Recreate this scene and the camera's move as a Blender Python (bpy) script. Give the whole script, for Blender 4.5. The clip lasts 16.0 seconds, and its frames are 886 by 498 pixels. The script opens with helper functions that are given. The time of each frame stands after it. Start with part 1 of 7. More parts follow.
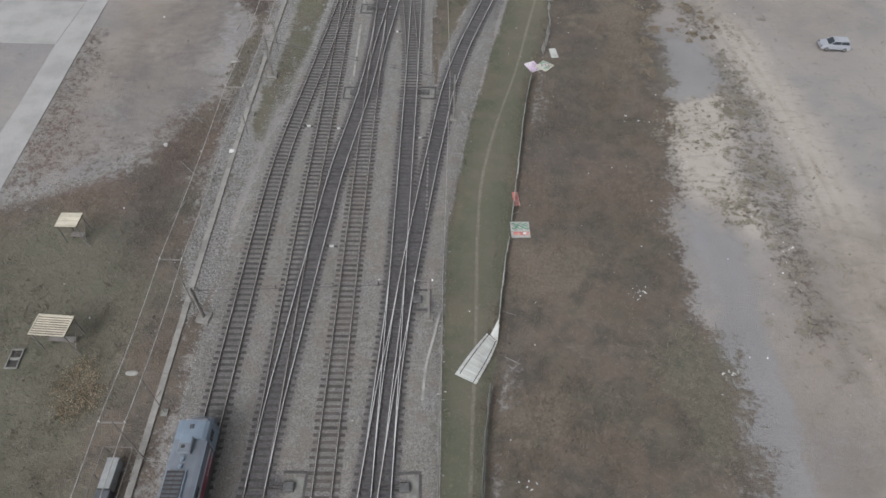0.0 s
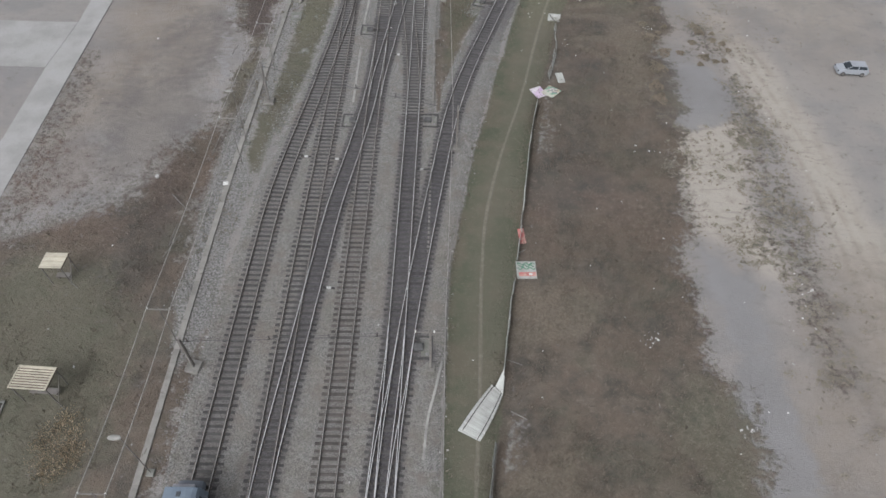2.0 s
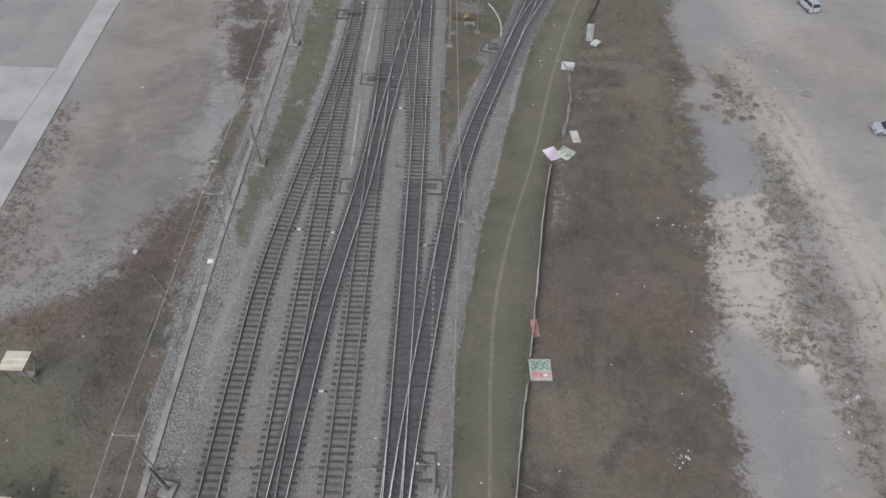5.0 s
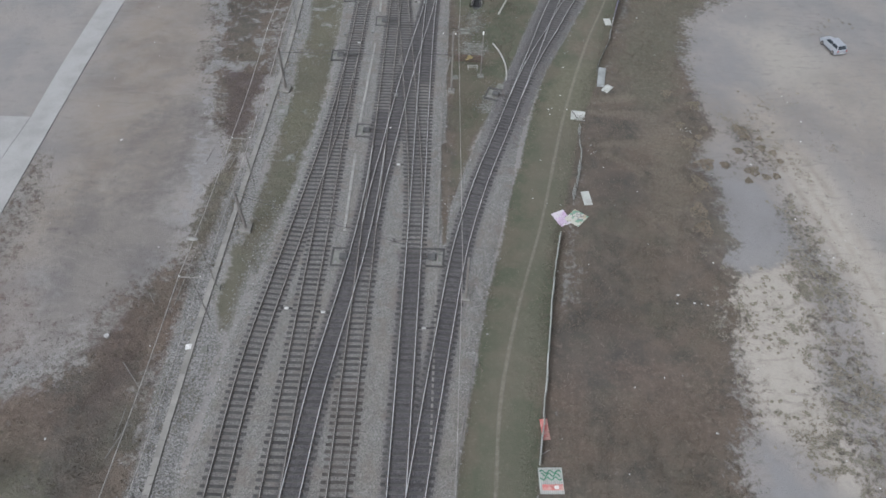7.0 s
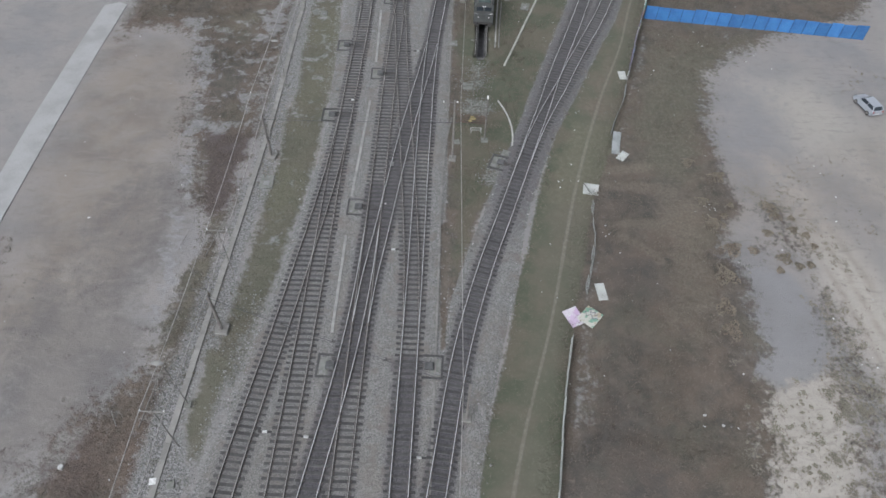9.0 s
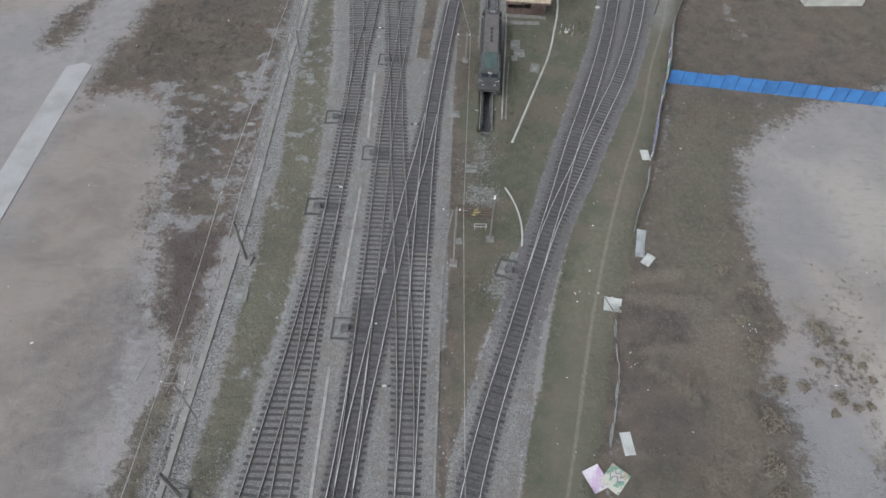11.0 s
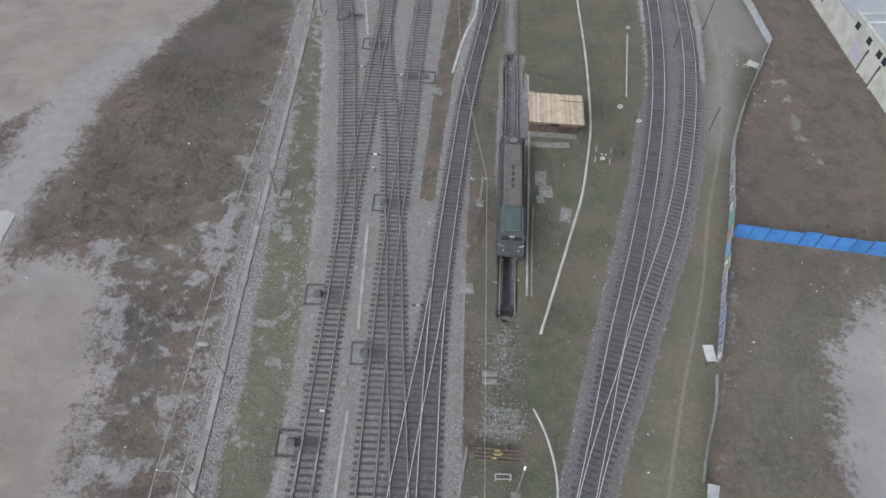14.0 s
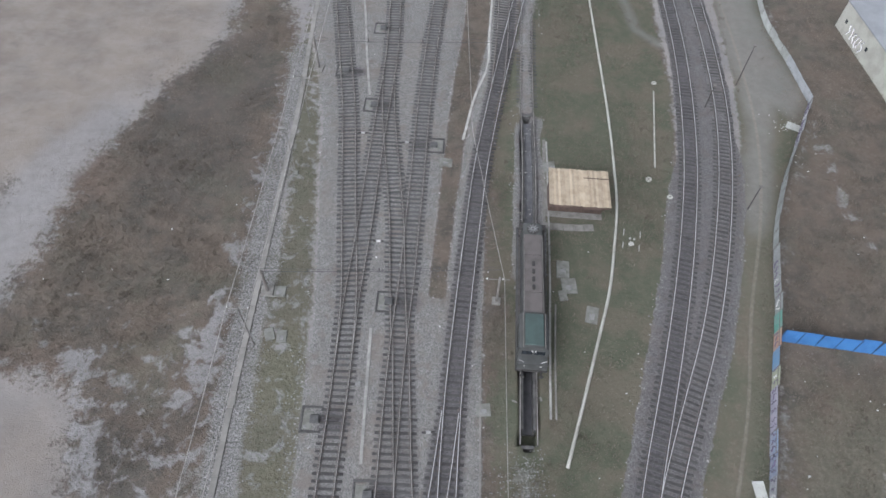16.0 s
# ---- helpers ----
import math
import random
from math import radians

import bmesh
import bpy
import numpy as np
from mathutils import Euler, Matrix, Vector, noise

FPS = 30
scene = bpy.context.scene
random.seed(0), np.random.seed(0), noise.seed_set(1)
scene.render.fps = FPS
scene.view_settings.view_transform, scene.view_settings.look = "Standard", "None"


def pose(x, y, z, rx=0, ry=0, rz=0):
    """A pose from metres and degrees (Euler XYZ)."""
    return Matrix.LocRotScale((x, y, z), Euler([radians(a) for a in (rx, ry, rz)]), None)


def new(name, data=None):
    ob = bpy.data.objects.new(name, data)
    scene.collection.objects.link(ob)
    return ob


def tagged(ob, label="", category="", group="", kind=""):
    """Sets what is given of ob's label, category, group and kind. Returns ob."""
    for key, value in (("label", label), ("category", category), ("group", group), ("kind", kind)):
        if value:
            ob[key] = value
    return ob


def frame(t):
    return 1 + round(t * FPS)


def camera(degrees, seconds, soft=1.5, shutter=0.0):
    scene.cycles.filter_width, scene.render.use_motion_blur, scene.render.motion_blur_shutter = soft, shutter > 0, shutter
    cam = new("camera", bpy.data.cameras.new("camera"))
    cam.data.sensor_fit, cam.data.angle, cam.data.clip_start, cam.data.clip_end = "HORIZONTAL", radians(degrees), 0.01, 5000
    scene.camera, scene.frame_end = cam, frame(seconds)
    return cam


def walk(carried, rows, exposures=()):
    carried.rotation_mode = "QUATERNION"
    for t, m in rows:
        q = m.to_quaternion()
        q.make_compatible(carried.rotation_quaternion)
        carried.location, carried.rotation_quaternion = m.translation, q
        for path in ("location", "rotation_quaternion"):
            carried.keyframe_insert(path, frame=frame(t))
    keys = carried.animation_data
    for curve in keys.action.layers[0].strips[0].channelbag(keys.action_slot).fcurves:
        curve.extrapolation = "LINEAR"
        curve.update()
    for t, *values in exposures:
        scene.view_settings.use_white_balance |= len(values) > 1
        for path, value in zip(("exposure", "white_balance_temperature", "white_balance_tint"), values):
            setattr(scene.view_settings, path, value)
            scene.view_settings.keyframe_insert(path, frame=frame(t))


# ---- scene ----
# ---------------------------------------------------------------- camera
cam = camera(68.80, 16.0, soft=1.6)
# seconds, eye x y z, yaw, pitch, roll
ROWS = [
    (0.0, 0.01, 0.00, 49.92, -0.08, -50.42, 1.15),
    (0.5, -0.02, 1.06, 49.98, -0.01, -50.42, 1.14),
    (1.0, -0.05, 2.32, 50.02, 0.06, -50.42, 1.12),
    (1.5, -0.09, 3.52, 50.09, 0.11, -50.40, 1.10),
    (2.0, -0.15, 4.92, 50.16, 0.15, -50.36, 1.12),
    (2.5, -0.21, 6.29, 50.25, 0.18, -50.31, 1.18),
    (3.0, -0.32, 7.92, 50.40, 0.18, -50.32, 1.25),
    (3.5, -0.43, 9.51, 50.56, 0.20, -50.36, 1.34),
    (4.0, -0.56, 11.50, 50.71, 0.22, -50.41, 1.41),
    (6.5, -1.09, 22.30, 51.24, 0.26, -50.39, 1.67),
    (7.0, -1.13, 25.11, 51.50, 0.27, -50.47, 1.73),
    (7.5, -1.17, 27.95, 51.78, 0.30, -50.61, 1.80),
    (8.0, -1.22, 31.17, 52.06, 0.33, -50.78, 1.85),
    (8.5, -1.26, 34.23, 52.42, 0.39, -50.89, 1.90),
    (11.0, -1.80, 53.51, 53.18, 0.47, -51.44, 2.17),
    (11.5, -2.06, 57.76, 53.40, 0.45, -51.67, 2.21),
    (12.0, -2.38, 62.48, 53.59, 0.44, -51.95, 2.24),
    (12.5, -2.69, 66.95, 53.80, 0.43, -52.23, 2.28),
    (13.0, -3.05, 71.86, 54.01, 0.45, -52.51, 2.32),
    (13.5, -3.39, 76.55, 54.17, 0.45, -52.81, 2.36),
    (14.0, -3.83, 81.70, 54.23, 0.45, -53.06, 2.36),
    (14.5, -4.26, 86.40, 54.38, 0.43, -53.26, 2.30),
    (15.0, -4.77, 90.65, 54.58, 0.45, -53.42, 2.22),
    (15.5, -5.15, 93.39, 54.81, 0.54, -53.58, 2.13),
    (16.0, -5.37, 95.02, 54.80, 0.65, -53.76, 2.04),
]
walk(cam, [(t, pose(x, y, z, 90 + pitch, 0, yaw) @ pose(0, 0, 0, 0, 0, roll)) for t, x, y, z, yaw, pitch, roll in ROWS],
     exposures=[(0.0, 0.42, 6070, 10), (4.0, 0.43, 5980, 10), (7.0, 0.46, 5800, 9), (11.0, 0.5, 5800, 9), (16.0, 0.62, 5750, 11)])

# ---------------------------------------------------------------- world and light: thick overcast, hazy day
SUN_UP, SUN_ROUND = 42.0, 215.0
world = bpy.data.worlds.new("overcast_sky")
scene.world = world
world.use_nodes = True
wn, wl = world.node_tree.nodes, world.node_tree.links
sky = wn.new("ShaderNodeTexSky")
sky.sky_type, sky.sun_disc = "NISHITA", False
sky.sun_elevation, sky.sun_rotation = radians(SUN_UP), radians(SUN_ROUND)
sky.air_density, sky.dust_density, sky.ozone_density = 1.0, 6.0, 1.0
grey = wn.new("ShaderNodeHueSaturation")
grey.inputs["Saturation"].default_value = 0.12
wl.new(sky.outputs["Color"], grey.inputs["Color"])
wl.new(grey.outputs["Color"], wn["Background"].inputs["Color"])
wn["Background"].inputs["Strength"].default_value = 0.15
sun_data = bpy.data.lights.new("sun", "SUN")
sun_data.energy, sun_data.angle, sun_data.color = 0.9, radians(40), (1.0, 0.97, 0.94)
sun = new("sun", sun_data)
sun.rotation_euler = (radians(90 - SUN_UP), 0, radians(180 - SUN_ROUND))


# ---------------------------------------------------------------- materials
class Nodes:
    """A small builder of node materials."""

    def __init__(self, name):
        self.mat = bpy.data.materials.new(name)
        self.mat.use_nodes = True
        self.n, self.l = self.mat.node_tree.nodes, self.mat.node_tree.links
        self.b = self.n["Principled BSDF"]
        self.pos = self.n.new("ShaderNodeNewGeometry").outputs["Position"]

    def put(self, socket, value):
        if hasattr(value, "links"):
            self.l.new(value, socket)
        elif hasattr(value, "__len__") and len(value) == 3 and socket.type == "RGBA":
            socket.default_value = (*value, 1)
        else:
            socket.default_value = value

    def noise(self, scale, detail=3.0, rough=0.55, vec=None, color=False):
        t = self.n.new("ShaderNodeTexNoise")
        self.put(t.inputs["Scale"], scale)
        t.inputs["Detail"].default_value, t.inputs["Roughness"].default_value = detail, rough
        self.l.new(vec or self.pos, t.inputs["Vector"])
        return t.outputs["Color" if color else "Fac"]

    def cells(self, scale, vec=None, out="Color"):
        t = self.n.new("ShaderNodeTexVoronoi")
        t.inputs["Scale"].default_value = scale
        self.l.new(vec or self.pos, t.inputs["Vector"])
        return t.outputs[out]

    def attr(self, name):
        t = self.n.new("ShaderNodeAttribute")
        t.attribute_name = name
        return t.outputs["Fac"]

    def math(self, op, a, b=0.0, clamp=False):
        t = self.n.new("ShaderNodeMath")
        t.operation, t.use_clamp = op, clamp
        self.put(t.inputs[0], a), self.put(t.inputs[1], b)
        return t.outputs[0]

    def ramp(self, v, lo, hi, a=0.0, b=1.0):
        t = self.n.new("ShaderNodeMapRange")
        t.interpolation_type = "SMOOTHSTEP"
        for k, val in zip(("Value", "From Min", "From Max", "To Min", "To Max"), (v, lo, hi, a, b)):
            self.put(t.inputs[k], val)
        return t.outputs[0]

    def mix(self, f, a, b, blend="MIX"):
        t = self.n.new("ShaderNodeMix")
        t.data_type, t.blend_type = "RGBA", blend
        self.put(t.inputs[0], f), self.put(t.inputs[6], a), self.put(t.inputs[7], b)
        return t.outputs[2]

    def random(self):
        return self.n.new("ShaderNodeObjectInfo").outputs["Random"]

    def island(self):
        return self.n.new("ShaderNodeNewGeometry").outputs["Random Per Island"]

    def bump(self, height, strength, distance=0.05):
        t = self.n.new("ShaderNodeBump")
        t.inputs["Strength"].default_value, t.inputs["Distance"].default_value = strength, distance
        self.l.new(height, t.inputs["Height"])
        self.l.new(t.outputs["Normal"], self.b.inputs["Normal"])

    def done(self, color, rough=0.9, metal=0.0):
        self.put(self.b.inputs["Base Color"], color)
        self.put(self.b.inputs["Roughness"], rough)
        self.put(self.b.inputs["Metallic"], metal)
        self.b.inputs["Specular IOR Level"].default_value = 0.3
        return self.mat


def plain(name, c, c2=None, scale=2.0, rough=0.8, metal=0.0, bump=0.15, fine=30.0, vary=0.0):
    """Paint or stone: two scales of mottling between two colours, fine relief, and a shift from piece to piece."""
    m = Nodes(name)
    c2 = c2 or tuple(0.7 * v for v in c)
    big = m.ramp(m.noise(scale, 4), 0.35, 0.68)
    col = m.mix(big, c, c2)
    small = m.noise(fine, 3)
    col = m.mix(m.ramp(small, 0.45, 0.75, 0.0, 0.35), col, tuple(0.6 * v for v in c))
    if vary:
        k = m.math("MULTIPLY_ADD", m.random(), 2 * vary)
        k.node.inputs[2].default_value = 1 - vary
        col = m.mix(1.0, col, k, "MULTIPLY")
    m.bump(small, bump, 0.02)
    return m.done(col, m.ramp(big, 0, 1, rough, min(1, rough + 0.15)), metal)


def ground_material():
    m = Nodes("ground_soil")
    n1, n2, n3 = m.noise(0.045, 5, 0.6), m.noise(0.35, 5, 0.62), m.noise(2.2, 4, 0.6)
    fine, grit = m.noise(9.0, 3, 0.65), m.cells(15.0)
    # a bent copy of the plan, for drifts and streaks
    warp = m.n.new("ShaderNodeVectorMath")
    warp.operation = "MULTIPLY_ADD"
    m.l.new(m.noise(0.12, 3, 0.6, color=True), warp.inputs[0])
    warp.inputs[1].default_value = (5, 5, 0)
    m.l.new(m.pos, warp.inputs[2])
    drift = m.noise(0.16, 5, 0.6, warp.outputs[0])
    mid = m.noise(0.8, 7, 0.68)
    straw = m.noise(1.9, 6, 0.75)

    fleck = m.noise(3.4, 5, 0.72)
    blot = m.noise(1.3, 6, 0.75, warp.outputs[0])

    def edge(name, soft=0.12, amount=0.9):
        """A mask with a ragged edge."""
        wob = m.math("ADD", m.math("MULTIPLY", m.math("SUBTRACT", mid, 0.5), amount), m.math("MULTIPLY", m.math("SUBTRACT", n3, 0.5), amount * 0.7))
        return m.ramp(m.math("ADD", m.attr(name), wob), 0.5 - soft, 0.5 + soft)

    def patch(name, strength):
        """A traced tone with a broken, fibrous edge."""
        return m.ramp(m.math("ADD", m.attr(name), m.math("ADD", m.math("MULTIPLY", m.math("SUBTRACT", mid, 0.5), 1.8), m.math("MULTIPLY", m.math("SUBTRACT", straw, 0.5), 0.9))), 0.2, 1.0, 0.0, strength)

    # bare silty lot: grey with warm drifts
    col = m.mix(m.ramp(drift, 0.36, 0.64), (0.182, 0.172, 0.165), (0.218, 0.2, 0.185))
    col = m.mix(m.ramp(mid, 0.5, 0.74, 0, 0.55), col, (0.15, 0.138, 0.127))
    col = m.mix(m.ramp(m.noise(0.06, 4), 0.5, 0.62, 0, 0.5), col, (0.225, 0.203, 0.183))
    col = m.mix(m.ramp(fine, 0.48, 0.72, 0, 0.2), col, (0.135, 0.125, 0.115))
    # pale sand
    sand = m.mix(m.ramp(mid, 0.4, 0.7), (0.312, 0.28, 0.24), (0.264, 0.237, 0.204))
    col = m.mix(m.math("MULTIPLY", m.attr("sand"), m.ramp(mid, 0.2, 0.5, 0.45, 1.0)), col, sand)
    col = m.mix(m.ramp(blot, 0.6, 0.72, 0, 0.3), col, (0.115, 0.104, 0.09))
    # warm loamy lots
    col = m.mix(m.math("MULTIPLY", m.attr("loam"), m.ramp(n2, 0.3, 0.65, 0.55, 0.95)), col, m.mix(m.ramp(drift, 0.35, 0.65), (0.146, 0.124, 0.104), (0.19, 0.162, 0.134)))
    col = m.mix(patch("rust", 0.5), col, (0.15, 0.125, 0.108))
    # damp dark silt
    col = m.mix(patch("damp", 0.85), col, m.mix(m.ramp(drift, 0.38, 0.62), (0.12, 0.108, 0.1), (0.152, 0.136, 0.122)))
    # ruts pressed into the sand
    col = m.mix(m.math("MULTIPLY", m.attr("rut"), m.ramp(n2, 0.35, 0.6, 0.1, 0.6)), col, (0.2, 0.172, 0.142))
    # rain-washed streaks across the bare silt
    flat = m.n.new("ShaderNodeVectorMath")
    flat.operation = "MULTIPLY"
    m.l.new(warp.outputs[0], flat.inputs[0])
    flat.inputs[1].default_value = (0.35, 1.7, 1.0)
    rill = m.noise(1.0, 5, 0.62, flat.outputs[0])
    col = m.mix(m.math("MULTIPLY", m.ramp(rill, 0.53, 0.68, 0, 0.38), m.ramp(n1, 0.4, 0.6, 0.25, 1.0)), col, (0.122, 0.11, 0.098))
    col = m.mix(m.ramp(rill, 0.45, 0.32, 0, 0.2), col, (0.235, 0.215, 0.195))
    # wet silt
    wet = m.math("MULTIPLY", edge("wet", 0.26, 1.0), 0.88)
    silt = m.mix(m.ramp(drift, 0.35, 0.65), (0.188, 0.181, 0.177), (0.166, 0.159, 0.154))
    col = m.mix(wet, col, silt)
    # dry weeds and brush
    br = edge("brush", 0.24, 1.6)
    b1 = m.mix(m.ramp(m.noise(0.55, 4, 0.6, warp.outputs[0]), 0.36, 0.64), (0.066, 0.057, 0.047), (0.105, 0.088, 0.07))
    b1 = m.mix(m.ramp(m.noise(0.22, 4, 0.6), 0.4, 0.6, 0, 0.52), b1, (0.124, 0.094, 0.071))
    b1 = m.mix(m.ramp(m.noise(0.17, 4, 0.6, warp.outputs[0]), 0.5, 0.66, 0, 0.55), b1, (0.088, 0.084, 0.062))
    b1 = m.mix(m.ramp(m.noise(0.42, 5, 0.6), 0.52, 0.68, 0, 0.55), b1, (0.132, 0.11, 0.086))
    b1 = m.mix(m.ramp(m.noise(0.33, 5, 0.66), 0.52, 0.68, 0, 0.45), b1, (0.062, 0.055, 0.049))
    b1 = m.mix(patch("sage", 0.65), b1, m.mix(m.ramp(straw, 0.4, 0.62), (0.088, 0.086, 0.06), (0.13, 0.12, 0.088)))
    b1 = m.mix(patch("gloom", 0.4), b1, (0.055, 0.05, 0.047))
    b1 = m.mix(patch("rust", 0.5), b1, m.mix(m.ramp(straw, 0.4, 0.62), (0.098, 0.07, 0.055), (0.14, 0.104, 0.08)))
    b1 = m.mix(m.math("MULTIPLY", m.ramp(straw, 0.52, 0.7, 0, 0.7), m.ramp(m.noise(0.1, 4), 0.42, 0.62, 0.3, 0.9)), b1, (0.186, 0.154, 0.118))
    b1 = m.mix(patch("straw", 0.5), b1, m.mix(m.ramp(fleck, 0.4, 0.62), (0.132, 0.108, 0.08), (0.2, 0.168, 0.128)))
    b1 = m.mix(m.ramp(fine, 0.46, 0.72, 0, 0.32), b1, (0.056, 0.05, 0.043))
    b1 = m.mix(m.ramp(blot, 0.56, 0.7, 0, 0.32), b1, (0.05, 0.045, 0.038))
    col = m.mix(br, col, b1)
    col = m.mix(m.math("MULTIPLY", m.attr("ridge"), m.ramp(straw, 0.36, 0.56, 0.15, 0.85)), col, m.mix(m.ramp(n3, 0.4, 0.65), (0.225, 0.213, 0.2), (0.165, 0.155, 0.143)))
    # short green turf
    g = edge("turf", 0.2, 1.1)
    g1 = m.mix(m.ramp(mid, 0.35, 0.68), (0.064, 0.069, 0.045), (0.084, 0.083, 0.057))
    g1 = m.mix(m.ramp(drift, 0.44, 0.62, 0, 0.8), g1, (0.105, 0.09, 0.066))
    g1 = m.mix(m.ramp(straw, 0.55, 0.75, 0, 0.5), g1, (0.16, 0.145, 0.112))
    g1 = m.mix(m.ramp(fine, 0.5, 0.8, 0, 0.4), g1, (0.058, 0.062, 0.042))
    g1 = m.mix(m.math("MULTIPLY", m.attr("olive"), m.ramp(n2, 0.35, 0.6, 0.55, 1.0)), g1, m.mix(m.ramp(mid, 0.35, 0.65), (0.113, 0.104, 0.077), (0.094, 0.087, 0.064)))
    g1 = m.mix(patch("moss", 0.55), g1, m.mix(m.ramp(straw, 0.4, 0.62), (0.096, 0.094, 0.062), (0.134, 0.124, 0.086)))
    g1 = m.mix(patch("rust", 0.6), g1, m.mix(m.ramp(straw, 0.4, 0.62), (0.1, 0.078, 0.06), (0.145, 0.116, 0.088)))
    g1 = m.mix(m.ramp(fleck, 0.55, 0.7, 0, 0.45), g1, (0.15, 0.14, 0.105))
    g1 = m.mix(m.ramp(blot, 0.57, 0.7, 0, 0.3), g1, (0.066, 0.068, 0.047))
    col = m.mix(g, col, g1)
    # bare wheel-worn lane
    col = m.mix(m.math("MULTIPLY", m.attr("lane"), 0.85), col, m.mix(m.ramp(mid, 0.35, 0.65), (0.215, 0.203, 0.194), (0.182, 0.17, 0.16)))
    # pale dried silt in ragged patches
    vein = m.ramp(m.math("ADD", m.attr("pale"), m.math("MULTIPLY", m.math("SUBTRACT", m.noise(0.5, 6, 0.66, warp.outputs[0]), 0.5), 2.3)), 0.42, 0.68)
    col = m.mix(m.math("MULTIPLY", vein, 0.85), col, m.mix(m.ramp(n3, 0.4, 0.65), (0.222, 0.212, 0.206), (0.178, 0.17, 0.164)))
    # stony grey rubble
    rub = m.mix(m.ramp(m.noise(5.0, 4, 0.7), 0.42, 0.62), (0.105, 0.1, 0.092), (0.28, 0.27, 0.258))
    rub = m.mix(m.ramp(mid, 0.5, 0.65, 0, 0.7), rub, (0.135, 0.128, 0.105))
    col = m.mix(m.math("MULTIPLY", edge("rubble", 0.22, 1.5), 0.9), col, rub)
    # trodden path
    worn = m.ramp(m.math("ADD", m.attr("path"), m.math("MULTIPLY", m.math("SUBTRACT", mid, 0.5), 0.55)), 0.3, 0.8, 0, 0.42)
    col = m.mix(worn, col, m.mix(m.ramp(n3, 0.4, 0.7), (0.18, 0.152, 0.122), (0.25, 0.222, 0.188)))
    # reddish leaf litter
    col = m.mix(m.ramp(m.math("ADD", m.attr("litter"), m.math("MULTIPLY", m.math("SUBTRACT", mid, 0.5), 1.2)), 0.3, 0.9, 0, 0.85), col, (0.07, 0.054, 0.048))
    # ballast: crushed stone, oil-darkened between the rails
    ba = edge("ballast", 0.08, 0.7)
    st = m.mix(m.ramp(grit, 0.15, 0.85), (0.088, 0.085, 0.08), (0.235, 0.227, 0.216))
    st = m.mix(m.ramp(m.noise(26.0, 2), 0.4, 0.65, 0, 0.4), st, (0.11, 0.103, 0.096))
    st = m.mix(m.ramp(mid, 0.46, 0.68, 0, 0.6), st, (0.135, 0.127, 0.108))
    st = m.mix(m.ramp(drift, 0.5, 0.68, 0, 0.4), st, (0.165, 0.14, 0.118))
    st = m.mix(m.ramp(fleck, 0.53, 0.66, 0, 0.6), st, (0.25, 0.243, 0.232))
    st = m.mix(m.ramp(blot, 0.55, 0.68, 0, 0.6), st, (0.1, 0.096, 0.086))
    st = m.mix(m.ramp(m.noise(0.4, 6, 0.7), 0.5, 0.66, 0, 0.65), st, (0.138, 0.116, 0.1))
    st = m.mix(m.math("MULTIPLY", m.attr("dusty"), m.ramp(n2, 0.3, 0.6, 0.15, 0.5)), st, m.mix(m.ramp(grit, 0.2, 0.9), (0.108, 0.095, 0.08), (0.188, 0.168, 0.146)))
    st = m.mix(m.math("MULTIPLY", m.attr("mossy"), m.ramp(m.noise(0.7, 6, 0.7), 0.52, 0.66, 0, 0.7)), st, m.mix(m.ramp(fleck, 0.4, 0.65), (0.088, 0.09, 0.066), (0.13, 0.128, 0.1)))
    oil = m.math("MULTIPLY", m.attr("oil"), m.ramp(n3, 0.25, 0.65, 0.7, 1.0))
    st = m.mix(oil, st, m.mix(m.ramp(grit, 0.2, 0.9), (0.042, 0.039, 0.042), (0.08, 0.074, 0.077)))
    col = m.mix(ba, col, st)
    m.bump(m.math("ADD", m.math("MULTIPLY", m.math("ADD", fine, grit), 0.5), m.math("MULTIPLY", m.math("ADD", straw, n3), m.math("ADD", br, 0.25))), 0.6, 0.14)
    return m.done(col, m.ramp(wet, 0, 1, 0.92, 0.5))


GROUND = ground_material()
CONCRETE = plain("old_concrete", (0.272, 0.263, 0.252), (0.225, 0.217, 0.207), 0.22, 0.85, fine=7)
TROUGH = plain("trough_concrete", (0.185, 0.174, 0.158), (0.15, 0.14, 0.128), 1.2, 0.9, fine=20, vary=0.12)
DULL_DUCT = plain("worn_duct_concrete", (0.26, 0.25, 0.228), (0.2, 0.193, 0.178), 1.2, 0.9, fine=20, vary=0.12)
PALE_TROUGH = plain("pale_trough_concrete", (0.36, 0.345, 0.315), (0.28, 0.27, 0.25), 1.2, 0.9, fine=20, vary=0.12)
TROUGH_DUN = plain("dun_trough_concrete", (0.205, 0.193, 0.174), (0.17, 0.16, 0.144), 1.2, 0.9, fine=20, vary=0.12)
SLAB = plain("mossy_concrete", (0.176, 0.172, 0.156), (0.123, 0.121, 0.103), 1.6, 0.9, fine=14)
FOOT = plain("stained_foundation_concrete", (0.185, 0.174, 0.158), (0.135, 0.126, 0.112), 1.6, 0.9, fine=14)
OLD_TIMBER = plain("dark_sleeper_timber", (0.07, 0.066, 0.063), (0.052, 0.049, 0.047), 3.0, 0.9, fine=40, vary=0.2)
GREY_TIMBER = plain("grey_sleeper_timber", (0.08, 0.078, 0.074), (0.06, 0.058, 0.056), 3.0, 0.9, fine=40, vary=0.2)
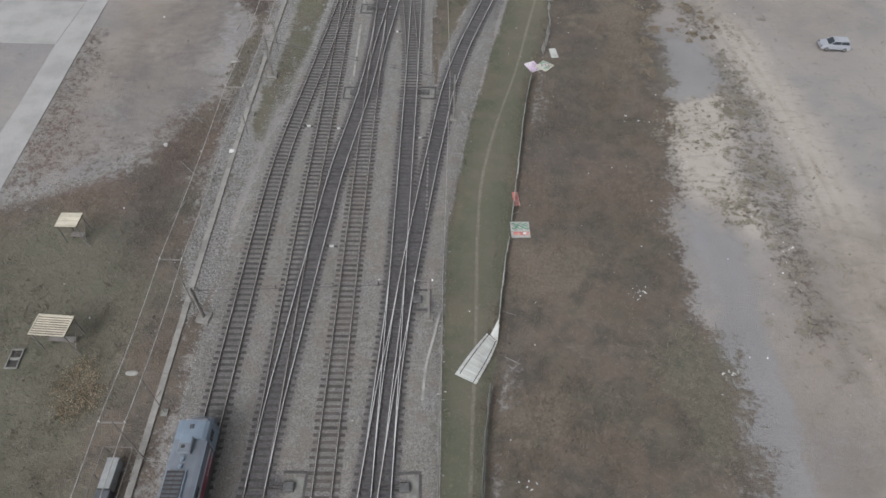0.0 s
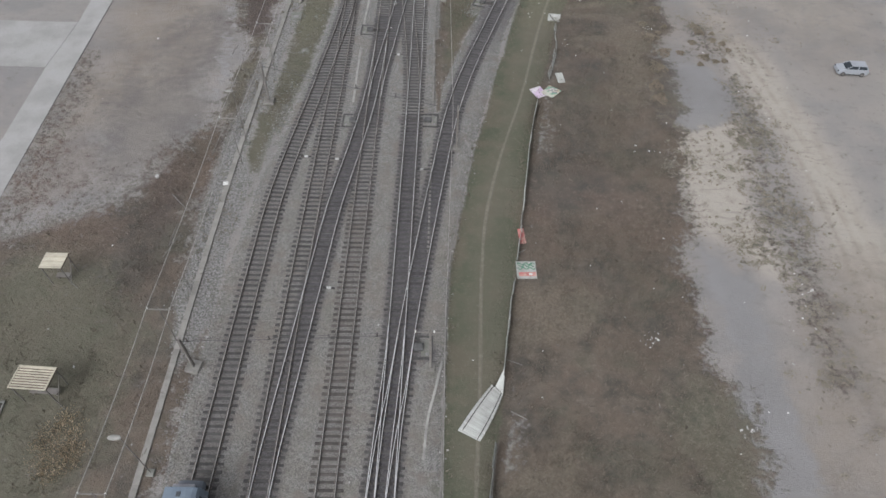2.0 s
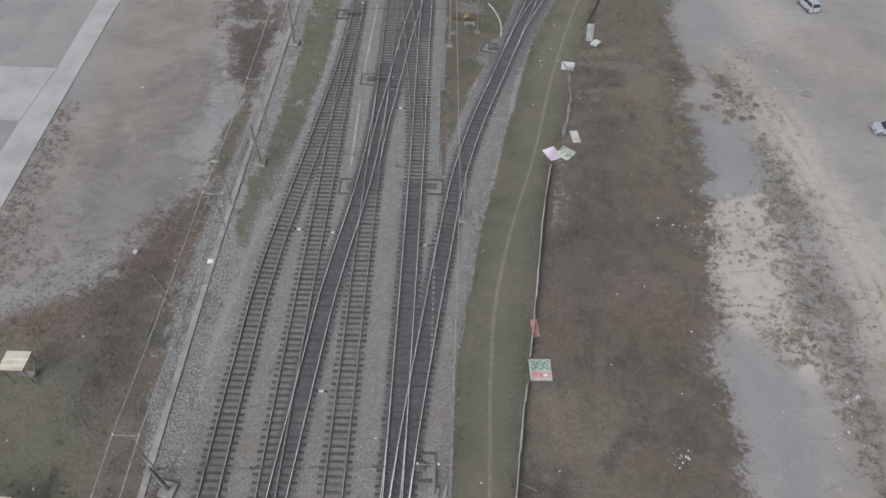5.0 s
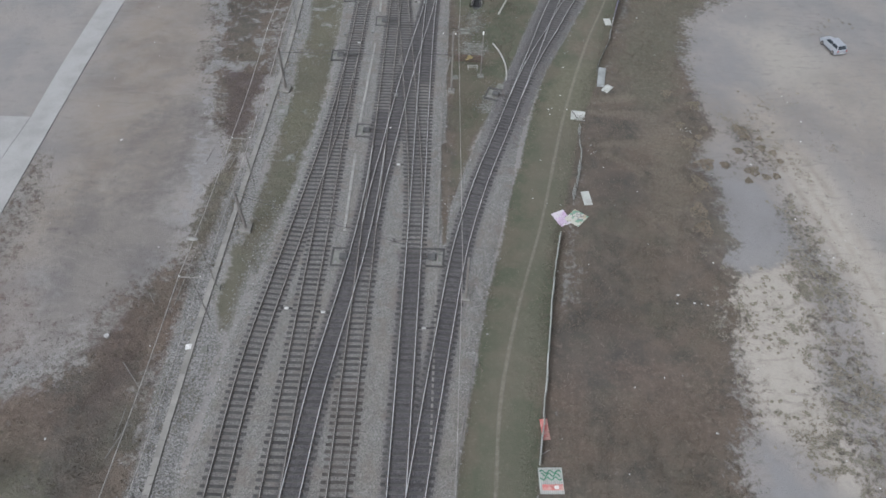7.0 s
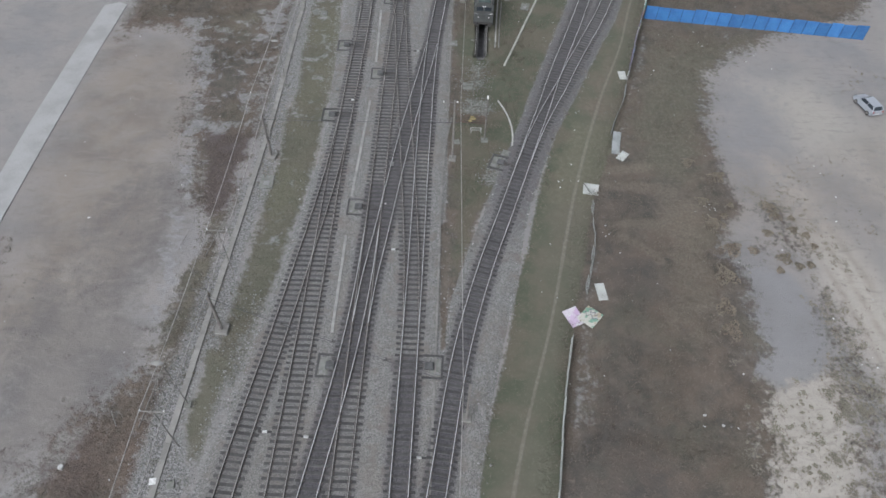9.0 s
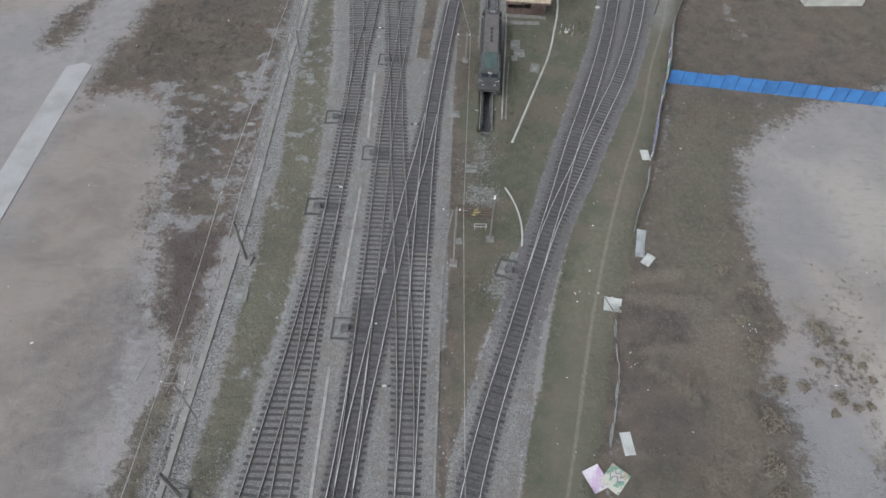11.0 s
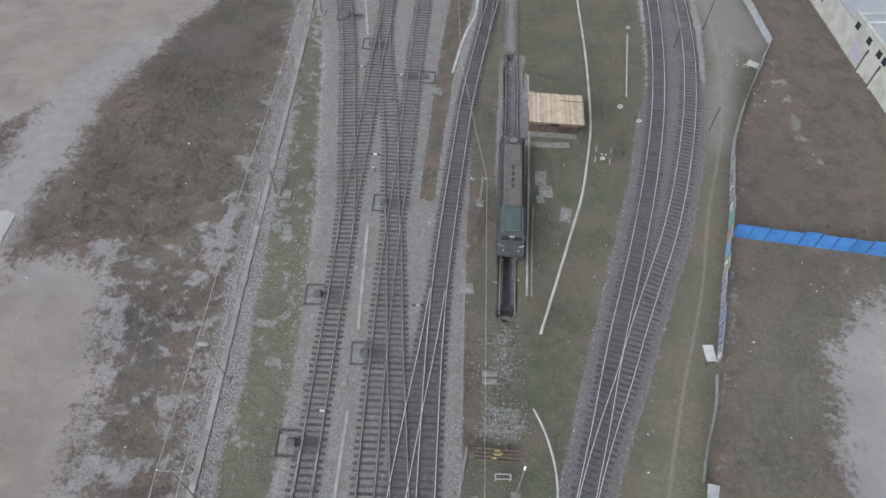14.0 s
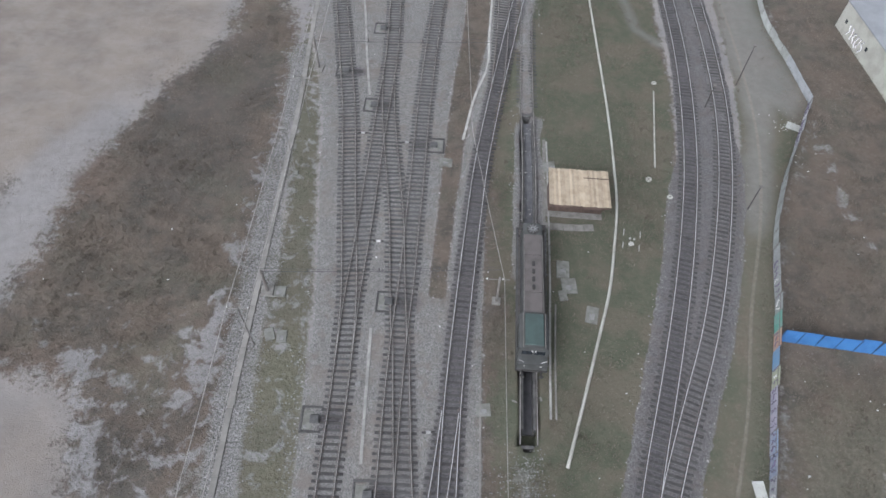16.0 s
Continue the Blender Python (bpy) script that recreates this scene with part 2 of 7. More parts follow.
BROWN_TIMBER = plain("brown_sleeper_timber", (0.076, 0.067, 0.061), (0.056, 0.05, 0.046), 3.0, 0.9, fine=40, vary=0.25)
# Rust darkened so the rail sides also carry the shadow along each rail.
RUST_SHADE = plain("rusty_shaded_rail_side", (0.052, 0.046, 0.042), (0.04, 0.036, 0.033), 4.0, 0.85, fine=50)
RUST_PLATE = plain("rusty_base_plate", (0.13, 0.108, 0.095), (0.095, 0.08, 0.072), 4.0, 0.9, fine=30)
RAILHEAD = plain("worn_rail_head", (0.56, 0.55, 0.54), (0.46, 0.45, 0.44), 1.5, 0.4, 0.4, bump=0.03, fine=30)
DULLHEAD = plain("dull_rail_head", (0.33, 0.31, 0.29), (0.25, 0.232, 0.215), 1.5, 0.6, 0.3, bump=0.05, fine=30)
DARK_STEEL = plain("dark_steel", (0.05, 0.048, 0.047), (0.075, 0.062, 0.055), 3.0, 0.6, 0.3)
MAST = plain("weathered_mast_steel", (0.165, 0.152, 0.14), (0.135, 0.12, 0.108), 1.4, 0.75, 0.1)
WIRE = plain("overhead_wire", (0.34, 0.32, 0.295), None, 2.0, 0.6, 0.5)
DARK_WIRE = plain("dark_wire", (0.09, 0.086, 0.084), None, 2.0, 0.6, 0.5)
WHITE = plain("weathered_white_paint", (0.62, 0.61, 0.58), (0.5, 0.48, 0.44), 1.2, 0.6, fine=12, vary=0.1)
LITTER = plain("pale_plastic_litter", (0.46, 0.45, 0.43), (0.32, 0.31, 0.29), 5.0, 0.6, vary=0.4)
BLUE = plain("blue_sheet_paint", (0.05, 0.145, 0.315), (0.045, 0.12, 0.265), 0.8, 0.5, vary=0.2, bump=0.05)
DARK_BLUE = plain("dark_blue_post_paint", (0.03, 0.07, 0.14), None, 2.0, 0.6)
BLACK = plain("black_rubber", (0.03, 0.03, 0.03), None, 4.0, 0.8)
GLASS = plain("dark_glazing_and_holes", (0.03, 0.035, 0.04), None, 2.0, 0.12, bump=0.0)


# ---------------------------------------------------------------- mesh helpers
def box(bm, x0, x1, y0, y1, z0, z1, m=None, bevel=0.0):
    """A box between two corners, turned by the matrix m, with its edges taken off by bevel."""
    r = bmesh.ops.create_cube(bm, size=1.0)
    vs = r["verts"]
    for v in vs:
        v.co = Vector(((x0 + x1) / 2 + v.co.x * (x1 - x0), (y0 + y1) / 2 + v.co.y * (y1 - y0), (z0 + z1) / 2 + v.co.z * (z1 - z0)))
    if bevel:
        es = list({e for v in vs for e in v.link_edges})
        vs = [v for v in bmesh.ops.bevel(bm, geom=es, offset=bevel, segments=1, affect="EDGES")["verts"]]
    if m is not None:
        bmesh.ops.transform(bm, matrix=m, verts=[v for v in bm.verts if v in set(vs)])
    return vs


def rod(bm, a, b, r, r2=None, seg=8):
    """A round bar from a to b."""
    a, b = Vector(a), Vector(b)
    d = b - a
    m = Matrix.Translation((a + b) / 2) @ d.to_track_quat("Z", "Y").to_matrix().to_4x4()
    bmesh.ops.create_cone(bm, cap_ends=True, segments=seg, radius1=r, radius2=r if r2 is None else r2, depth=d.length, matrix=m)


def finish(name, bm, mat, smooth=False):
    me = bpy.data.meshes.new(name)
    bm.to_mesh(me)
    bm.free()
    for x in mat if isinstance(mat, (list, tuple)) else [mat]:
        me.materials.append(x)
    if smooth:
        for f in me.polygons:
            f.use_smooth = True
    return me


def part(name, bm, mat, parent=None, label="", smooth=False):
    ob = new(name, finish(name, bm, mat, smooth) if isinstance(bm, bmesh.types.BMesh) else bm)
    ob.parent = parent
    return tagged(ob, label)


def thing(name, m, label, category, group="", kind=""):
    ob = new(name)
    ob.matrix_basis = m
    ob.empty_display_size = 0.3
    return tagged(ob, label, category, group, kind)


def boxes(*rows, bevel=0.0):
    bm = bmesh.new()
    for r in rows:
        box(bm, *r, bevel=bevel)
    return bm


def rods(*rows):
    bm = bmesh.new()
    for r in rows:
        rod(bm, *r)
    return bm


def smooth_line(points, step):
    """Points at even steps along a smooth curve through the given ones, with the headings."""
    p = np.array(points, float)
    d = np.r_[0, np.cumsum(np.hypot(*np.diff(p[:, :2], axis=0).T))]
    m = np.gradient(p, d, axis=0)
    s = np.arange(0, d[-1], step)
    k = np.clip(np.searchsorted(d, s, side="right") - 1, 0, len(d) - 2)
    h = (d[k + 1] - d[k])[:, None]
    u = ((s - d[k]) / (d[k + 1] - d[k]))[:, None]
    q = (2 * u**3 - 3 * u**2 + 1) * p[k] + (u**3 - 2 * u**2 + u) * h * m[k] + (3 * u**2 - 2 * u**3) * p[k + 1] + (u**3 - u**2) * h * m[k + 1]
    g = np.gradient(q, axis=0)
    return q, np.arctan2(g[:, 1], g[:, 0])


def sweep(bm, line, heads, x0, x1, z0, z1, slot=0, top_slot=None):
    """A rectangular bar that follows a line, from x0 to x1 to its right."""
    rows = []
    for (x, y), h in zip(line[:, :2], heads):
        rx, ry = math.sin(h), -math.cos(h)
        rows.append([bm.verts.new((x + rx * a, y + ry * a, z)) for a, z in ((x0, z0), (x1, z0), (x1, z1), (x0, z1))])
    for a, b in zip(rows, rows[1:]):
        for i in range(4):
            f = bm.faces.new((a[i], a[(i + 1) % 4], b[(i + 1) % 4], b[i]))
            f.material_index = top_slot if (i == 2 and top_slot is not None) else slot
    bm.faces.new(rows[0][::-1]), bm.faces.new(rows[-1])


def tube(pts, radius, seg=5):
    """One bent round bar through points."""
    bm = bmesh.new()
    pts = [Vector(p) for p in pts]
    rings = []
    for i, p in enumerate(pts):
        d = (pts[min(i + 1, len(pts) - 1)] - pts[max(i - 1, 0)]).normalized()
        a = d.cross(Vector((0, 0, 1)) if abs(d.z) < 0.9 else Vector((1, 0, 0))).normalized()
        c = d.cross(a)
        rings.append([bm.verts.new(p + radius * (math.cos(k * 2 * math.pi / seg) * a + math.sin(k * 2 * math.pi / seg) * c)) for k in range(seg)])
    for r, s in zip(rings, rings[1:]):
        for k in range(seg):
            bm.faces.new((r[k], r[(k + 1) % seg], s[(k + 1) % seg], s[k]))
    bm.faces.new(rings[0][::-1]), bm.faces.new(rings[-1])
    return bm


def cable(points, radius, sag=0.0, n=9):
    """A hanging wire through points, sagging between them."""
    pts = []
    for a, b in zip(points, points[1:]):
        a, b = Vector(a), Vector(b)
        for i in range(n):
            u = i / n
            pts.append(a.lerp(b, u) - Vector((0, 0, sag * 4 * u * (1 - u))))
    return tube(pts + [Vector(points[-1])], radius)


# ---------------------------------------------------------------- the plan
# Centre lines of the tracks, from south to north
S = 1.07


def line(*pts):
    return [(S * x, S * y) for y, x in pts]


TRACKS = {
    "main_west": line((-6, -13.0), (15, -12.95), (41, -13.2), (66, -13.25), (85, -13.5), (104, -13.55), (114, -13.6), (120, -13.9), (128.5, -14.95), (136, -15.9), (145, -17.0), (155, -18.7), (167, -20.8), (182, -23.6)),
    "siding_west": line((-6, -17.4), (23, -17.2), (41, -17.2), (48.7, -17.08), (53, -16.8), (58, -16.3), (65.5, -15.5), (73, -14.8), (79, -14.25), (85, -13.85), (94, -13.57)),
    "link_south": line((16, -12.97), (23, -12.75), (28.4, -12.4), (34, -12.05), (41, -11.6), (49, -11.0), (53, -10.5), (58, -9.85), (63, -9.3), (70, -8.85), (78, -8.68)),
    "main_centre": line((-6, -8.15), (15, -8.2), (50, -8.48), (70, -8.62), (85, -8.75), (104, -9.0), (112, -9.02), (118, -8.9), (122, -8.75), (129, -8.65), (136, -8.55), (145, -8.5), (156, -8.2), (168, -7.6), (182, -6.6)),
    "crossover_a": line((66, -8.58), (71, -8.3), (76, -7.8), (85, -6.98), (92, -6.28), (98, -5.55), (104, -4.75), (110, -4.12)),
    "crossover_b": line((66, -4.08), (72, -4.4), (79, -5.0), (88, -5.95), (96, -6.8), (104, -7.7), (110, -8.25), (117, -8.85)),
    "link_north": line((116, -8.95), (122, -9.55), (129, -10.2), (136.5, -11.25), (145, -12.45), (152, -13.0)),
    "main_north": line((114, -13.6), (120, -13.62), (128.6, -13.4), (136.4, -13.35), (145, -13.2), (155.6, -13.0), (167.8, -13.5), (182, -14.2)),
    "main_east": line((-6, -4.0), (16, -4.0), (41, -4.0), (69, -4.06), (92, -4.25), (104, -4.2), (110, -4.02), (119.3, -3.4), (129, -2.6), (137, -1.85), (146, -0.6), (156.6, 1.1), (169, 3.2), (182, 5.6)),
    "link_east": line((150, 0.05), (158, 0.7), (169, 1.2), (182, 1.6)),
    "curve_line": line((-6, -6.9), (8, -5.62), (16, -4.9), (20, -4.58), (25.2, -4.14), (28.5, -3.7), (34.5, -3.12), (45, -1.95), (53.5, -0.9), (63.6, 0.5), (72, 2.4), (80, 4.75), (86, 6.5), (93, 8.5), (97, 9.7), (101, 10.8), (106, 12.25), (111, 13.85), (117, 15.7), (123.5, 17.55), (130.5, 19.3), (138.4, 20.95), (147.5, 22.3), (158, 23.3), (170, 23.75), (182, 23.9)),
    "curve_outer": line((87, 6.8), (93, 8.75), (97, 10.3), (101, 12.0), (106, 13.95), (112, 16.45), (117, 18.55), (123, 20.65), (130, 22.7), (138, 24.65), (147.8, 26.3), (158, 27.15), (170, 27.5), (182, 27.5)),
    "slip_west": line((15.5, -4.94), (19, -4.68), (22, -4.55), (25.2, -4.4), (28.5, -4.22), (32, -4.07), (35, -4.02)),
    "slip_east": line((16, -4.0), (19.5, -3.97), (22.5, -3.9), (25.2, -3.79), (28.5, -3.57), (31.5, -3.36), (34.5, -3.1)),
    "pit_track": line((107, 2.2), (113, 2.4), (121, 2.75), (130, 3.1), (137, 3.35), (146, 3.5), (160, 3.9), (182, 4.9)),
}
# branch: the tracks whose timbers it shares at its switches
HOSTS = {"siding_west": ["main_west"], "link_south": ["main_west", "main_centre"], "crossover_a": ["main_centre", "main_east"],
         "crossover_b": ["main_east", "main_centre", "crossover_a"], "link_north": ["main_centre", "main_north"], "main_north": ["main_west"],
         "link_east": ["main_east"], "curve_line": ["main_east"], "curve_outer": ["curve_line"], "pit_track": ["main_east"], "slip_west": ["main_east", "curve_line"], "slip_east": ["main_east", "curve_line"]}
LINES = {k: smooth_line(v, 0.62) for k, v in TRACKS.items()}

EDGE_FENCE = [(2.6, 5), (4.0, 23.3), (4.9, 28), (5.5, 34.6), (6.7, 43), (8.1, 52), (10.4, 67.5), (14.9, 88), (18.7, 98.7), (21.9, 110.5),
              (24.7, 120.3), (27.3, 128.8), (30.2, 140.3), (32.6, 146.2), (35.9, 152.8), (39.9, 160.7), (39.3, 169.2), (38.5, 176.7), (40, 190)]
EDGE_CURVE = [(-0.2, 5), (0, 17), (0.1, 33), (0.5, 44.4), (2.9, 60.7), (5.2, 72), (8.0, 84.8), (11.3, 99), (16.1, 112.8), (23, 131.7), (28.4, 147), (31.2, 164), (33, 200)]
EDGE_CURVE_IN = [(-0.5, 71), (1.8, 85), (6.5, 95.7), (10, 108.5), (13.5, 120), (16.9, 128.6), (20.3, 143.8), (22.6, 163.4), (23.2, 200)]
EDGE_YARD_E = [(5.5, 200), (2.5, 170), (-0.4, 156), (-1.5, 138), (-1.7, 120), (-1.7, 100), (-1.4, 80), (-0.5, 71)]
EDGE_YARD_W = [(-21.0, -10), (-21.4, 28), (-21.2, 42), (-20.6, 55), (-19.4, 62), (-17.9, 76), (-16.6, 95), (-17.3, 112), (-18.2, 128), (-19.6, 140), (-21.4, 155), (-25, 170), (-30, 200)]


# ---------------------------------------------------------------- ground
def inside(px, py, poly):
    """Signed distance to a polygon's edge, positive inside."""
    poly = np.array(poly, float)
    best, odd = np.full(px.shape, 1e9), np.zeros(px.shape, bool)
    for (ax, ay), (bx, by) in zip(poly, np.roll(poly, -1, 0)):
        dx, dy = bx - ax, by - ay
        u = np.clip(((px - ax) * dx + (py - ay) * dy) / (dx * dx + dy * dy + 1e-9), 0, 1)
        best = np.minimum(best, np.hypot(px - ax - u * dx, py - ay - u * dy))
        if ay != by:
            cross = (ay > py) != (by > py)
            odd ^= cross & (px < (bx - ax) * (py - ay) / (by - ay) + ax)
    return np.where(odd, best, -best)


def away(px, py, pts):
    """Distance to an open line."""
    best = np.full(px.shape, 1e9)
    for (ax, ay), (bx, by) in zip(pts, pts[1:]):
        dx, dy = bx - ax, by - ay
        u = np.clip(((px - ax) * dx + (py - ay) * dy) / (dx * dx + dy * dy + 1e-9), 0, 1)
        best = np.minimum(best, np.hypot(px - ax - u * dx, py - ay - u * dy))
    return best


def soft(d, w):
    """0 to 1 as a signed distance goes from -w to w."""
    u = np.clip(d / w * 0.5 + 0.5, 0, 1)
    return u * u * (3 - 2 * u)


def spread(lo, hi, step, far):
    """Even steps from lo to hi, then growing ones out to far."""
    core = list(np.arange(lo, hi + 1e-6, step))
    d, out = step, []
    while (out[-1] if out else 0) < far:
        d *= 1.6
        out.append((out[-1] if out else 0) + d)
    return core, out


def wobble(x, y, s, seed):
    """Smooth noise over the plan."""
    rng = np.random.RandomState(seed)
    t = rng.rand(64, 64)
    u, v = x / s, y / s
    i, j = np.floor(u).astype(int), np.floor(v).astype(int)
    fu, fv = u - i, v - j
    fu, fv = fu * fu * (3 - 2 * fu), fv * fv * (3 - 2 * fv)
    a, b, c, d = t[i % 64, j % 64], t[(i + 1) % 64, j % 64], t[i % 64, (j + 1) % 64], t[(i + 1) % 64, (j + 1) % 64]
    return (a * (1 - fu) + b * fu) * (1 - fv) + (c * (1 - fu) + d * fu) * fv - 0.5


# regions of the plan
YARD = EDGE_YARD_W + EDGE_YARD_E + EDGE_CURVE[4::-1] + [(-0.2, -10)]
CURVE_BED = EDGE_CURVE_IN + EDGE_CURVE[::-1][:-4]
VERGE = EDGE_CURVE + EDGE_FENCE[::-1]
MIDDLE = EDGE_CURVE_IN + EDGE_YARD_E
WEST_VERGE = EDGE_YARD_W[4:] + [(-28, 200), (-26.0, 160), (-23.4, 140), (-22.9, 122), (-22.7, 114.5), (-21.6, 106), (-22.3, 101), (-21.6, 92), (-22.0, 82), (-22.2, 66)]
BRUSH_E = EDGE_FENCE + [(60, 190), (70, 140), (60, 128), (44, 123), (38, 117), (34.2, 113), (32.8, 107), (30.6, 99.4), (30.2, 93), (30.2, 89), (28.7, 86), (28.6, 80.7), (28.8, 77.5), (27.4, 72), (26.6, 66), (25.6, 60), (25.4, 49), (25.2, 39), (24.6, 29), (23.4, 15), (22, 0), (20, -60), (2.4, -60)]
BRUSH_E2 = [(35.6, 79), (37.6, 79), (38.9, 66.1), (38.6, 54.9), (37.9, 47.8), (36.6, 42), (35.8, 37), (35.0, 31.6), (33.0, 31.2), (32.4, 37.9), (33.0, 43.4), (32.0, 50), (33.1, 57.8), (34.2, 63.8), (34.8, 70), (35.4, 75)]
CLUMPS_E = [(33.6, 89.4), (35.5, 89.9), (36.8, 88.2), (37.8, 84.9), (38.5, 82.9), (37.6, 78.8), (36.5, 79.4), (34.8, 80.5), (33.0, 81.1), (31.4, 80.7), (31.3, 82.6), (32.7, 84.6)]
SAND_BAND = [(41.6, 112.9), (45.1, 112.5), (45.6, 106.2), (46.9, 102.7), (43, 93), (40.4, 85.0), (39.1, 88.3), (38.5, 91.9), (41.3, 101.3), (41.3, 107.7)]
LOT_BROWN = [(-38.0, 84.3), (-33.3, 85.7), (-31.6, 84.6), (-32.4, 81.3), (-32.4, 76.6), (-32.9, 74.1), (-35.2, 74.0), (-36.2, 78.4)]
BRUSH_W = [(-90, -10), (-90, 40), (-60, 44), (-46, 46), (-34.1, 52.1), (-32.9, 55.0), (-32.5, 57.2), (-31.6, 61.4), (-30.0, 63.2), (-27.9, 64.9), (-26.2, 76), (-28.8, 84), (-29.5, 90), (-24.4, 92), (-25.5, 64.7), (-25.5, 58.8), (-25.8, 55.7), (-26.1, 52.8), (-26.0, 50.5), (-24.6, 46), (-22.6, 40), (-21.3, 34), (-20.9, -10)]
BRUSH_NW = [(-49.6, 128), (-49.7, 121), (-47.9, 117), (-44.6, 118.8), (-40, 118.6), (-37.4, 115.5), (-34.8, 107.5), (-33.8, 103), (-32.9, 95.5), (-31.2, 90), (-29.6, 84), (-24.4, 84), (-24.2, 110), (-24.8, 160), (-28, 176), (-28, 200), (-36, 200), (-38, 178),
            (-37.6, 172), (-38.1, 165.1), (-41.5, 160), (-44.9, 155.0), (-46.6, 148), (-47.8, 140), (-48.8, 132)]
WEEDS_NW = [(-60, 136), (-54.6, 141.4), (-53.8, 133), (-55.4, 127), (-60, 128)]
VEINS_W = [(-42.1, 121.2), (-36.5, 124.6), (-35.3, 120.8), (-36.4, 117.1), (-33.0, 114.5), (-32.9, 106.3), (-32.2, 101.9), (-30.2, 99.4), (-27.2, 98.8), (-26.8, 97.1), (-30.9, 95.6), (-30.8, 89.7), (-32.6, 88.5), (-32.6, 92.3), (-33.8, 98.8), (-34.3, 104.6), (-35.8, 110.5), (-38.7, 116.2)]
VEINS_S = [(-32.2, 95), (-31, 96.8), (-28.6, 84), (-27.2, 77), (-27.9, 69), (-29.4, 69), (-31, 78), (-31.4, 84)]
BARE_E = [(33, 200), (31.4, 176), (32.2, 165), (31.2, 156), (29.2, 147), (27.4, 139.5), (28.4, 139.2), (30.6, 144.6), (32.6, 151), (35.2, 160.4), (37.2, 158.2), (39.2, 161.6), (38.9, 168), (38.5, 175), (39, 200)]
VEIN_PATCH = [(-29.5, 122.0), (-27.6, 127.5), (-26.2, 126.9), (-25.7, 119.9), (-27.1, 114.2), (-28.3, 114.8)]
MOSS_AREAS = [[(-21.0, 112.6), (-21.1, 105.9), (-22.0, 101.4), (-22.0, 97.4), (-18.7, 96.6), (-18.9, 101.1), (-18.4, 107.2), (-17.7, 111.5)], [(-21.5, 92), (-18.6, 93), (-18.8, 82), (-21.5, 82)], [(-22.0, 126), (-18.2, 126), (-17.6, 118), (-21.8, 117)],
              [(13.1, 101.6), (17.8, 100.0), (16.5, 94.7), (14.6, 89), (9.4, 88), (11.1, 95.2)]]
BROWN_VERGE = [(22.5, 127.2), (26.0, 133.7), (23.4, 122.2), (20.9, 113.7), (17.8, 103.8), (15.9, 103.7), (18.4, 112.4), (20.4, 118.7)]
SANDY_W = [(-75, 128), (-60, 138), (-54.6, 142.4), (-49.5, 146), (-46.9, 153.6), (-42, 160), (-38.4, 166), (-37.5, 173.5), (-40, 185), (-75, 185)]
SAND_LOT_W = [(-48, 84), (-48.5, 114), (-39, 116.5), (-35.5, 105), (-32.5, 90), (-31.5, 76), (-36, 66), (-46, 62)]
SAND_E = [(26.3, 67.1), (33.0, 68.9), (35.0, 66.6), (34.6, 61.2), (33.0, 56.2), (32.6, 51.7), (33.2, 46.4), (33, 43), (31.0, 44.0), (29.0, 47.0), (26.4, 49.5), (26.1, 56.0), (25.6, 61.7)]
PUDDLE_N = [(28.4, 79.2), (35.0, 79.0), (35.2, 73.5), (34.2, 68.6), (29.7, 66.6), (26.6, 67.4), (26.2, 71.6)]
PUDDLE_S = [(25.0, 48.1), (26.8, 47.5), (28.8, 45.0), (30.4, 42.6), (30.5, 37.8), (29.9, 33.9), (28.8, 30.3), (28.4, 25.8), (28.3, 21.8), (27.5, 12), (25.0, 12), (25.2, 24.7), (24.9, 31.9), (24.9, 37.7), (24.3, 41)]
PUDDLE_FAR = [(35, 114), (40, 115), (44, 108), (38, 90), (34.5, 82), (28.6, 84), (29.8, 93), (31, 100)]
LOT_FAR = [(26.5, 92), (30, 96), (46, 96), (62, 110), (62, 84), (50, 76), (44, 86), (36, 82), (27, 84)]
GREEN_W = [(-70, -5), (-50, 38), (-41.3, 44), (-34, 45), (-29, 40), (-27, 30), (-26, 0)]
RUBBLE_W = [(-23.2, 32), (-21.6, 38), (-21.2, 58), (-22.2, 66), (-22.0, 82), (-21.5, 92), (-22.1, 101), (-21.5, 106), (-22.4, 114.5), (-22.7, 122), (-23.0, 134), (-24.6, 152), (-25.2, 168), (-27, 168), (-26, 140), (-25.0, 112), (-24.4, 96), (-24.5, 80), (-25.2, 72), (-25.6, 64), (-25.4, 50), (-25.4, 40)]


# tones of the weeds and lots
DAMP_LOT = [(-41.8, 74.9), (-35.9, 73.0), (-29.7, 69.8), (-28.1, 64.8), (-29.7, 60.1), (-33.2, 57.8), (-37.2, 53.6), (-41.5, 63.0)]
GREY_SILT = [(-31.2, 86.2), (-27.9, 84.0), (-27.3, 81.2), (-28.1, 76.8), (-28.6, 72.5), (-29.9, 70.8), (-31.5, 66), (-31.0, 76.7), (-31.8, 81.3)]
WEED_STRIP = [(-26.9, 83.0), (-25.4, 82.7), (-24.8, 79.9), (-25.0, 76.3), (-25.2, 73.8), (-25.0, 66), (-27.6, 66), (-28.0, 74.9), (-27.2, 76.8), (-26.9, 79.8)]
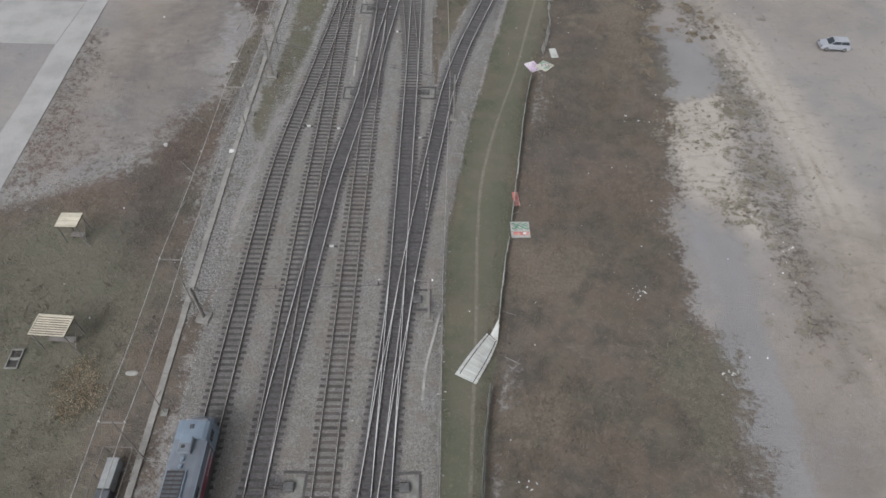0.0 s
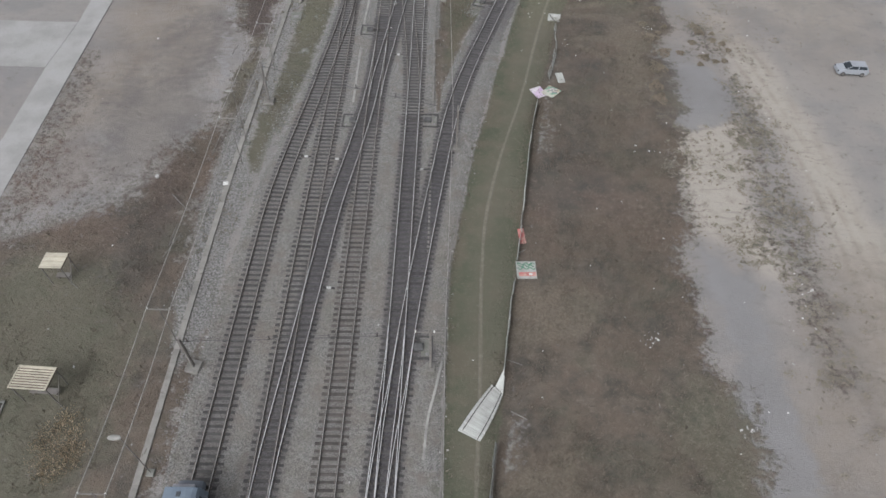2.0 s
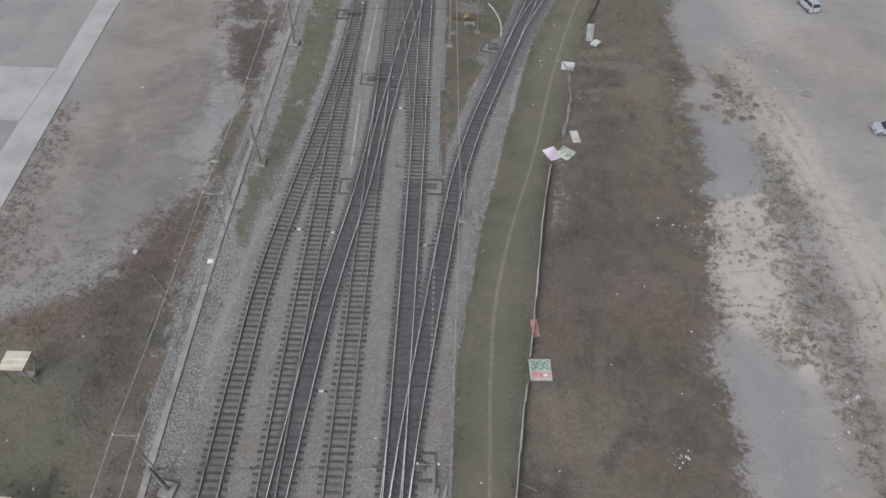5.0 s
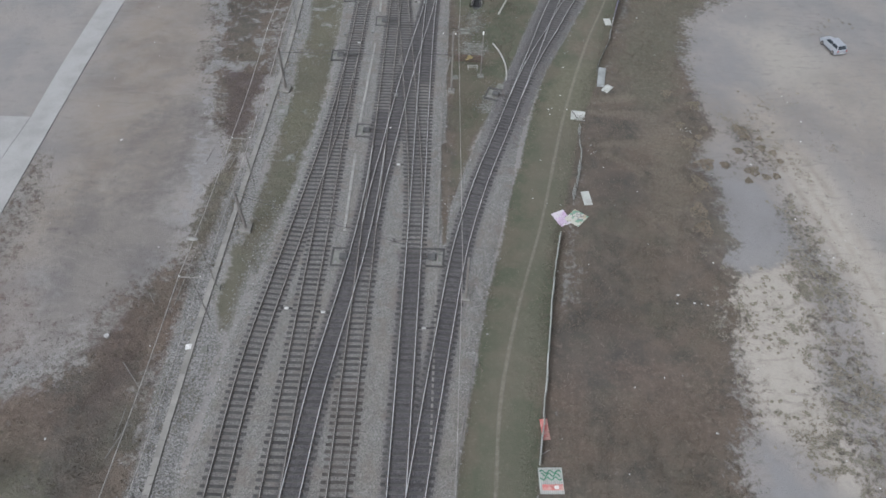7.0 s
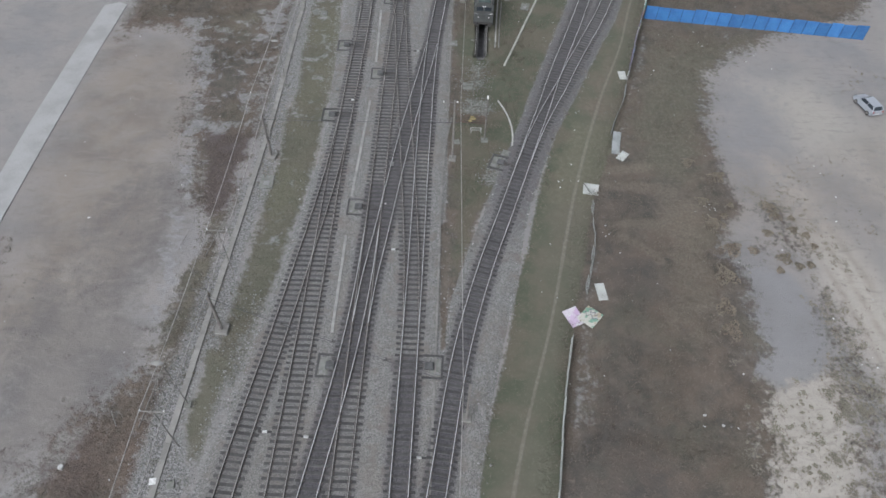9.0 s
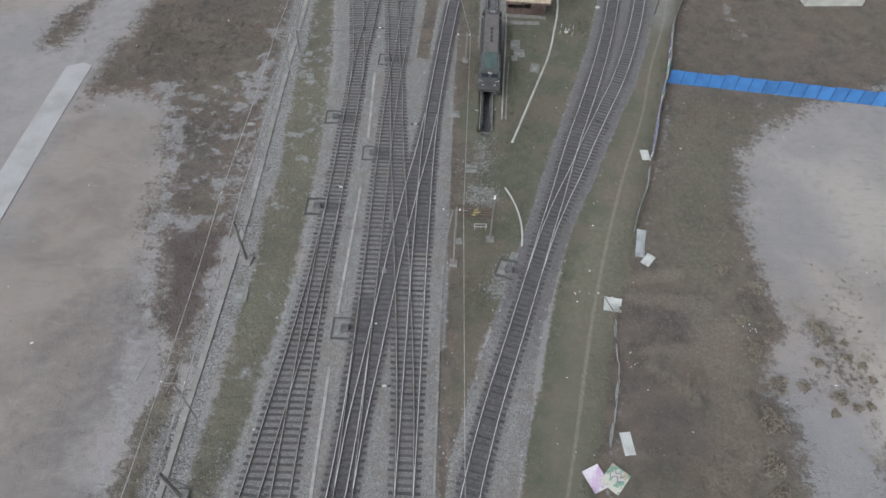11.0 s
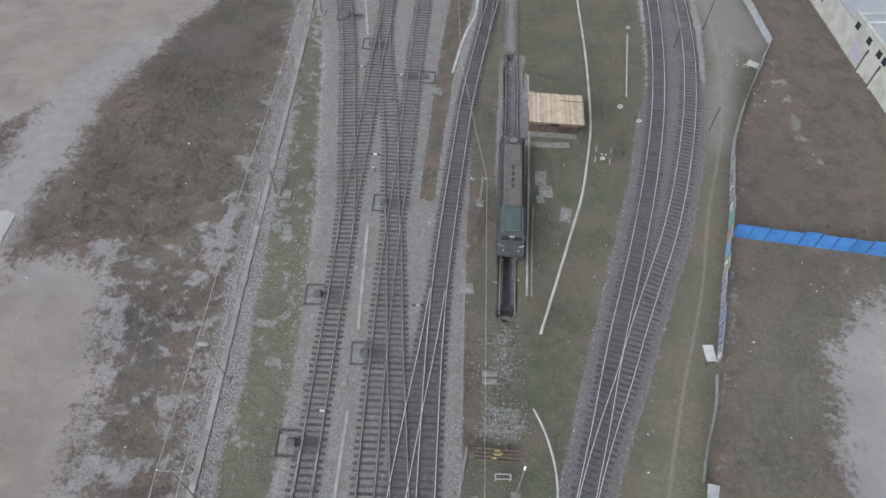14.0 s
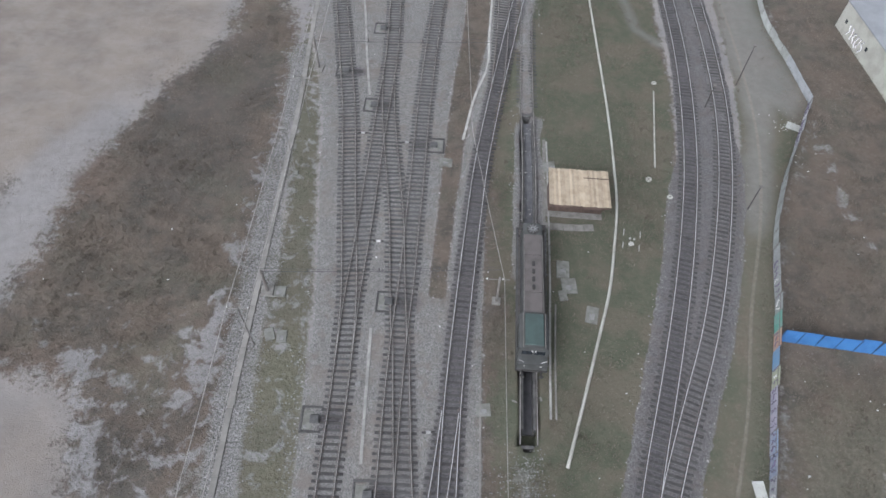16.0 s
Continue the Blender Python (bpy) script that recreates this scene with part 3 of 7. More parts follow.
STRAW_AREAS = [[(-32.4, 26.0), (-30.4, 27.2), (-28.4, 25.4), (-29.0, 23.4), (-31.6, 23.2)],
               [(6.7, 41.8), (10.6, 42.0), (15.2, 42.4), (17.5, 40.5), (12.6, 38.1), (9.6, 36.4), (6.7, 37.4)],
               [(4.4, 26.4), (7.8, 25.9), (11.0, 24.4), (10.2, 21.5), (7.0, 20.9), (4.8, 22.3)],
               [(24.1, 87.9), (26.9, 87.4), (26.3, 83.0), (25.8, 78.9), (24.4, 75.6), (22.6, 72.0), (20.6, 72.0), (22.4, 76.5), (22.2, 80.4), (22.6, 84.6)]]
STRAW_LINES = [[(16.8, 84.6), (20.7, 85.0), (24.5, 85.7)], [(17.4, 83.1), (19.5, 81.7), (21.3, 79.8)], [(23.8, 86.6), (23.4, 83.4), (23.1, 79.9)],
               [(16.8, 90.6), (20.3, 90.5), (24.0, 90.0)], [(14.9, 92.4), (18.7, 93.3), (22.4, 93.9)]]
RUST_AREAS = [BROWN_VERGE, LOT_BROWN, [(-27.2, 117.0), (-25.6, 117.0), (-25.0, 112.3), (-25.3, 103.4), (-25.0, 97.2), (-27.5, 95.2), (-27.3, 99.1), (-27.0, 106.1)], [(-48.8, 114.9), (-49.5, 121.4), (-46.5, 122.4), (-41.8, 121.9), (-39.8, 119.4), (-44.2, 118.0), (-46.0, 114.4)],
              [(-47.3, 56.5), (-45.5, 60.7), (-42.3, 63.5), (-39.7, 60.1), (-40.2, 55.1), (-42.9, 52.0), (-44.8, 51.2)], [(-34.2, 61.1), (-31.0, 61.7), (-28.8, 60.5), (-28.6, 55.6), (-29.4, 52.5), (-31.4, 53.2), (-33.2, 57.0)],
              [(-29.0, 61.3), (-27.0, 61.9), (-26.1, 57.3), (-26.0, 53.4), (-27.2, 52.6), (-28.2, 57.2)], [(-40.0, 47.9), (-36.0, 50.1), (-33.3, 48.8), (-33.2, 45.5), (-35.8, 44.1), (-38.9, 45.3)],
              [(8.4, 51.2), (10.9, 51.3), (11.9, 46.3), (9.7, 44.6), (8.4, 46.2)], [(15.1, 53.3), (20.5, 54.3), (24.6, 52.2), (23.8, 46.1), (19.5, 45.9), (15.6, 48.4)], [(-27.5, 115.7), (-26.1, 117.8), (-25.7, 112.7), (-26.1, 108.9), (-27.5, 108.9)],
              [(-47.2, 146.6), (-42.3, 147.4), (-39.2, 147.0), (-40.5, 142.9), (-43.8, 139.0), (-46.9, 136.1), (-47.9, 137.0), (-47.6, 142.5)], [(-48.3, 113.2), (-45.2, 116.4), (-44.3, 114.0), (-46.7, 110.9)]]
GLOOM_AREAS = [[(-34.0, 50.9), (-30.8, 53.2), (-28.1, 51.8), (-27.0, 44.4), (-28.5, 39.6), (-30.7, 36.2), (-34.3, 41.7), (-34.7, 46.7)], [(-37.9, 118.9), (-33.8, 115.8), (-27.2, 116.3), (-26.7, 102.7), (-31.3, 99.0)],
               [(-44.2, 155.8), (-38.6, 170.0), (-31.4, 173.1), (-27.5, 156.9), (-28.6, 142.6), (-33.3, 136.7), (-39.7, 137.9), (-44.4, 146.1)], [(11.5, 45.7), (15.7, 45.8), (18.0, 43.4), (15.6, 41.6), (13.2, 42.6)],
               [(11.0, 65.6), (17.0, 67.7), (18.7, 61.4), (16.2, 52.6), (11.5, 51.0), (9.5, 55.4)], [(17.6, 90.3), (23.0, 91.0), (23.5, 87.9), (20.8, 85.5), (16.9, 85.3), (16.1, 87.5)],
               [(14.9, 83.0), (18.0, 82.2), (21.2, 79.5), (22.4, 76.5), (18.7, 74.3), (14.8, 74.6)], [(-34.9, 118.5), (-33.4, 120.2), (-31.5, 117.6), (-30.5, 112.5), (-31.9, 109.7), (-34.0, 110.5)]]
SAGE_AREAS = [WEED_STRIP, GREEN_W, [(-32.5, 108.2), (-29.4, 109.6), (-28.2, 107.8), (-29.0, 104.9), (-31.0, 103.6)], [(-35.7, 120.1), (-30.3, 125.1), (-29.5, 122.0), (-31.2, 116.0), (-34.3, 117.2)],
              [(28.3, 121.8), (35.5, 122.3), (42.2, 120.7), (33.9, 113.3), (31.0, 106.5), (26.8, 100.4), (26.9, 104.2), (30.7, 111.9), (29.1, 116.6)], [(20.9, 33.7), (20.8, 28.4), (21.2, 23.6), (21.9, 20.8), (24.0, 23.7), (23.9, 29.0), (23.5, 33.8)], [(26.3, 119.8), (34.9, 119.3), (35.6, 114.1), (31.8, 107.1), (29.3, 99.3), (25.5, 93.1), (21.7, 94.3), (22.3, 104.8)],
              [(-37.9, 141.7), (-34.0, 147.4), (-29.8, 145.6), (-29.3, 141.7), (-33.4, 139.6)], [(-37.3, 163.6), (-33.8, 166.5), (-31.6, 160.7), (-33.4, 157.5)], [(-38.4, 39.3), (-34.4, 40.5), (-30.7, 36.2), (-29.6, 28.6), (-33.8, 28.1)]]
DAMP_W = [(-40.1, 80.4), (-37.2, 90.9), (-31.8, 91.2), (-28.5, 86.0), (-29.9, 74.6), (-31.2, 69.7), (-32.8, 65.7), (-34.8, 62.9), (-36.5, 57.0), (-39.4, 58.7), (-41.7, 64.5), (-39.5, 68.4)]
RIDGE_W = [(-46.5, 46.3), (-43.3, 47.7), (-40.6, 49.1), (-38.3, 50.3), (-36.2, 52.2), (-34.6, 54.2), (-33.0, 55.4), (-31.6, 58.5)]
# edges of the wheel-worn sandy road across the eastern lot
SAND_ROAD = [(36.5, 95), (36.2, 84.0), (38.0, 75.7), (38.9, 66.1), (39.4, 56.7), (38.9, 49.4), (38.4, 43.0), (38.2, 36.7), (37.7, 29.3), (36.0, 10), (41.5, 10), (43.4, 34), (46.3, 45.5), (45.8, 54.1), (45.0, 60.9), (44.0, 69.7), (42.6, 80.2), (40.5, 92)]

VERGE_SW = [(-23.3, 67.5), (-22.9, 64.0), (-23.1, 59.9), (-21.9, 56.5), (-20.5, 57.2), (-20.4, 60.4), (-20.3, 63.4), (-20.1, 67.6)]
MOSS_SW = [(-21.9, 56.3), (-21.0, 56.1), (-20.3, 54.2), (-20.6, 51.8), (-21.3, 51.4), (-21.9, 54.2)]
SOIL_STRIP = [(-7.2, 129), (-5.3, 129), (-4.7, 140), (-3.9, 150), (-2.6, 160), (-1.0, 172), (1.0, 200), (-3.5, 200), (-4.6, 172), (-5.9, 158), (-6.4, 147)]
SOIL_STRIP_S = [(-1.5, 68), (-0.9, 68), (-0.8, 84), (-2.1, 84)]
WEEDY_LOT = [(-48, 60), (-46, 66), (-36, 62), (-31, 74), (-31, 92), (-34, 92), (-38, 80), (-44, 76), (-48, 74)]


# oily ballast at the points
OILY = [(-13.2, 17.3, 1.5), (-9.6, 66, 1.4), (-9.2, 85.6, 1.4), (-14.6, 101, 1.3), (-9.4, 109.8, 1.5), (-14.5, 116, 1.3), (-9.4, 128.3, 1.5), (-14.0, 156.8, 1.3), (-9.0, 150.2, 1.3), (-4.4, 66.3, 1.4), (-4.3, 17.4, 1.3), (-4.0, 34.9, 1.4), (-18.2, 163.2, 1.2), (-1.4, 34.4, 1.0)]


def build_ground():
    cx, ox = spread(-34.0, 42.0, 0.26, 2600)
    west = [-34.0 - v for v in np.arange(0.8, 50, 0.8)]
    east = [42.0 + v for v in np.arange(0.8, 40, 0.8)]
    xs = sorted([west[-1] - v for v in ox] + west + cx + east + [east[-1] + v for v in ox])
    cy, oy = spread(0.0, 200.0, 0.5, 2600)
    ys = sorted([-v for v in oy] + cy + [200 + v for v in oy])
    X, Y = np.meshgrid(xs, ys)
    x, y = X.ravel(), Y.ravel()
    w1, w2 = wobble(x, y, 9, 1), wobble(x, y, 2.5, 2)
    wob = 2.2 * w1 + 1.1 * w2
    a = {}
    ball = np.maximum(inside(x, y, YARD), inside(x, y, CURVE_BED) - 0.6 * soft(y - 80, 10)) + 0.3 * w2
    for k in ("curve_line", "curve_outer"):
        p = LINES[k][0]
        p = p[p[:, 1] > 50][::6]
        near = np.abs(x - 14) < 22
        ball[near] = np.maximum(ball[near], 2.35 - away(x[near], y[near], p) + 0.25 * w2[near])
    dirt = soft(inside(x, y, [(15, 150), (22, 146), (27, 152), (33, 150), (40, 200), (15, 200)]) + wob, 4.0)
    spur = LINES["pit_track"][0]
    bank = spur[(spur[:, 1] > 132)][::6]
    side = (np.abs(x - 4) < 8) & (y > 128)
    ball[side] = np.maximum(ball[side], 1.75 - away(x[side], y[side], bank) + 0.6 * w2[side])
    spur = spur[spur[:, 1] > 156][::6]
    side = (np.abs(x - 4) < 8) & (y > 150)
    dirt[side] = np.maximum(dirt[side], 0.9 * soft(1.5 - away(x[side], y[side], spur), 0.6))
    ball = ball - 0.9 * dirt
    ball = np.minimum(ball, -inside(x, y, VERGE_SW) - 0.4 * w2)
    ball = np.minimum(ball, -inside(x, y, SOIL_STRIP) - 0.4 * w2)
    ball = np.minimum(ball, -inside(x, y, SOIL_STRIP_S) - 0.3 * w2)
    a["ballast"] = soft(ball, 0.7)
    a["dusty"] = (0.35 + 0.65 * soft(58 - y, 20)) * soft(ball, 0.8)
    a["mossy"] = soft(ball + 0.3, 0.6) * np.maximum(soft(1.2 - ball + 0.8 * w2, 1.0), 0.5 * soft(50 - y, 14)) * (0.3 + 0.7 * soft(70 - y, 20))
    oil = np.zeros(len(x))
    for k, lo, hi, amount in (("link_south", 16, 44, 0.8), ("link_south", 40, 90, 0.95), ("main_west", 14, 34, 0.5), ("curve_line", 0, 60, 1.0), ("curve_line", 56, 200, 0.88), ("main_east", 0, 40, 1.0), ("main_east", 38, 66, 0.92),
                              ("main_centre", 66, 92, 0.9), ("crossover_a", 70, 118, 0.85), ("crossover_b", 70, 126, 0.4), ("main_east", 96, 200, 0.85),
                              ("siding_west", 0, 40, 0.45), ("siding_west", 40, 100, 0.3), ("main_centre", 0, 66, 0.15), ("main_centre", 92, 200, 0.22), ("main_north", 100, 200, 0.15), ("main_west", 34, 200, 0.15),
                              ("curve_outer", 90, 200, 0.45), ("pit_track", 100, 156, 0.6)):
        p = LINES[k][0]
        p = p[(p[:, 1] >= lo) & (p[:, 1] <= hi)][::6]
        near = np.abs(x) < 45
        d = np.full(len(x), 99.0)
        d[near] = away(x[near], y[near], p)
        oil = np.maximum(oil, amount * soft(1.25 - d, 0.5))
        if k in ("curve_line", "curve_outer"):
            oil = np.maximum(oil, 0.58 * soft(2.5 - d, 0.9) * soft(y - 84, 8))
    for px, py, r in OILY:
        oil = np.maximum(oil, 0.85 * soft(r - np.hypot(x - px, (y - py) * 1.3) + 0.5 * w2, 0.7))
    a["oil"] = oil
    a["turf"] = np.maximum.reduce([soft(inside(x, y, VERGE) + 0.4 * w2, 0.7), 0.85 * soft(inside(x, y, MIDDLE) + 0.4 * w2, 0.8) * soft(x + 0.6 + wob, 2.6), 0.78 * soft(inside(x, y, WEST_VERGE) + 0.5 * wob, 1.2), 0.85 * soft(inside(x, y, VERGE_SW) + 0.5 * wob, 1.0), 0.6 * soft(inside(x, y, MOSS_SW) + 0.6 * wob, 1.0), 0.58 * soft(inside(x, y, GREEN_W) + 2 * wob, 6.0)])
    brush = np.maximum.reduce([soft(inside(x, y, BRUSH_E) + 1.9 * wob, 3.4), 0.42 * soft(inside(x, y, BRUSH_E2) + 1.8 * wob, 2.6), 0.44 * soft(inside(x, y, CLUMPS_E) + 1.6 * wob, 2.4), soft(1.0 - away(x, y, EDGE_FENCE) + 0.3 * w2, 0.8), 0.92 * soft(inside(x, y, BRUSH_W) + 1.6 * wob, 4.5), 0.95 * soft(inside(x, y, BRUSH_NW) + 1.6 * wob, 3.6), 0.8 * soft(inside(x, y, WEEDS_NW) + wob, 3.0), 0.35 * soft(inside(x, y, WEST_VERGE), 1.0),
                               0.9 * soft(inside(x, y, MIDDLE) + 0.3, 1.0), soft(inside(x, y, SOIL_STRIP), 0.6), soft(inside(x, y, SOIL_STRIP_S), 0.5), 0.12 * soft(inside(x, y, WEEDY_LOT) + 2 * wob, 4.0), 0.3 * soft(inside(x, y, [(-49, 58), (-42, 62), (-38, 57), (-34, 59), (-33, 55), (-38, 50.5), (-44, 48), (-49, 47)]) + 1.5 * wob, 2.5), 0.45 * soft(3.0 - away(x, y, [(-46, 50), (-46.5, 62), (-47.5, 78)]) + 1.5 * wob, 2.5), 0.12 * soft(x - 30, 6) * soft(y - 24, 8) * (y < 95)])
    brush = brush * (1 - 0.75 * soft(inside(x, y, GREY_SILT) + wob, 1.6))
    brush = np.maximum(brush, 0.8 * soft(inside(x, y, WEED_STRIP) + 0.8 * wob, 1.2))
    a["brush"] = brush
    a["sand"] = np.maximum.reduce([soft(inside(x, y, SAND_E) + 0.8 * wob, 1.6), soft(inside(x, y, SAND_ROAD) + 0.8 * wob, 2.6), 0.5 * soft(inside(x, y, SAND_BAND) + wob, 3.0), 0.34 * soft(inside(x, y, SANDY_W) + 2 * wob, 4.0), 0.12 * soft(x - 36 + 3 * wob, 12) * (y < 95), 0.6 * soft(inside(x, y, [(38, 112), (47, 112), (60, 90), (48, 84)]) + wob, 4)])
    a["wet"] = np.maximum.reduce([k * soft(inside(x, y, p) + 1.3 * wob, 1.8) for k, p in ((1, PUDDLE_N), (0.95, PUDDLE_S), (0.36, PUDDLE_FAR), (0.3, LOT_FAR))])
    a["damp"] = np.maximum(0.75 * soft(inside(x, y, DAMP_W) + 1.5 * wob, 3.5), soft(inside(x, y, DAMP_LOT) + 1.5 * wob, 3.5))
    a["rubble"] = np.maximum.reduce([soft(np.minimum(inside(x, y, RUBBLE_W), -inside(x, y, VERGE_SW)) + 0.6 * wob, 1.0), 0.55 * soft(inside(x, y, [(-0.1, 102.4), (0.3, 105.8), (3.4, 105.8), (4.3, 103.2), (3.0, 102.2)]) + 0.4 * wob, 0.9), 0.5 * soft(inside(x, y, [(0.3, 107), (3.2, 107.5), (3.2, 113.5), (0.8, 113)]) + 0.5 * wob, 1.5), 0.55 * soft(1.3 - away(x, y, [(5.2, 94.6), (3.6, 91.2)]) + 0.4 * w2, 0.8), 0.5 * soft(inside(x, y, [(-20.9, 12), (-18.6, 12), (-17.5, 72), (-20, 74), (-21.8, 60), (-21.4, 36)]) + 0.8 * wob, 1.2), 0.35 * soft(1.0 - away(x, y, [(-18.6, 62), (-16.4, 80), (-15.9, 96), (-16.4, 112), (-17.6, 128), (-19, 140)]) + wob, 1.2)])
    a["pale"] = np.maximum.reduce([0.34 * soft(inside(x, y, GREY_SILT) + wob, 1.8), 0.72 * soft(inside(x, y, VEINS_W) + wob, 2.6), 0.6 * soft(inside(x, y, VEINS_S) + wob, 1.8), 0.7 * soft(inside(x, y, VEIN_PATCH) + wob, 1.4), 0.3 * soft(1.6 - away(x, y, RIDGE_W) + wob, 1.6),
                                   0.37 * soft(inside(x, y, WEST_VERGE) + 0.5, 1.5) * (0.6 + 0.4 * soft(y - 104, 10)), 0.42 * soft(2.0 - np.abs(x + 26.5) + wob, 1.5) * soft(y - 84, 6), 0.4 * soft(inside(x, y, BRUSH_NW) - 1, 4.0) * soft(126 - y, 8), 0.44 * soft(1.1 - away(x, y, [(38.7, 157), (39.2, 150.8), (39.3, 142.8), (40.6, 137)]) + 0.6 * wob, 1.0), 0.3 * soft(1.2 - away(x, y, [(36, 128), (40, 119), (48, 117)]) + wob, 1.5)])
    a["loam"] = np.maximum.reduce([soft(inside(x, y, SAND_LOT_W) + 2 * wob, 6.0), soft(inside(x, y, SANDY_W) + 2 * wob, 4.0), 0.5 * soft(inside(x, y, LOT_FAR) + 2 * wob, 4.0), 0.8 * soft(inside(x, y, [(28.5, 2), (31, 38), (40, 45), (70, 60), (70, 2)]) + 2 * wob, 4.0)])
    a["lane"] = soft(2.7 - away(x, y, [(-51.3, 122), (-52.0, 128), (-51.0, 143), (-48.5, 150), (-46, 158)]) + 0.6 * wob, 1.6) * soft(155 - y, 8)
    a["lane"] = np.maximum.reduce([a["lane"], 0.62 * soft(inside(x, y, BARE_E) + 0.7 * wob, 1.3), 0.6 * soft(0.6 - away(x, y, [(18.5, 186), (19.8, 175), (22.6, 171.6)]) + 0.4 * w2, 0.8)])
    trail, _ = smooth_line([(2.2, 0), (2.5, 17), (3.2, 32), (3.6, 44), (4.1, 50.5), (5.5, 58), (9.0, 71.3), (13.2, 90), (17.8, 106), (22.5, 119.6), (25, 129), (28.6, 140), (31.6, 153), (33, 170), (33, 200)], 2.0)
    near = (x > -1) & (x < 36)
    path = np.full(len(x), 99.0)
    path[near] = away(x[near], y[near], trail)
    a["path"] = np.clip(1 - path / (0.36 + 0.15 * w1), 0, 1)
    a["olive"] = np.maximum.reduce([0.85 * soft(inside(x, y, GREEN_W) + 2 * wob, 6.0), 0.8 * soft(inside(x, y, WEST_VERGE) + 0.5 + wob, 1.5), 0.9 * soft(inside(x, y, VERGE_SW) + 0.5, 1.5), 0.75 * soft(1.5 - np.abs(path - 0.4) + 1.2 * wob, 1.6)])
    a["litter"] = np.maximum.reduce([0.75 * soft(0.12 - np.minimum(away(x, y, [(-35.7, 82.4), (-35.9, 81.2), (-35.4, 79.9)]), away(x, y, [(-36.3, 79.3), (-36.2, 77.5), (-35.8, 75.3)])) + 0.25 * w2, 0.25), soft(inside(x, y, [(-31.0, 97.0), (-25.3, 97.0), (-24.6, 95.5), (-25.3, 90.3), (-25.1, 84.4), (-27.3, 83.7), (-28.8, 86.1), (-29.9, 92.2)]) + 0.6 * wob, 1.2), 0.6 * soft(inside(x, y, [(-33, 56), (-29, 64), (-27, 50), (-31, 46)]) + wob, 2.5), 0.3 * soft(inside(x, y, [(-0.8, 76), (1.5, 82), (2.6, 92), (-0.8, 95)]) + wob, 2)])
    tall = wobble(x, y, 1.1, 5)
    for key, areas, w in (("rust", RUST_AREAS, 3.0), ("gloom", GLOOM_AREAS, 3.6), ("sage", SAGE_AREAS, 3.6), ("straw", STRAW_AREAS, 3.0), ("moss", MOSS_AREAS, 2.6)):
        a[key] = np.maximum.reduce([soft(inside(x, y, p) + 2.0 * wob + 0.8 * tall, w) for p in areas])
    a["straw"] = np.maximum.reduce([a["straw"]] + [soft(0.45 - away(x, y, p) + 0.5 * wob + 0.5 * tall, 0.6) for p in STRAW_LINES])
    a["ridge"] = soft(0.7 - away(x, y, RIDGE_W) + 0.5 * w2 + 0.5 * tall, 0.9)
    ruts = np.minimum.reduce([away(x, y, [(37.6 + d, 88), (39.4 + d, 78), (40.6 + d, 68), (41.3 + d, 58), (41.1 + d, 47), (40.2 + d, 38), (39.2 + d, 20)]) for d in (-0.8, 0.9, 2.6)])
    a["rut"] = soft(0.22 - ruts + 0.3 * w2, 0.3)
    z = 0.1 * dirt * (w2 + 0.35) + 0.14 * soft(ball - 0.3, 0.9) + 0.10 * w1 * (1 - a["ballast"]) * (1 - a["wet"]) - 0.03 * a["wet"]
    pit = LINES["pit_track"][0]
    pit = pit[(pit[:, 1] > 114.9) & (pit[:, 1] < 155.8)][::5]
    near = (np.abs(x - 3) < 4) & (y > 112) & (y < 160)
    z[near] = np.where(away(x[near], y[near], pit) < 0.78, -1.5, z[near])
    z = np.where((np.abs(x) > 90) | (y < -4) | (y > 204), 0.0, z)
    near = (np.abs(x - 4) < 8) & (y > 156.5) & (y < 200)
    z[near] += 0.16 * soft(1.6 - away(x[near], y[near], spur), 0.5) * (0.85 + 0.6 * w2[near])
    nx, ny = len(xs), len(ys)
    i = (np.arange(ny - 1)[:, None] * nx + np.arange(nx - 1)).ravel()
    faces = np.stack([i, i + 1, i + 1 + nx, i + nx], 1)
    me = bpy.data.meshes.new("ground")
    me.from_pydata(np.stack([x, y, z], 1).tolist(), [], faces.tolist())
    for k, v in a.items():
        me.attributes.new(k, "FLOAT", "POINT").data.foreach_set("value", v.astype(np.float32))
    me.materials.append(GROUND)
    for f in me.polygons:
        f.use_smooth = True
    ob = tagged(new("ground", me), "flat waste ground with brown weeds, turf, sand and crushed stone", "ground", kind="structure")
    area = (np.gradient(np.array(ys))[:, None] * np.gradient(np.array(xs))).ravel()
    return x, y, a, area


GX, GY, MASK, AREA = build_ground()
BED = 0.14


def strip(name, pts, width, z0, z1, mat, label, category="", kind="structure", step=1.5, gap=0.0):
    """A run of slabs along a line; with a gap they are separate pieces."""
    q, h = smooth_line(pts, step)
    ob = thing(name, Matrix(), label, category, kind=kind)
    me = None
    for (x, y), a in zip(q, h):
        if me is None:
            me = finish("cover_slab", boxes((-step / 2 + gap, step / 2 - gap, -width / 2, width / 2, z0, z1), bevel=0.012), mat)
        s = part("cover_slab", me, mat, ob)
        s.matrix_basis = pose(x, y, random.uniform(-0.006, 0.006), 0, 0, math.degrees(a) + random.uniform(-0.6, 0.6))
    return ob


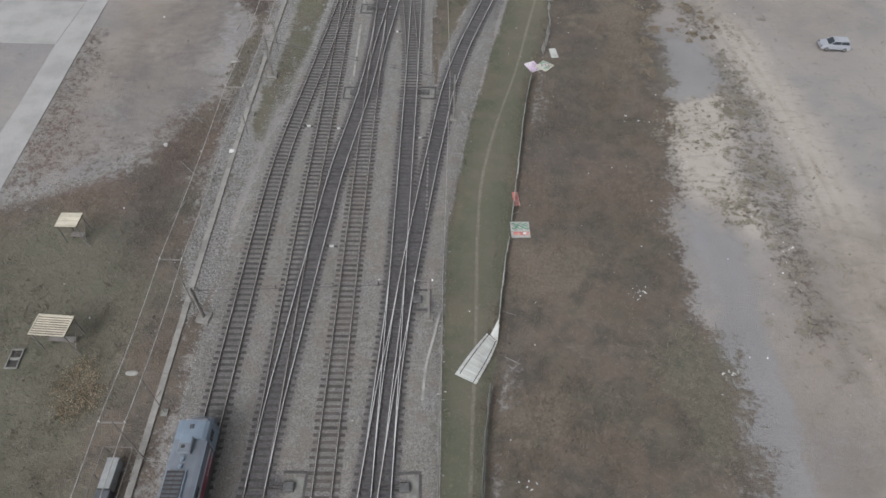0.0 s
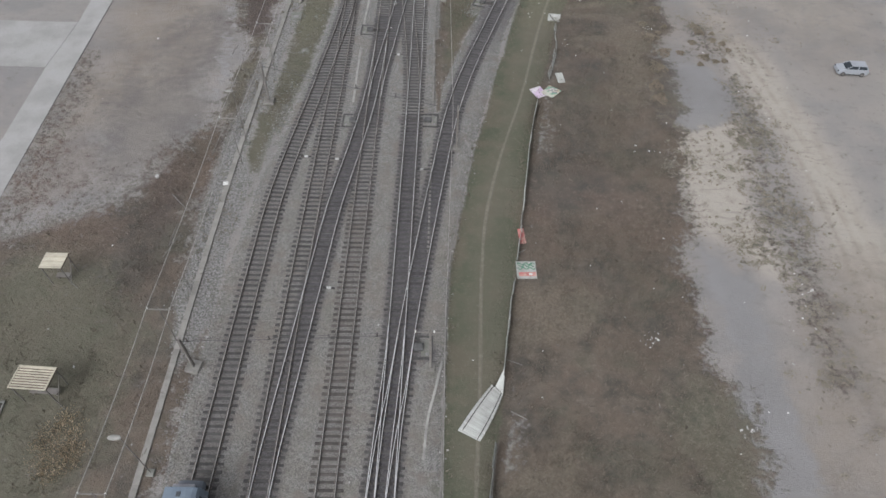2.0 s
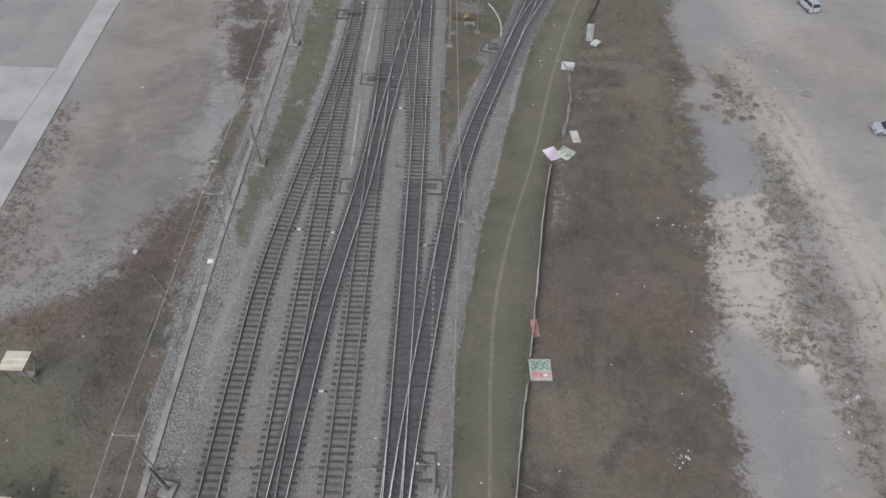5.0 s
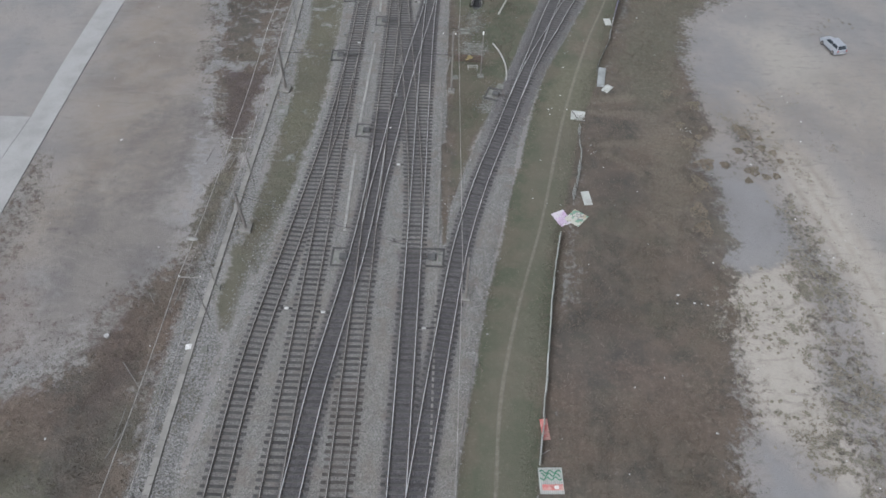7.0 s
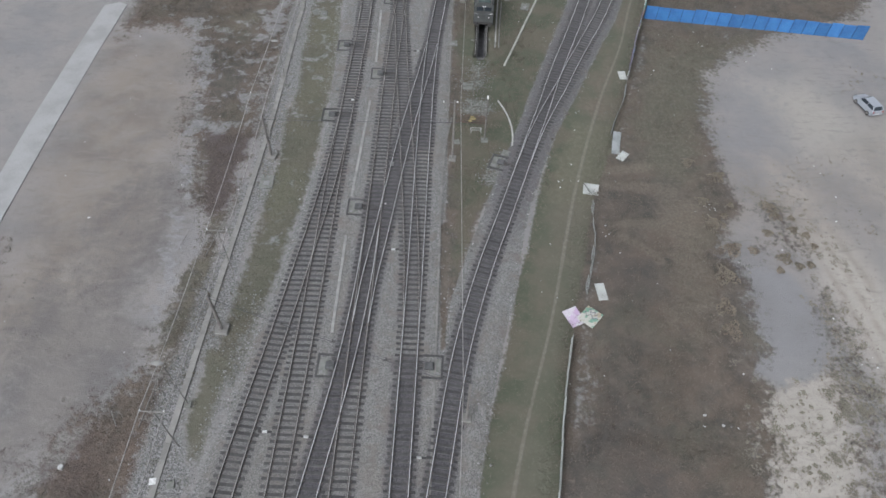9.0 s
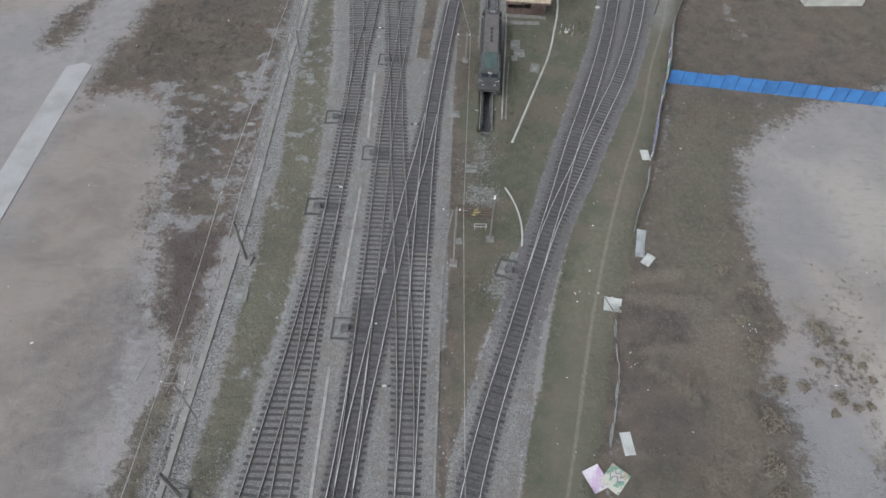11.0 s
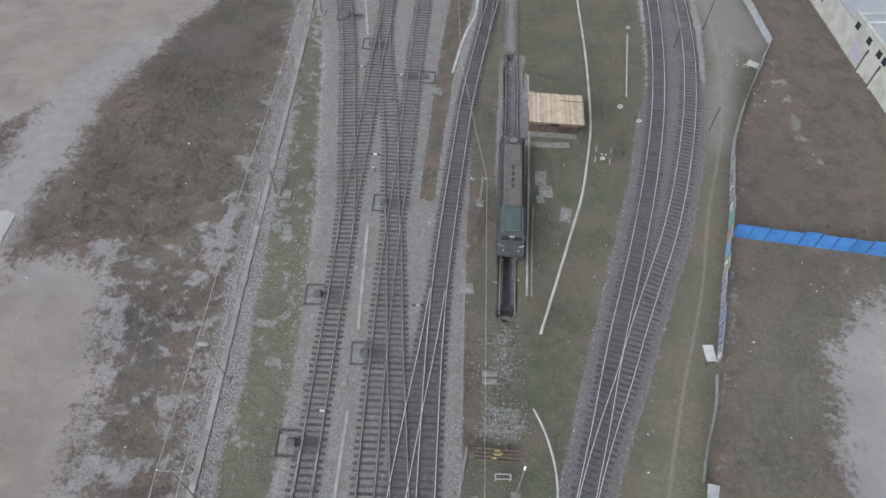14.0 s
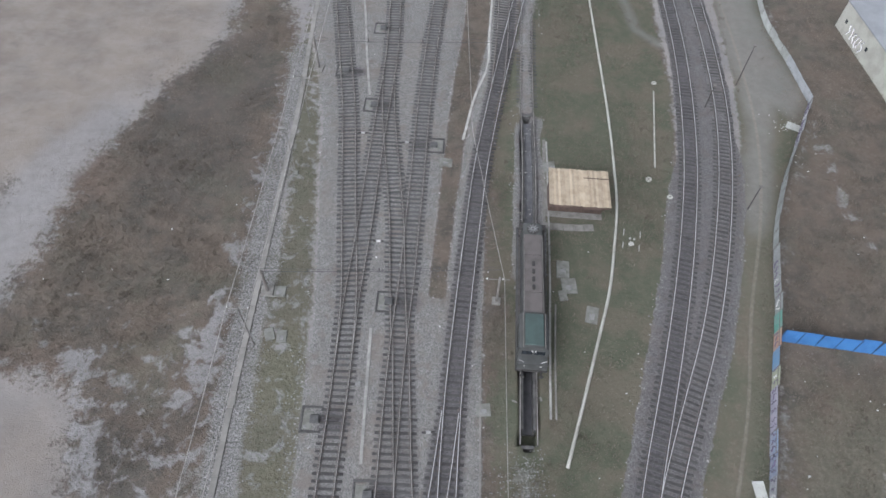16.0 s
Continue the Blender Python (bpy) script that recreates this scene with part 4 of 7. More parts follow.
def road_plate(name, pts, z, mat, label):
    """A flat slab of concrete with uneven sides."""
    bm = bmesh.new()
    vs = [bm.verts.new((x, y, z)) for x, y in pts]
    bm.faces.new(vs)
    r = bmesh.ops.extrude_face_region(bm, geom=bm.faces[:])
    bmesh.ops.translate(bm, vec=(0, 0, -0.2), verts=[v for v in r["geom"] if isinstance(v, bmesh.types.BMVert)])
    bmesh.ops.recalc_face_normals(bm, faces=bm.faces[:])
    return tagged(part(name, bm, mat), label, "road", kind="structure")


road_plate("road", [(-51.5, -5), (-46.2, -5), (-47.3, 48), (-48.5, 74), (-49.4, 97), (-49.8, 112), (-49.9, 124.3), (-51.2, 124.9), (-53.1, 124.0), (-53.0, 113), (-52.6, 97), (-52.0, 86.3), (-52.2, 75.6), (-51.5, 62)], 0.075, CONCRETE, "pale concrete service road with worn edges")
road_plate("road_2", [(-110, 75.8), (-52.25, 75.6), (-52.05, 86.2), (-110, 86.6)], 0.07, CONCRETE, "pale concrete side road joining the service road")

# ---------------------------------------------------------------- cable troughs and ducts
strip("cable_trough", [(-23.2, 2), (-23.5, 28), (-23.7, 40), (-23.85, 55), (-23.75, 72), (-23.55, 88), (-23.5, 100), (-23.9, 117), (-24.25, 137), (-24.6, 157), (-25.4, 172), (-26, 190)], 0.55, -0.05, 0.14, TROUGH_DUN, "long grey concrete cable trough beside the railway", "cable trough", "structure", gap=0.008)
for k, pts in enumerate(([(-11.75, 70), (-11.95, 81.8)], [(-12.05, 87.7), (-11.75, 104.6)], [(-11.85, 112.8), (-12.35, 125.3)], [(-16.1, 159.2), (-17.3, 167), (-18.2, 174), (-19.4, 182)])):
    strip("cable_duct", pts, 0.28, 0.1, 0.2, DULL_DUCT, "narrow pale concrete cable duct in the ballast", "cable duct", "structure", step=1.0, gap=0.01)
strip("cable_duct", [(-1.4, 25.2), (-1.2, 28), (-0.6, 31), (-0.1, 33.6)], 0.22, 0.1, 0.19, DULL_DUCT, "narrow worn concrete cable duct bending through the ballast", "cable duct", "structure", step=1.0, gap=0.01)
strip("cable_duct", [(-1.75, 46), (-1.85, 62), (-1.9, 70), (-2.0, 79), (-2.1, 87.5), (-2.0, 94), (-1.85, 97), (-1.2, 101.7)], 0.2, 0.05, 0.17, TROUGH, "grey concrete cable duct along the ballast edge", "cable duct", "structure", step=1.0, gap=0.01)
strip("cable_duct", [(-1.75, 105), (-1.8, 113.2), (-1.8, 122)], 0.16, 0.05, 0.14, TROUGH, "thin concrete edging along the ballast", "kerb", "structure", step=1.5, gap=0.01)
strip("cable_duct", [(-0.05, 5), (0.0, 17), (0.1, 33), (0.35, 44), (1.6, 53)], 0.1, 0.0, 0.17, TROUGH, "thin concrete edging along the ballast", "kerb", "structure", step=1.5, gap=0.01)
strip("cable_duct", [(-4.0, 152), (-2.6, 160), (-1.2, 165), (-0.9, 172), (-0.4, 182)], 0.3, 0.02, 0.12, PALE_TROUGH, "pale bent concrete cable duct on dark soil", "cable duct", "structure", step=1.0, gap=0.01)


# ---------------------------------------------------------------- overhead line masts, wires and lamps
def lattice_mast(x, y, h, turn, label, lean=0.0, foot=0.62):
    """A catenary mast: two channels with zigzag lacing on a concrete foot."""
    t = thing("catenary_mast", pose(x, y, 0.0, 0, lean, turn), label, "mast", "catenary masts")
    part("foundation", boxes((-foot, foot, -foot, foot, -0.1, 0.3), bevel=0.06), FOOT, t, "square concrete foundation block")
    for sx in (-1, 1):
        bm = bmesh.new()
        w0, w1 = 0.12, 0.08
        for a, b in ((0.3, h),):
            vs = []
            for z, w in ((a, w0), (b, w1)):
                for dx, dy in ((-0.035, -0.09), (0.035, -0.09), (0.035, 0.09), (-0.035, 0.09)):
                    vs.append(bm.verts.new((sx * w + dx, dy, z)))
            for i in range(4):
                bm.faces.new((vs[i], vs[(i + 1) % 4], vs[4 + (i + 1) % 4], vs[4 + i]))
            bm.faces.new(vs[3::-1]), bm.faces.new(vs[4:])
        part("channel", bm, MAST, t)
    n = int(h / 0.45)
    for dy in (-0.09, 0.09):
        part("lacing", tube([((0.13 if i % 2 else -0.13) * (1 - 0.4 * i / n), dy, 0.35 + (h - 0.5) * i / n) for i in range(n + 1)], 0.018, 4), MAST, t)
    return t


MASTS_W = [(-21.62, 32.5), (-22.07, 69.4), (-22.2, 93.2), (-23.0, 129.0), (-23.2, 163.5)]
for k, (x, y) in enumerate(MASTS_W):
    lattice_mast(x, y, (4.6, 5.6, 6.2, 3.7, 5.0)[k], 90 if k % 2 else 80, "dark lattice steel catenary mast on a concrete foot")
MASTS_E = [(-1.1, 32.9, 6.2), (1.05, 61.5, 6.2), (-1.0, 94.0, 8.6), (-0.3, 129.0, 4.3)]
for x, y, h in MASTS_E:
    lattice_mast(x, y, h, 85, "slim dark catenary mast at the ballast edge", foot=0.42)


def span_wire(a, b, drops):
    """A cross span between two masts with hanging fittings."""
    t = thing("span_wire", Matrix(), "thin dark cross-span wire with hanging insulators over the tracks", "wire", "cross spans")
    part("wire", cable([a, b], 0.032, 0.12, 14), DARK_WIRE, t)
    part("wire", cable([(a[0], a[1], a[2] + 0.5), (b[0], b[1], b[2] + 0.5)], 0.016, 0.25, 14), DARK_WIRE, t)
    for u in drops:
        p = Vector(a).lerp(Vector(b), u) - Vector((0, 0, 0.12))
        part("insulator", rods((p, p + Vector((0, 0, 0.5)), 0.05), (p, p + Vector((0.35, 0.3, -0.25)), 0.03), (p, p + Vector((-0.3, 0.15, -0.3)), 0.025)), DARK_STEEL, t)


span_wire((-21.6, 32.5, 4.3), (-1.1, 32.9, 5.6), (0.03, 0.36, 0.6, 0.79))
span_wire((-22.07, 69.4, 5.2), (1.05, 61.5, 5.6), (0.3, 0.5, 0.7))
span_wire((-22.2, 93.2, 5.6), (-0.2, 94.0, 5.6), (0.45, 0.62, 0.8))
span_wire((-23.0, 129.0, 3.5), (-0.3, 129.0, 5.6), (0.2, 0.4, 0.5, 0.75))
span_wire((-23.2, 163.5, 4.4), (-0.5, 163.0, 5.6), (0.3, 0.6))
t = thing("signal_post", pose(-0.5, 163.0, 0), "thin dark wire post beside the siding", "post", "thin posts")
part("shaft", rods(((0, 0, -0.1), (0, 0, 6.2), 0.07, 0.05)), MAST, t)
part("cap", rods(((0, 0, 6.2), (0, 0, 6.3), 0.09)), MAST, t)

t = thing("feeder_wire", Matrix(), "thin pale feeder wire strung between the eastern masts", "wire")
part("wire", cable([(0.15, 0, 5.8), (0.1, 32.9, 5.9), (0.5, 61.5, 5.9), (-0.35, 94, 8.35), (0.15, 129, 4.1), (-3.2, 147, 5.9), (-5.0, 190, 5.9)], 0.03, 0.25, 10), WIRE, t)

for x, y, h in MASTS_E[:1] + MASTS_E[2:]:
    t = thing("bracket_arm", pose(x, y, h - 0.35), "short steel bracket arm with insulators on the mast", "bracket")
    part("arm", rods(((-1.3, 0, 0), (1.0, 0, 0.05), 0.04)), MAST, t)
    for dx in (-1.2, 0.3):
        part("insulator", rods(((dx, 0, 0.02), (dx, 0, 0.22), 0.06)), WHITE, t, "white insulator")


def pole_line():
    ys = [-4, 19.3, 34.0, 58.0, 76, 96.2, 123, 153.5, 180]
    xs = [-23.0, -22.9, -22.9, -22.8, -22.5, -22.9, -23.0, -22.7, -22.6]
    for x, y in zip(xs, ys):
        t = thing("utility_pole", pose(x - 0.1, y, 0), "thin timber utility pole with a pale cross-arm", "pole", "utility poles")
        part("shaft", rods(((0, 0, -0.2), (0, 0, 6.9), 0.055, 0.04)), MAST, t)
        part("cross_arm", boxes((-1.0, 1.0, -0.04, 0.04, 6.62, 6.72)), MAST if y == 19.3 else TROUGH, t)
        for dx in (-0.92, 0.92):
            part("insulator", rods(((dx, 0, 6.74), (dx, 0, 6.9), 0.05)), WHITE, t)
    for dx in (-0.95, 0.95):
        ob = part("overhead_wire", cable([(x - 0.1 + dx, y, 6.85) for x, y in zip(xs, ys)], 0.042, 0.3, 10), WIRE)
        tagged(ob, "slack pale overhead wire along the timber poles", "wire", "pole line wires")


pole_line()


def street_lamp(x, y, h, reach, label):
    t = thing("street_lamp", pose(x - reach, y, 0), label, "street lamp", "yard lamps")
    part("pole", tube([(0, 0, -0.1), (0, 0, h - 0.5), (reach * 0.3, 0, h - 0.2), (reach * 0.9, 0, h)], 0.04, 8), MAST, t)
    bm = bmesh.new()
    bmesh.ops.create_uvsphere(bm, u_segments=16, v_segments=8, radius=1.0)
    bmesh.ops.transform(bm, matrix=Matrix.Translation((reach, 0, h - 0.02)) @ Matrix.Diagonal((0.5, 0.22, 0.1, 1)), verts=bm.verts[:])
    part("lamp_head", bm, DULL_DUCT, t, "pale oval lamp head")
    part("foot", boxes((-0.3, 0.3, -0.3, 0.3, -0.1, 0.2), bevel=0.03), SLAB, t)


for x, y, h in ((-22.9, 23.2, 6.7), (-23.5, 61.7, 7.4), (-23.3, 106.5, 6.8), (-23.4, 145, 7.0)):
    street_lamp(x, y, h, -0.35, "slim grey yard lamp with a pale flat head")
for x, y, l in ((31.3, 163.7, 6.0), (27.8, 142.5, 3.6), (26.3, 159.0, 3.5)):
    t = thing("signal_post", pose(x, y, 0), "thin dark leaning post beside the curved track", "post", "thin posts")
    part("shaft", rods(((0, 0, -0.1), (0.1, 0.2, l), 0.07, 0.05)), DARK_STEEL, t)
    part("cap", boxes((-0.05, 0.3, 0.05, 0.35, l - 0.1, l + 0.1)), MAST, t)


# ---------------------------------------------------------------- vehicles
LOCO_BLUE = plain("blue_grey_loco_paint", (0.145, 0.178, 0.212), (0.115, 0.14, 0.17), 0.7, 0.45)
LOCO_DARK = plain("dark_loco_roof", (0.07, 0.074, 0.082), (0.052, 0.055, 0.06), 1.0, 0.6)
LOCO_SLATE = plain("slate_loco_paint", (0.128, 0.138, 0.155), (0.1, 0.108, 0.122), 0.7, 0.5)
LOCO_RED = plain("red_loco_paint", (0.17, 0.045, 0.06), None, 1.0, 0.45)
LOCO_WHITE = plain("white_loco_paint", (0.36, 0.35, 0.37), None, 1.0, 0.45)
LOCO_GREEN = plain("faded_green_loco_paint", (0.052, 0.075, 0.067), (0.046, 0.062, 0.057), 0.9, 0.55)
LOCO_CAB = plain("dark_green_grey_loco_paint", (0.062, 0.063, 0.059), (0.05, 0.05, 0.047), 0.9, 0.55)
LOCO_TAUPE = plain("dusty_loco_roof", (0.098, 0.086, 0.08), (0.08, 0.071, 0.066), 0.8, 0.75)
PIT_COVER_BROWN = plain("rusty_walkway_plate", (0.08, 0.073, 0.068), (0.06, 0.055, 0.05), 1.5, 0.85)
MACHINE_GREY = plain("grey_fan_blade", (0.2, 0.2, 0.195), (0.15, 0.15, 0.147), 2.0, 0.6)
FRAME_BLACK = plain("sooty_frame_and_pit_shade", (0.035, 0.033, 0.032), (0.05, 0.045, 0.04), 2.0, 0.8)


def arch(bm, w, y0, y1, z0, zs, zt, n=8):
    """A body with upright sides and a rounded roof, along y."""
    prof = [(-w / 2, z0), (-w / 2, zs)]
    for i in range(1, n):
        a = math.pi * i / n
        prof.append((-w / 2 * math.cos(a), zs + (zt - zs) * math.sin(a) ** 0.7))
    prof += [(w / 2, zs), (w / 2, z0)]
    ra = [bm.verts.new((x, y0, z)) for x, z in prof]
    rb = [bm.verts.new((x, y1, z)) for x, z in prof]
    k = len(prof)
    for i in range(k):
        bm.faces.new((ra[i], rb[i], rb[(i + 1) % k], ra[(i + 1) % k]))
    bm.faces.new(ra[::-1]), bm.faces.new(rb)
    bmesh.ops.recalc_face_normals(bm, faces=bm.faces[:])
    return bm


def bogie(t, yc):
    b = part("bogie", boxes((-1.15, 1.15, yc - 1.9, yc + 1.9, 0.75, 1.0), (-1.2, -1.05, yc - 2.0, yc + 2.0, 0.55, 0.95), (1.05, 1.2, yc - 2.0, yc + 2.0, 0.55, 0.95)), FRAME_BLACK, t)
    for dy in (-1.3, 1.3):
        for sx in (-1, 1):
            part("wheel", rods(((sx * 0.68, yc + dy, 0.79), (sx * 0.82, yc + dy, 0.79), 0.5, 0.5, 20)), DARK_STEEL, b)
        part("axle", rods(((-0.7, yc + dy, 0.79), (0.7, yc + dy, 0.79), 0.08)), DARK_STEEL, b)


def couplers(t, y, d):
    for sx in (-0.87, 0.87):
        part("buffer", rods(((sx, y, 1.35), (sx, y + d * 0.5, 1.35), 0.09), ((sx, y + d * 0.5, 1.35), (sx, y + d * 0.6, 1.35), 0.23, 0.23, 14)), FRAME_BLACK, t)


def electric_loco():
    t = thing("locomotive", pose(-18.35, 4.0, 0, 0, 0, 0.35), "blue-grey locomotive with a pale roof and red flanks on the siding", "locomotive")
    part("underframe", boxes((-1.3, 1.3, -8.6, 17.2, 1.15, 1.5), bevel=0.05), FRAME_BLACK, t)
    part("body", arch(bmesh.new(), 2.5, -8.2, 15.5, 1.45, 3.35, 3.7), LOCO_SLATE, t, "slate blue-grey machine-room body")
    bm = arch(bmesh.new(), 2.52, 15.45, 17.3, 1.5, 3.4, 3.98)
    for v in bm.verts:
        if v.co.y > 16 and v.co.z > 2.4:
            v.co.y -= (v.co.z - 2.4) * 0.3
    cab = part("cab", bm, LOCO_BLUE, t, "pale blue-grey rounded driver's cab")
    part("windscreen", boxes((-1.05, -0.08, 17.05, 17.12, 2.6, 3.2), (0.08, 1.05, 17.05, 17.12, 2.6, 3.2)), GLASS, cab)
    part("roof_hatch", boxes((-0.16, 0.16, 16.15, 16.5, 3.93, 4.02), bevel=0.03), LOCO_DARK, cab)
    x = part("roof_box", boxes((-0.62, 0.38, 14.3, 15.5, 3.66, 4.05), bevel=0.06), LOCO_SLATE, t, "raised roof box with a round vent")
    part("roof_vent", rods(((-0.25, 14.75, 4.05), (-0.25, 14.75, 4.1), 0.14, 0.14, 14)), FRAME_BLACK, x)
    part("box_lid", boxes((-0.55, 0.3, 15.05, 15.48, 4.05, 4.1)), LOCO_BLUE, x)
    for y in (13.9, 13.35):
        part("roof_dome", rods(((-0.15, y, 3.6), (-0.15, y, 3.9), 0.18, 0.15, 14)), LOCO_BLUE, t, "pale round roof dome")
    part("nose", arch(bmesh.new(), 1.9, 17.15, 17.9, 1.5, 2.0, 2.3), LOCO_SLATE, t, "low nose over the coupling")
    part("nose_lamp_bar", boxes((-0.8, 0.8, 17.0, 17.25, 3.2, 3.4), bevel=0.04), LOCO_WHITE, t, "pale lamp bar")
    g = part("roof_grille", boxes((-1.0, 0.32, 10.4, 13.05, 3.6, 3.82), bevel=0.03), FRAME_BLACK, t, "dark louvred roof grille")
    for k in range(2):
        for i in range(8):
            x0 = -0.94 + k * 0.62
            part("louvre", boxes((x0, x0 + 0.56, 10.55 + i * 0.31, 10.7 + i * 0.31, 3.82, 3.85)), LOCO_DARK, g)
    part("grille_rail", boxes((0.34, 0.42, 10.4, 13.05, 3.6, 3.86)), LOCO_BLUE, g)
    part("roof_grille", boxes((-1.0, 0.32, 4.5, 8.6, 3.6, 3.82), bevel=0.03), FRAME_BLACK, t, "dark louvred roof grille")
    for sx in (-1, 1):
        part("red_band", boxes((sx * 1.262 - 0.012, sx * 1.262 + 0.012, -8, 14.9, 1.55, 2.35)), LOCO_RED, t, "dark red lower band")
        part("white_stripe", boxes((sx * 1.262 - 0.014, sx * 1.262 + 0.014, -8, 15.2, 2.4, 2.62)), LOCO_WHITE, t, "white stripe")
        part("white_stripe", boxes((sx * 1.262 - 0.014, sx * 1.262 + 0.014, 13.4, 15.2, 1.8, 1.95)), LOCO_WHITE, t, "white stripe")
        part("handrail", rods(((sx * 1.32, 15.4, 1.6), (sx * 1.32, 15.4, 3.1), 0.02)), LOCO_WHITE, t)
        part("handrail", rods(((sx * 1.32, 16.9, 1.6), (sx * 1.32, 16.7, 2.6), 0.02)), LOCO_WHITE, t)
        part("cab_window", boxes((sx * 1.268 - 0.01, sx * 1.268 + 0.01, 15.7, 16.5, 2.6, 3.2)), GLASS, cab)
        for i in range(4):
            part("side_window", boxes((sx * 1.255 - 0.01, sx * 1.255 + 0.01, 3.0 + i * 2.7, 4.1 + i * 2.7, 2.75, 3.2)), GLASS, t)
        part("roof_gutter", boxes((sx * 1.2 - 0.04, sx * 1.2 + 0.04, -8, 15.4, 3.42, 3.5)), LOCO_BLUE, t)
    bogie(t, -4.6), bogie(t, 12.9)
    couplers(t, 17.2, 1), couplers(t, -8.6, -1)


def diesel_loco():
    t = thing("locomotive", pose(2.95, 129.0, 0, 0, 0, -1.9), "dusty green diesel locomotive standing over the inspection pit", "locomotive")
    part("underframe", boxes((-1.45, 1.45, -8.0, 8.4, 1.1, 1.45), bevel=0.05), FRAME_BLACK, t)
    for sx in (-1, 1):
        part("walkway", boxes((sx * 1.25 - 0.2, sx * 1.25 + 0.2, -3.4, 7.0, 1.45, 1.5)), PIT_COVER_BROWN, t, "narrow side walkway")
    part("hood", arch(bmesh.new(), 2.05, -3.3, 5.85, 1.45, 3.2, 3.62), LOCO_CAB, t, "dark green engine hood sides")
    for k, (y0, y1) in enumerate(((-3.28, -1.05), (-1.0, 3.25), (3.3, 5.8))):
        part("roof_panel", boxes((-0.84, 0.84, y0, y1, 3.54, 3.68), bevel=0.04), LOCO_TAUPE, t, "dusty grey-brown roof panel")
    for sx in (-1, 1):
        part("roof_rail", boxes((sx * 0.9 - 0.03, sx * 0.9 + 0.03, -3.2, 5.8, 3.5, 3.62)), MAST, t, "pale thin roof rail")
    part("rear_hood", arch(bmesh.new(), 2.0, 5.9, 7.35, 1.45, 3.2, 3.52), LOCO_CAB, t, "dark radiator section")
    cab = part("cab", arch(bmesh.new(), 2.75, -7.0, -3.35, 1.45, 3.1, 3.9), LOCO_CAB, t, "faded dark green driver's cab")
    part("cab_roof_panel", boxes((-0.86, 0.86, -6.75, -3.55, 3.78, 3.98), bevel=0.06), LOCO_GREEN, cab, "faded green roof hatch")
    for sx in (-1, 1):
        part("gutter", boxes((sx * 0.98 - 0.035, sx * 0.98 + 0.035, -6.9, -3.4, 3.7, 3.84)), MAST, cab, "pale roof gutter")
        part("side_window", boxes((sx * 1.385 - 0.012, sx * 1.385 + 0.012, -6.3, -4.2, 2.3, 3.0)), GLASS, cab)
    part("short_nose", arch(bmesh.new(), 2.7, -7.95, -7.0, 1.45, 2.25, 2.6), LOCO_CAB, t)
    part("windscreen", boxes((-1.05, -0.1, -7.04, -6.98, 2.65, 3.2)), GLASS, cab)
    part("windscreen", boxes((0.1, 1.05, -7.04, -6.98, 2.65, 3.2)), GLASS, cab)
    for sx in (-1, 1):
        part("chevron", rods(((sx * 1.3, -7.6, 2.62), (sx * 0.25, -7.92, 2.42), 0.035)), LITTER, t, "pale chevron stripe")
        part("headlamp", rods(((sx * 0.14, -7.05, 3.35), (sx * 0.14, -7.15, 3.35), 0.08, 0.08, 10)), LITTER, cab)
        part("lamp", rods(((sx * 0.75, -7.9, 2.2), (sx * 0.75, -8.0, 2.2), 0.09, 0.09, 10)), LITTER, t)
        part("rear_mirror", boxes((sx * 1.15 - 0.22, sx * 1.15 + 0.22, 7.0, 7.6, 2.6, 3.1), bevel=0.05), FRAME_BLACK, t, "dark rear corner box")
        part("handrail", rods(((sx * 1.42, -3.4, 2.4), (sx * 1.42, 7.4, 2.4), 0.018), *[((sx * 1.42, y, 1.5), (sx * 1.42, y, 2.4), 0.016) for y in (-3.4, 0, 2.5, 5, 7.4)]), LOCO_DARK, t)
        part("fuel_tank", boxes((sx * 0.9 - 0.35, sx * 0.9 + 0.35, -1.6, 1.6, 0.5, 1.1), bevel=0.08), FRAME_BLACK, t)
    for y in (2.2, 1.3, 0.4, -0.5):
        part("exhaust", rods(((0, y - 0.12, 3.68), (0, y - 0.12, 3.8), 0.16, 0.14, 12), ((0, y + 0.12, 3.68), (0, y + 0.12, 3.8), 0.16, 0.14, 12)), FRAME_BLACK, t, "dark exhaust stack")
    f = part("radiator_fan", rods(((0, 6.6, 3.45), (0, 6.6, 3.58), 0.62, 0.58, 20)), FRAME_BLACK, t, "round radiator fan")
    for i in range(10):
        part("fan_blade", boxes((-0.045, 0.045, 0.12, 0.54, 0.0, 0.02)), MACHINE_GREY, f).matrix_basis = Matrix.Translation((0, 6.6, 3.59)) @ Matrix.Rotation(i * math.pi / 5, 4, "Z")
    part("end_platform", boxes((-1.2, 1.2, 7.35, 8.4, 1.45, 1.52)), LOCO_TAUPE, t)
    part("sign_plate", boxes((-0.36, 0.36, 8.1, 8.16, 1.52, 2.0)), WHITE, t, "white end plate")
    part("sign_band", boxes((-0.36, 0.36, 8.085, 8.1, 1.66, 1.84)), LOCO_RED, t, "red band on the end plate")
    bogie(t, -5.2), bogie(t, 5.2)
    couplers(t, 8.4, 1), couplers(t, -8.0, -1)


CAR_PAINT = plain("silver_car_paint", (0.29, 0.3, 0.32), (0.26, 0.27, 0.285), 1.0, 0.3, 0.2, bump=0.0)
TAIL = plain("red_lamp_glass", (0.3, 0.03, 0.03), None, 3.0, 0.3)


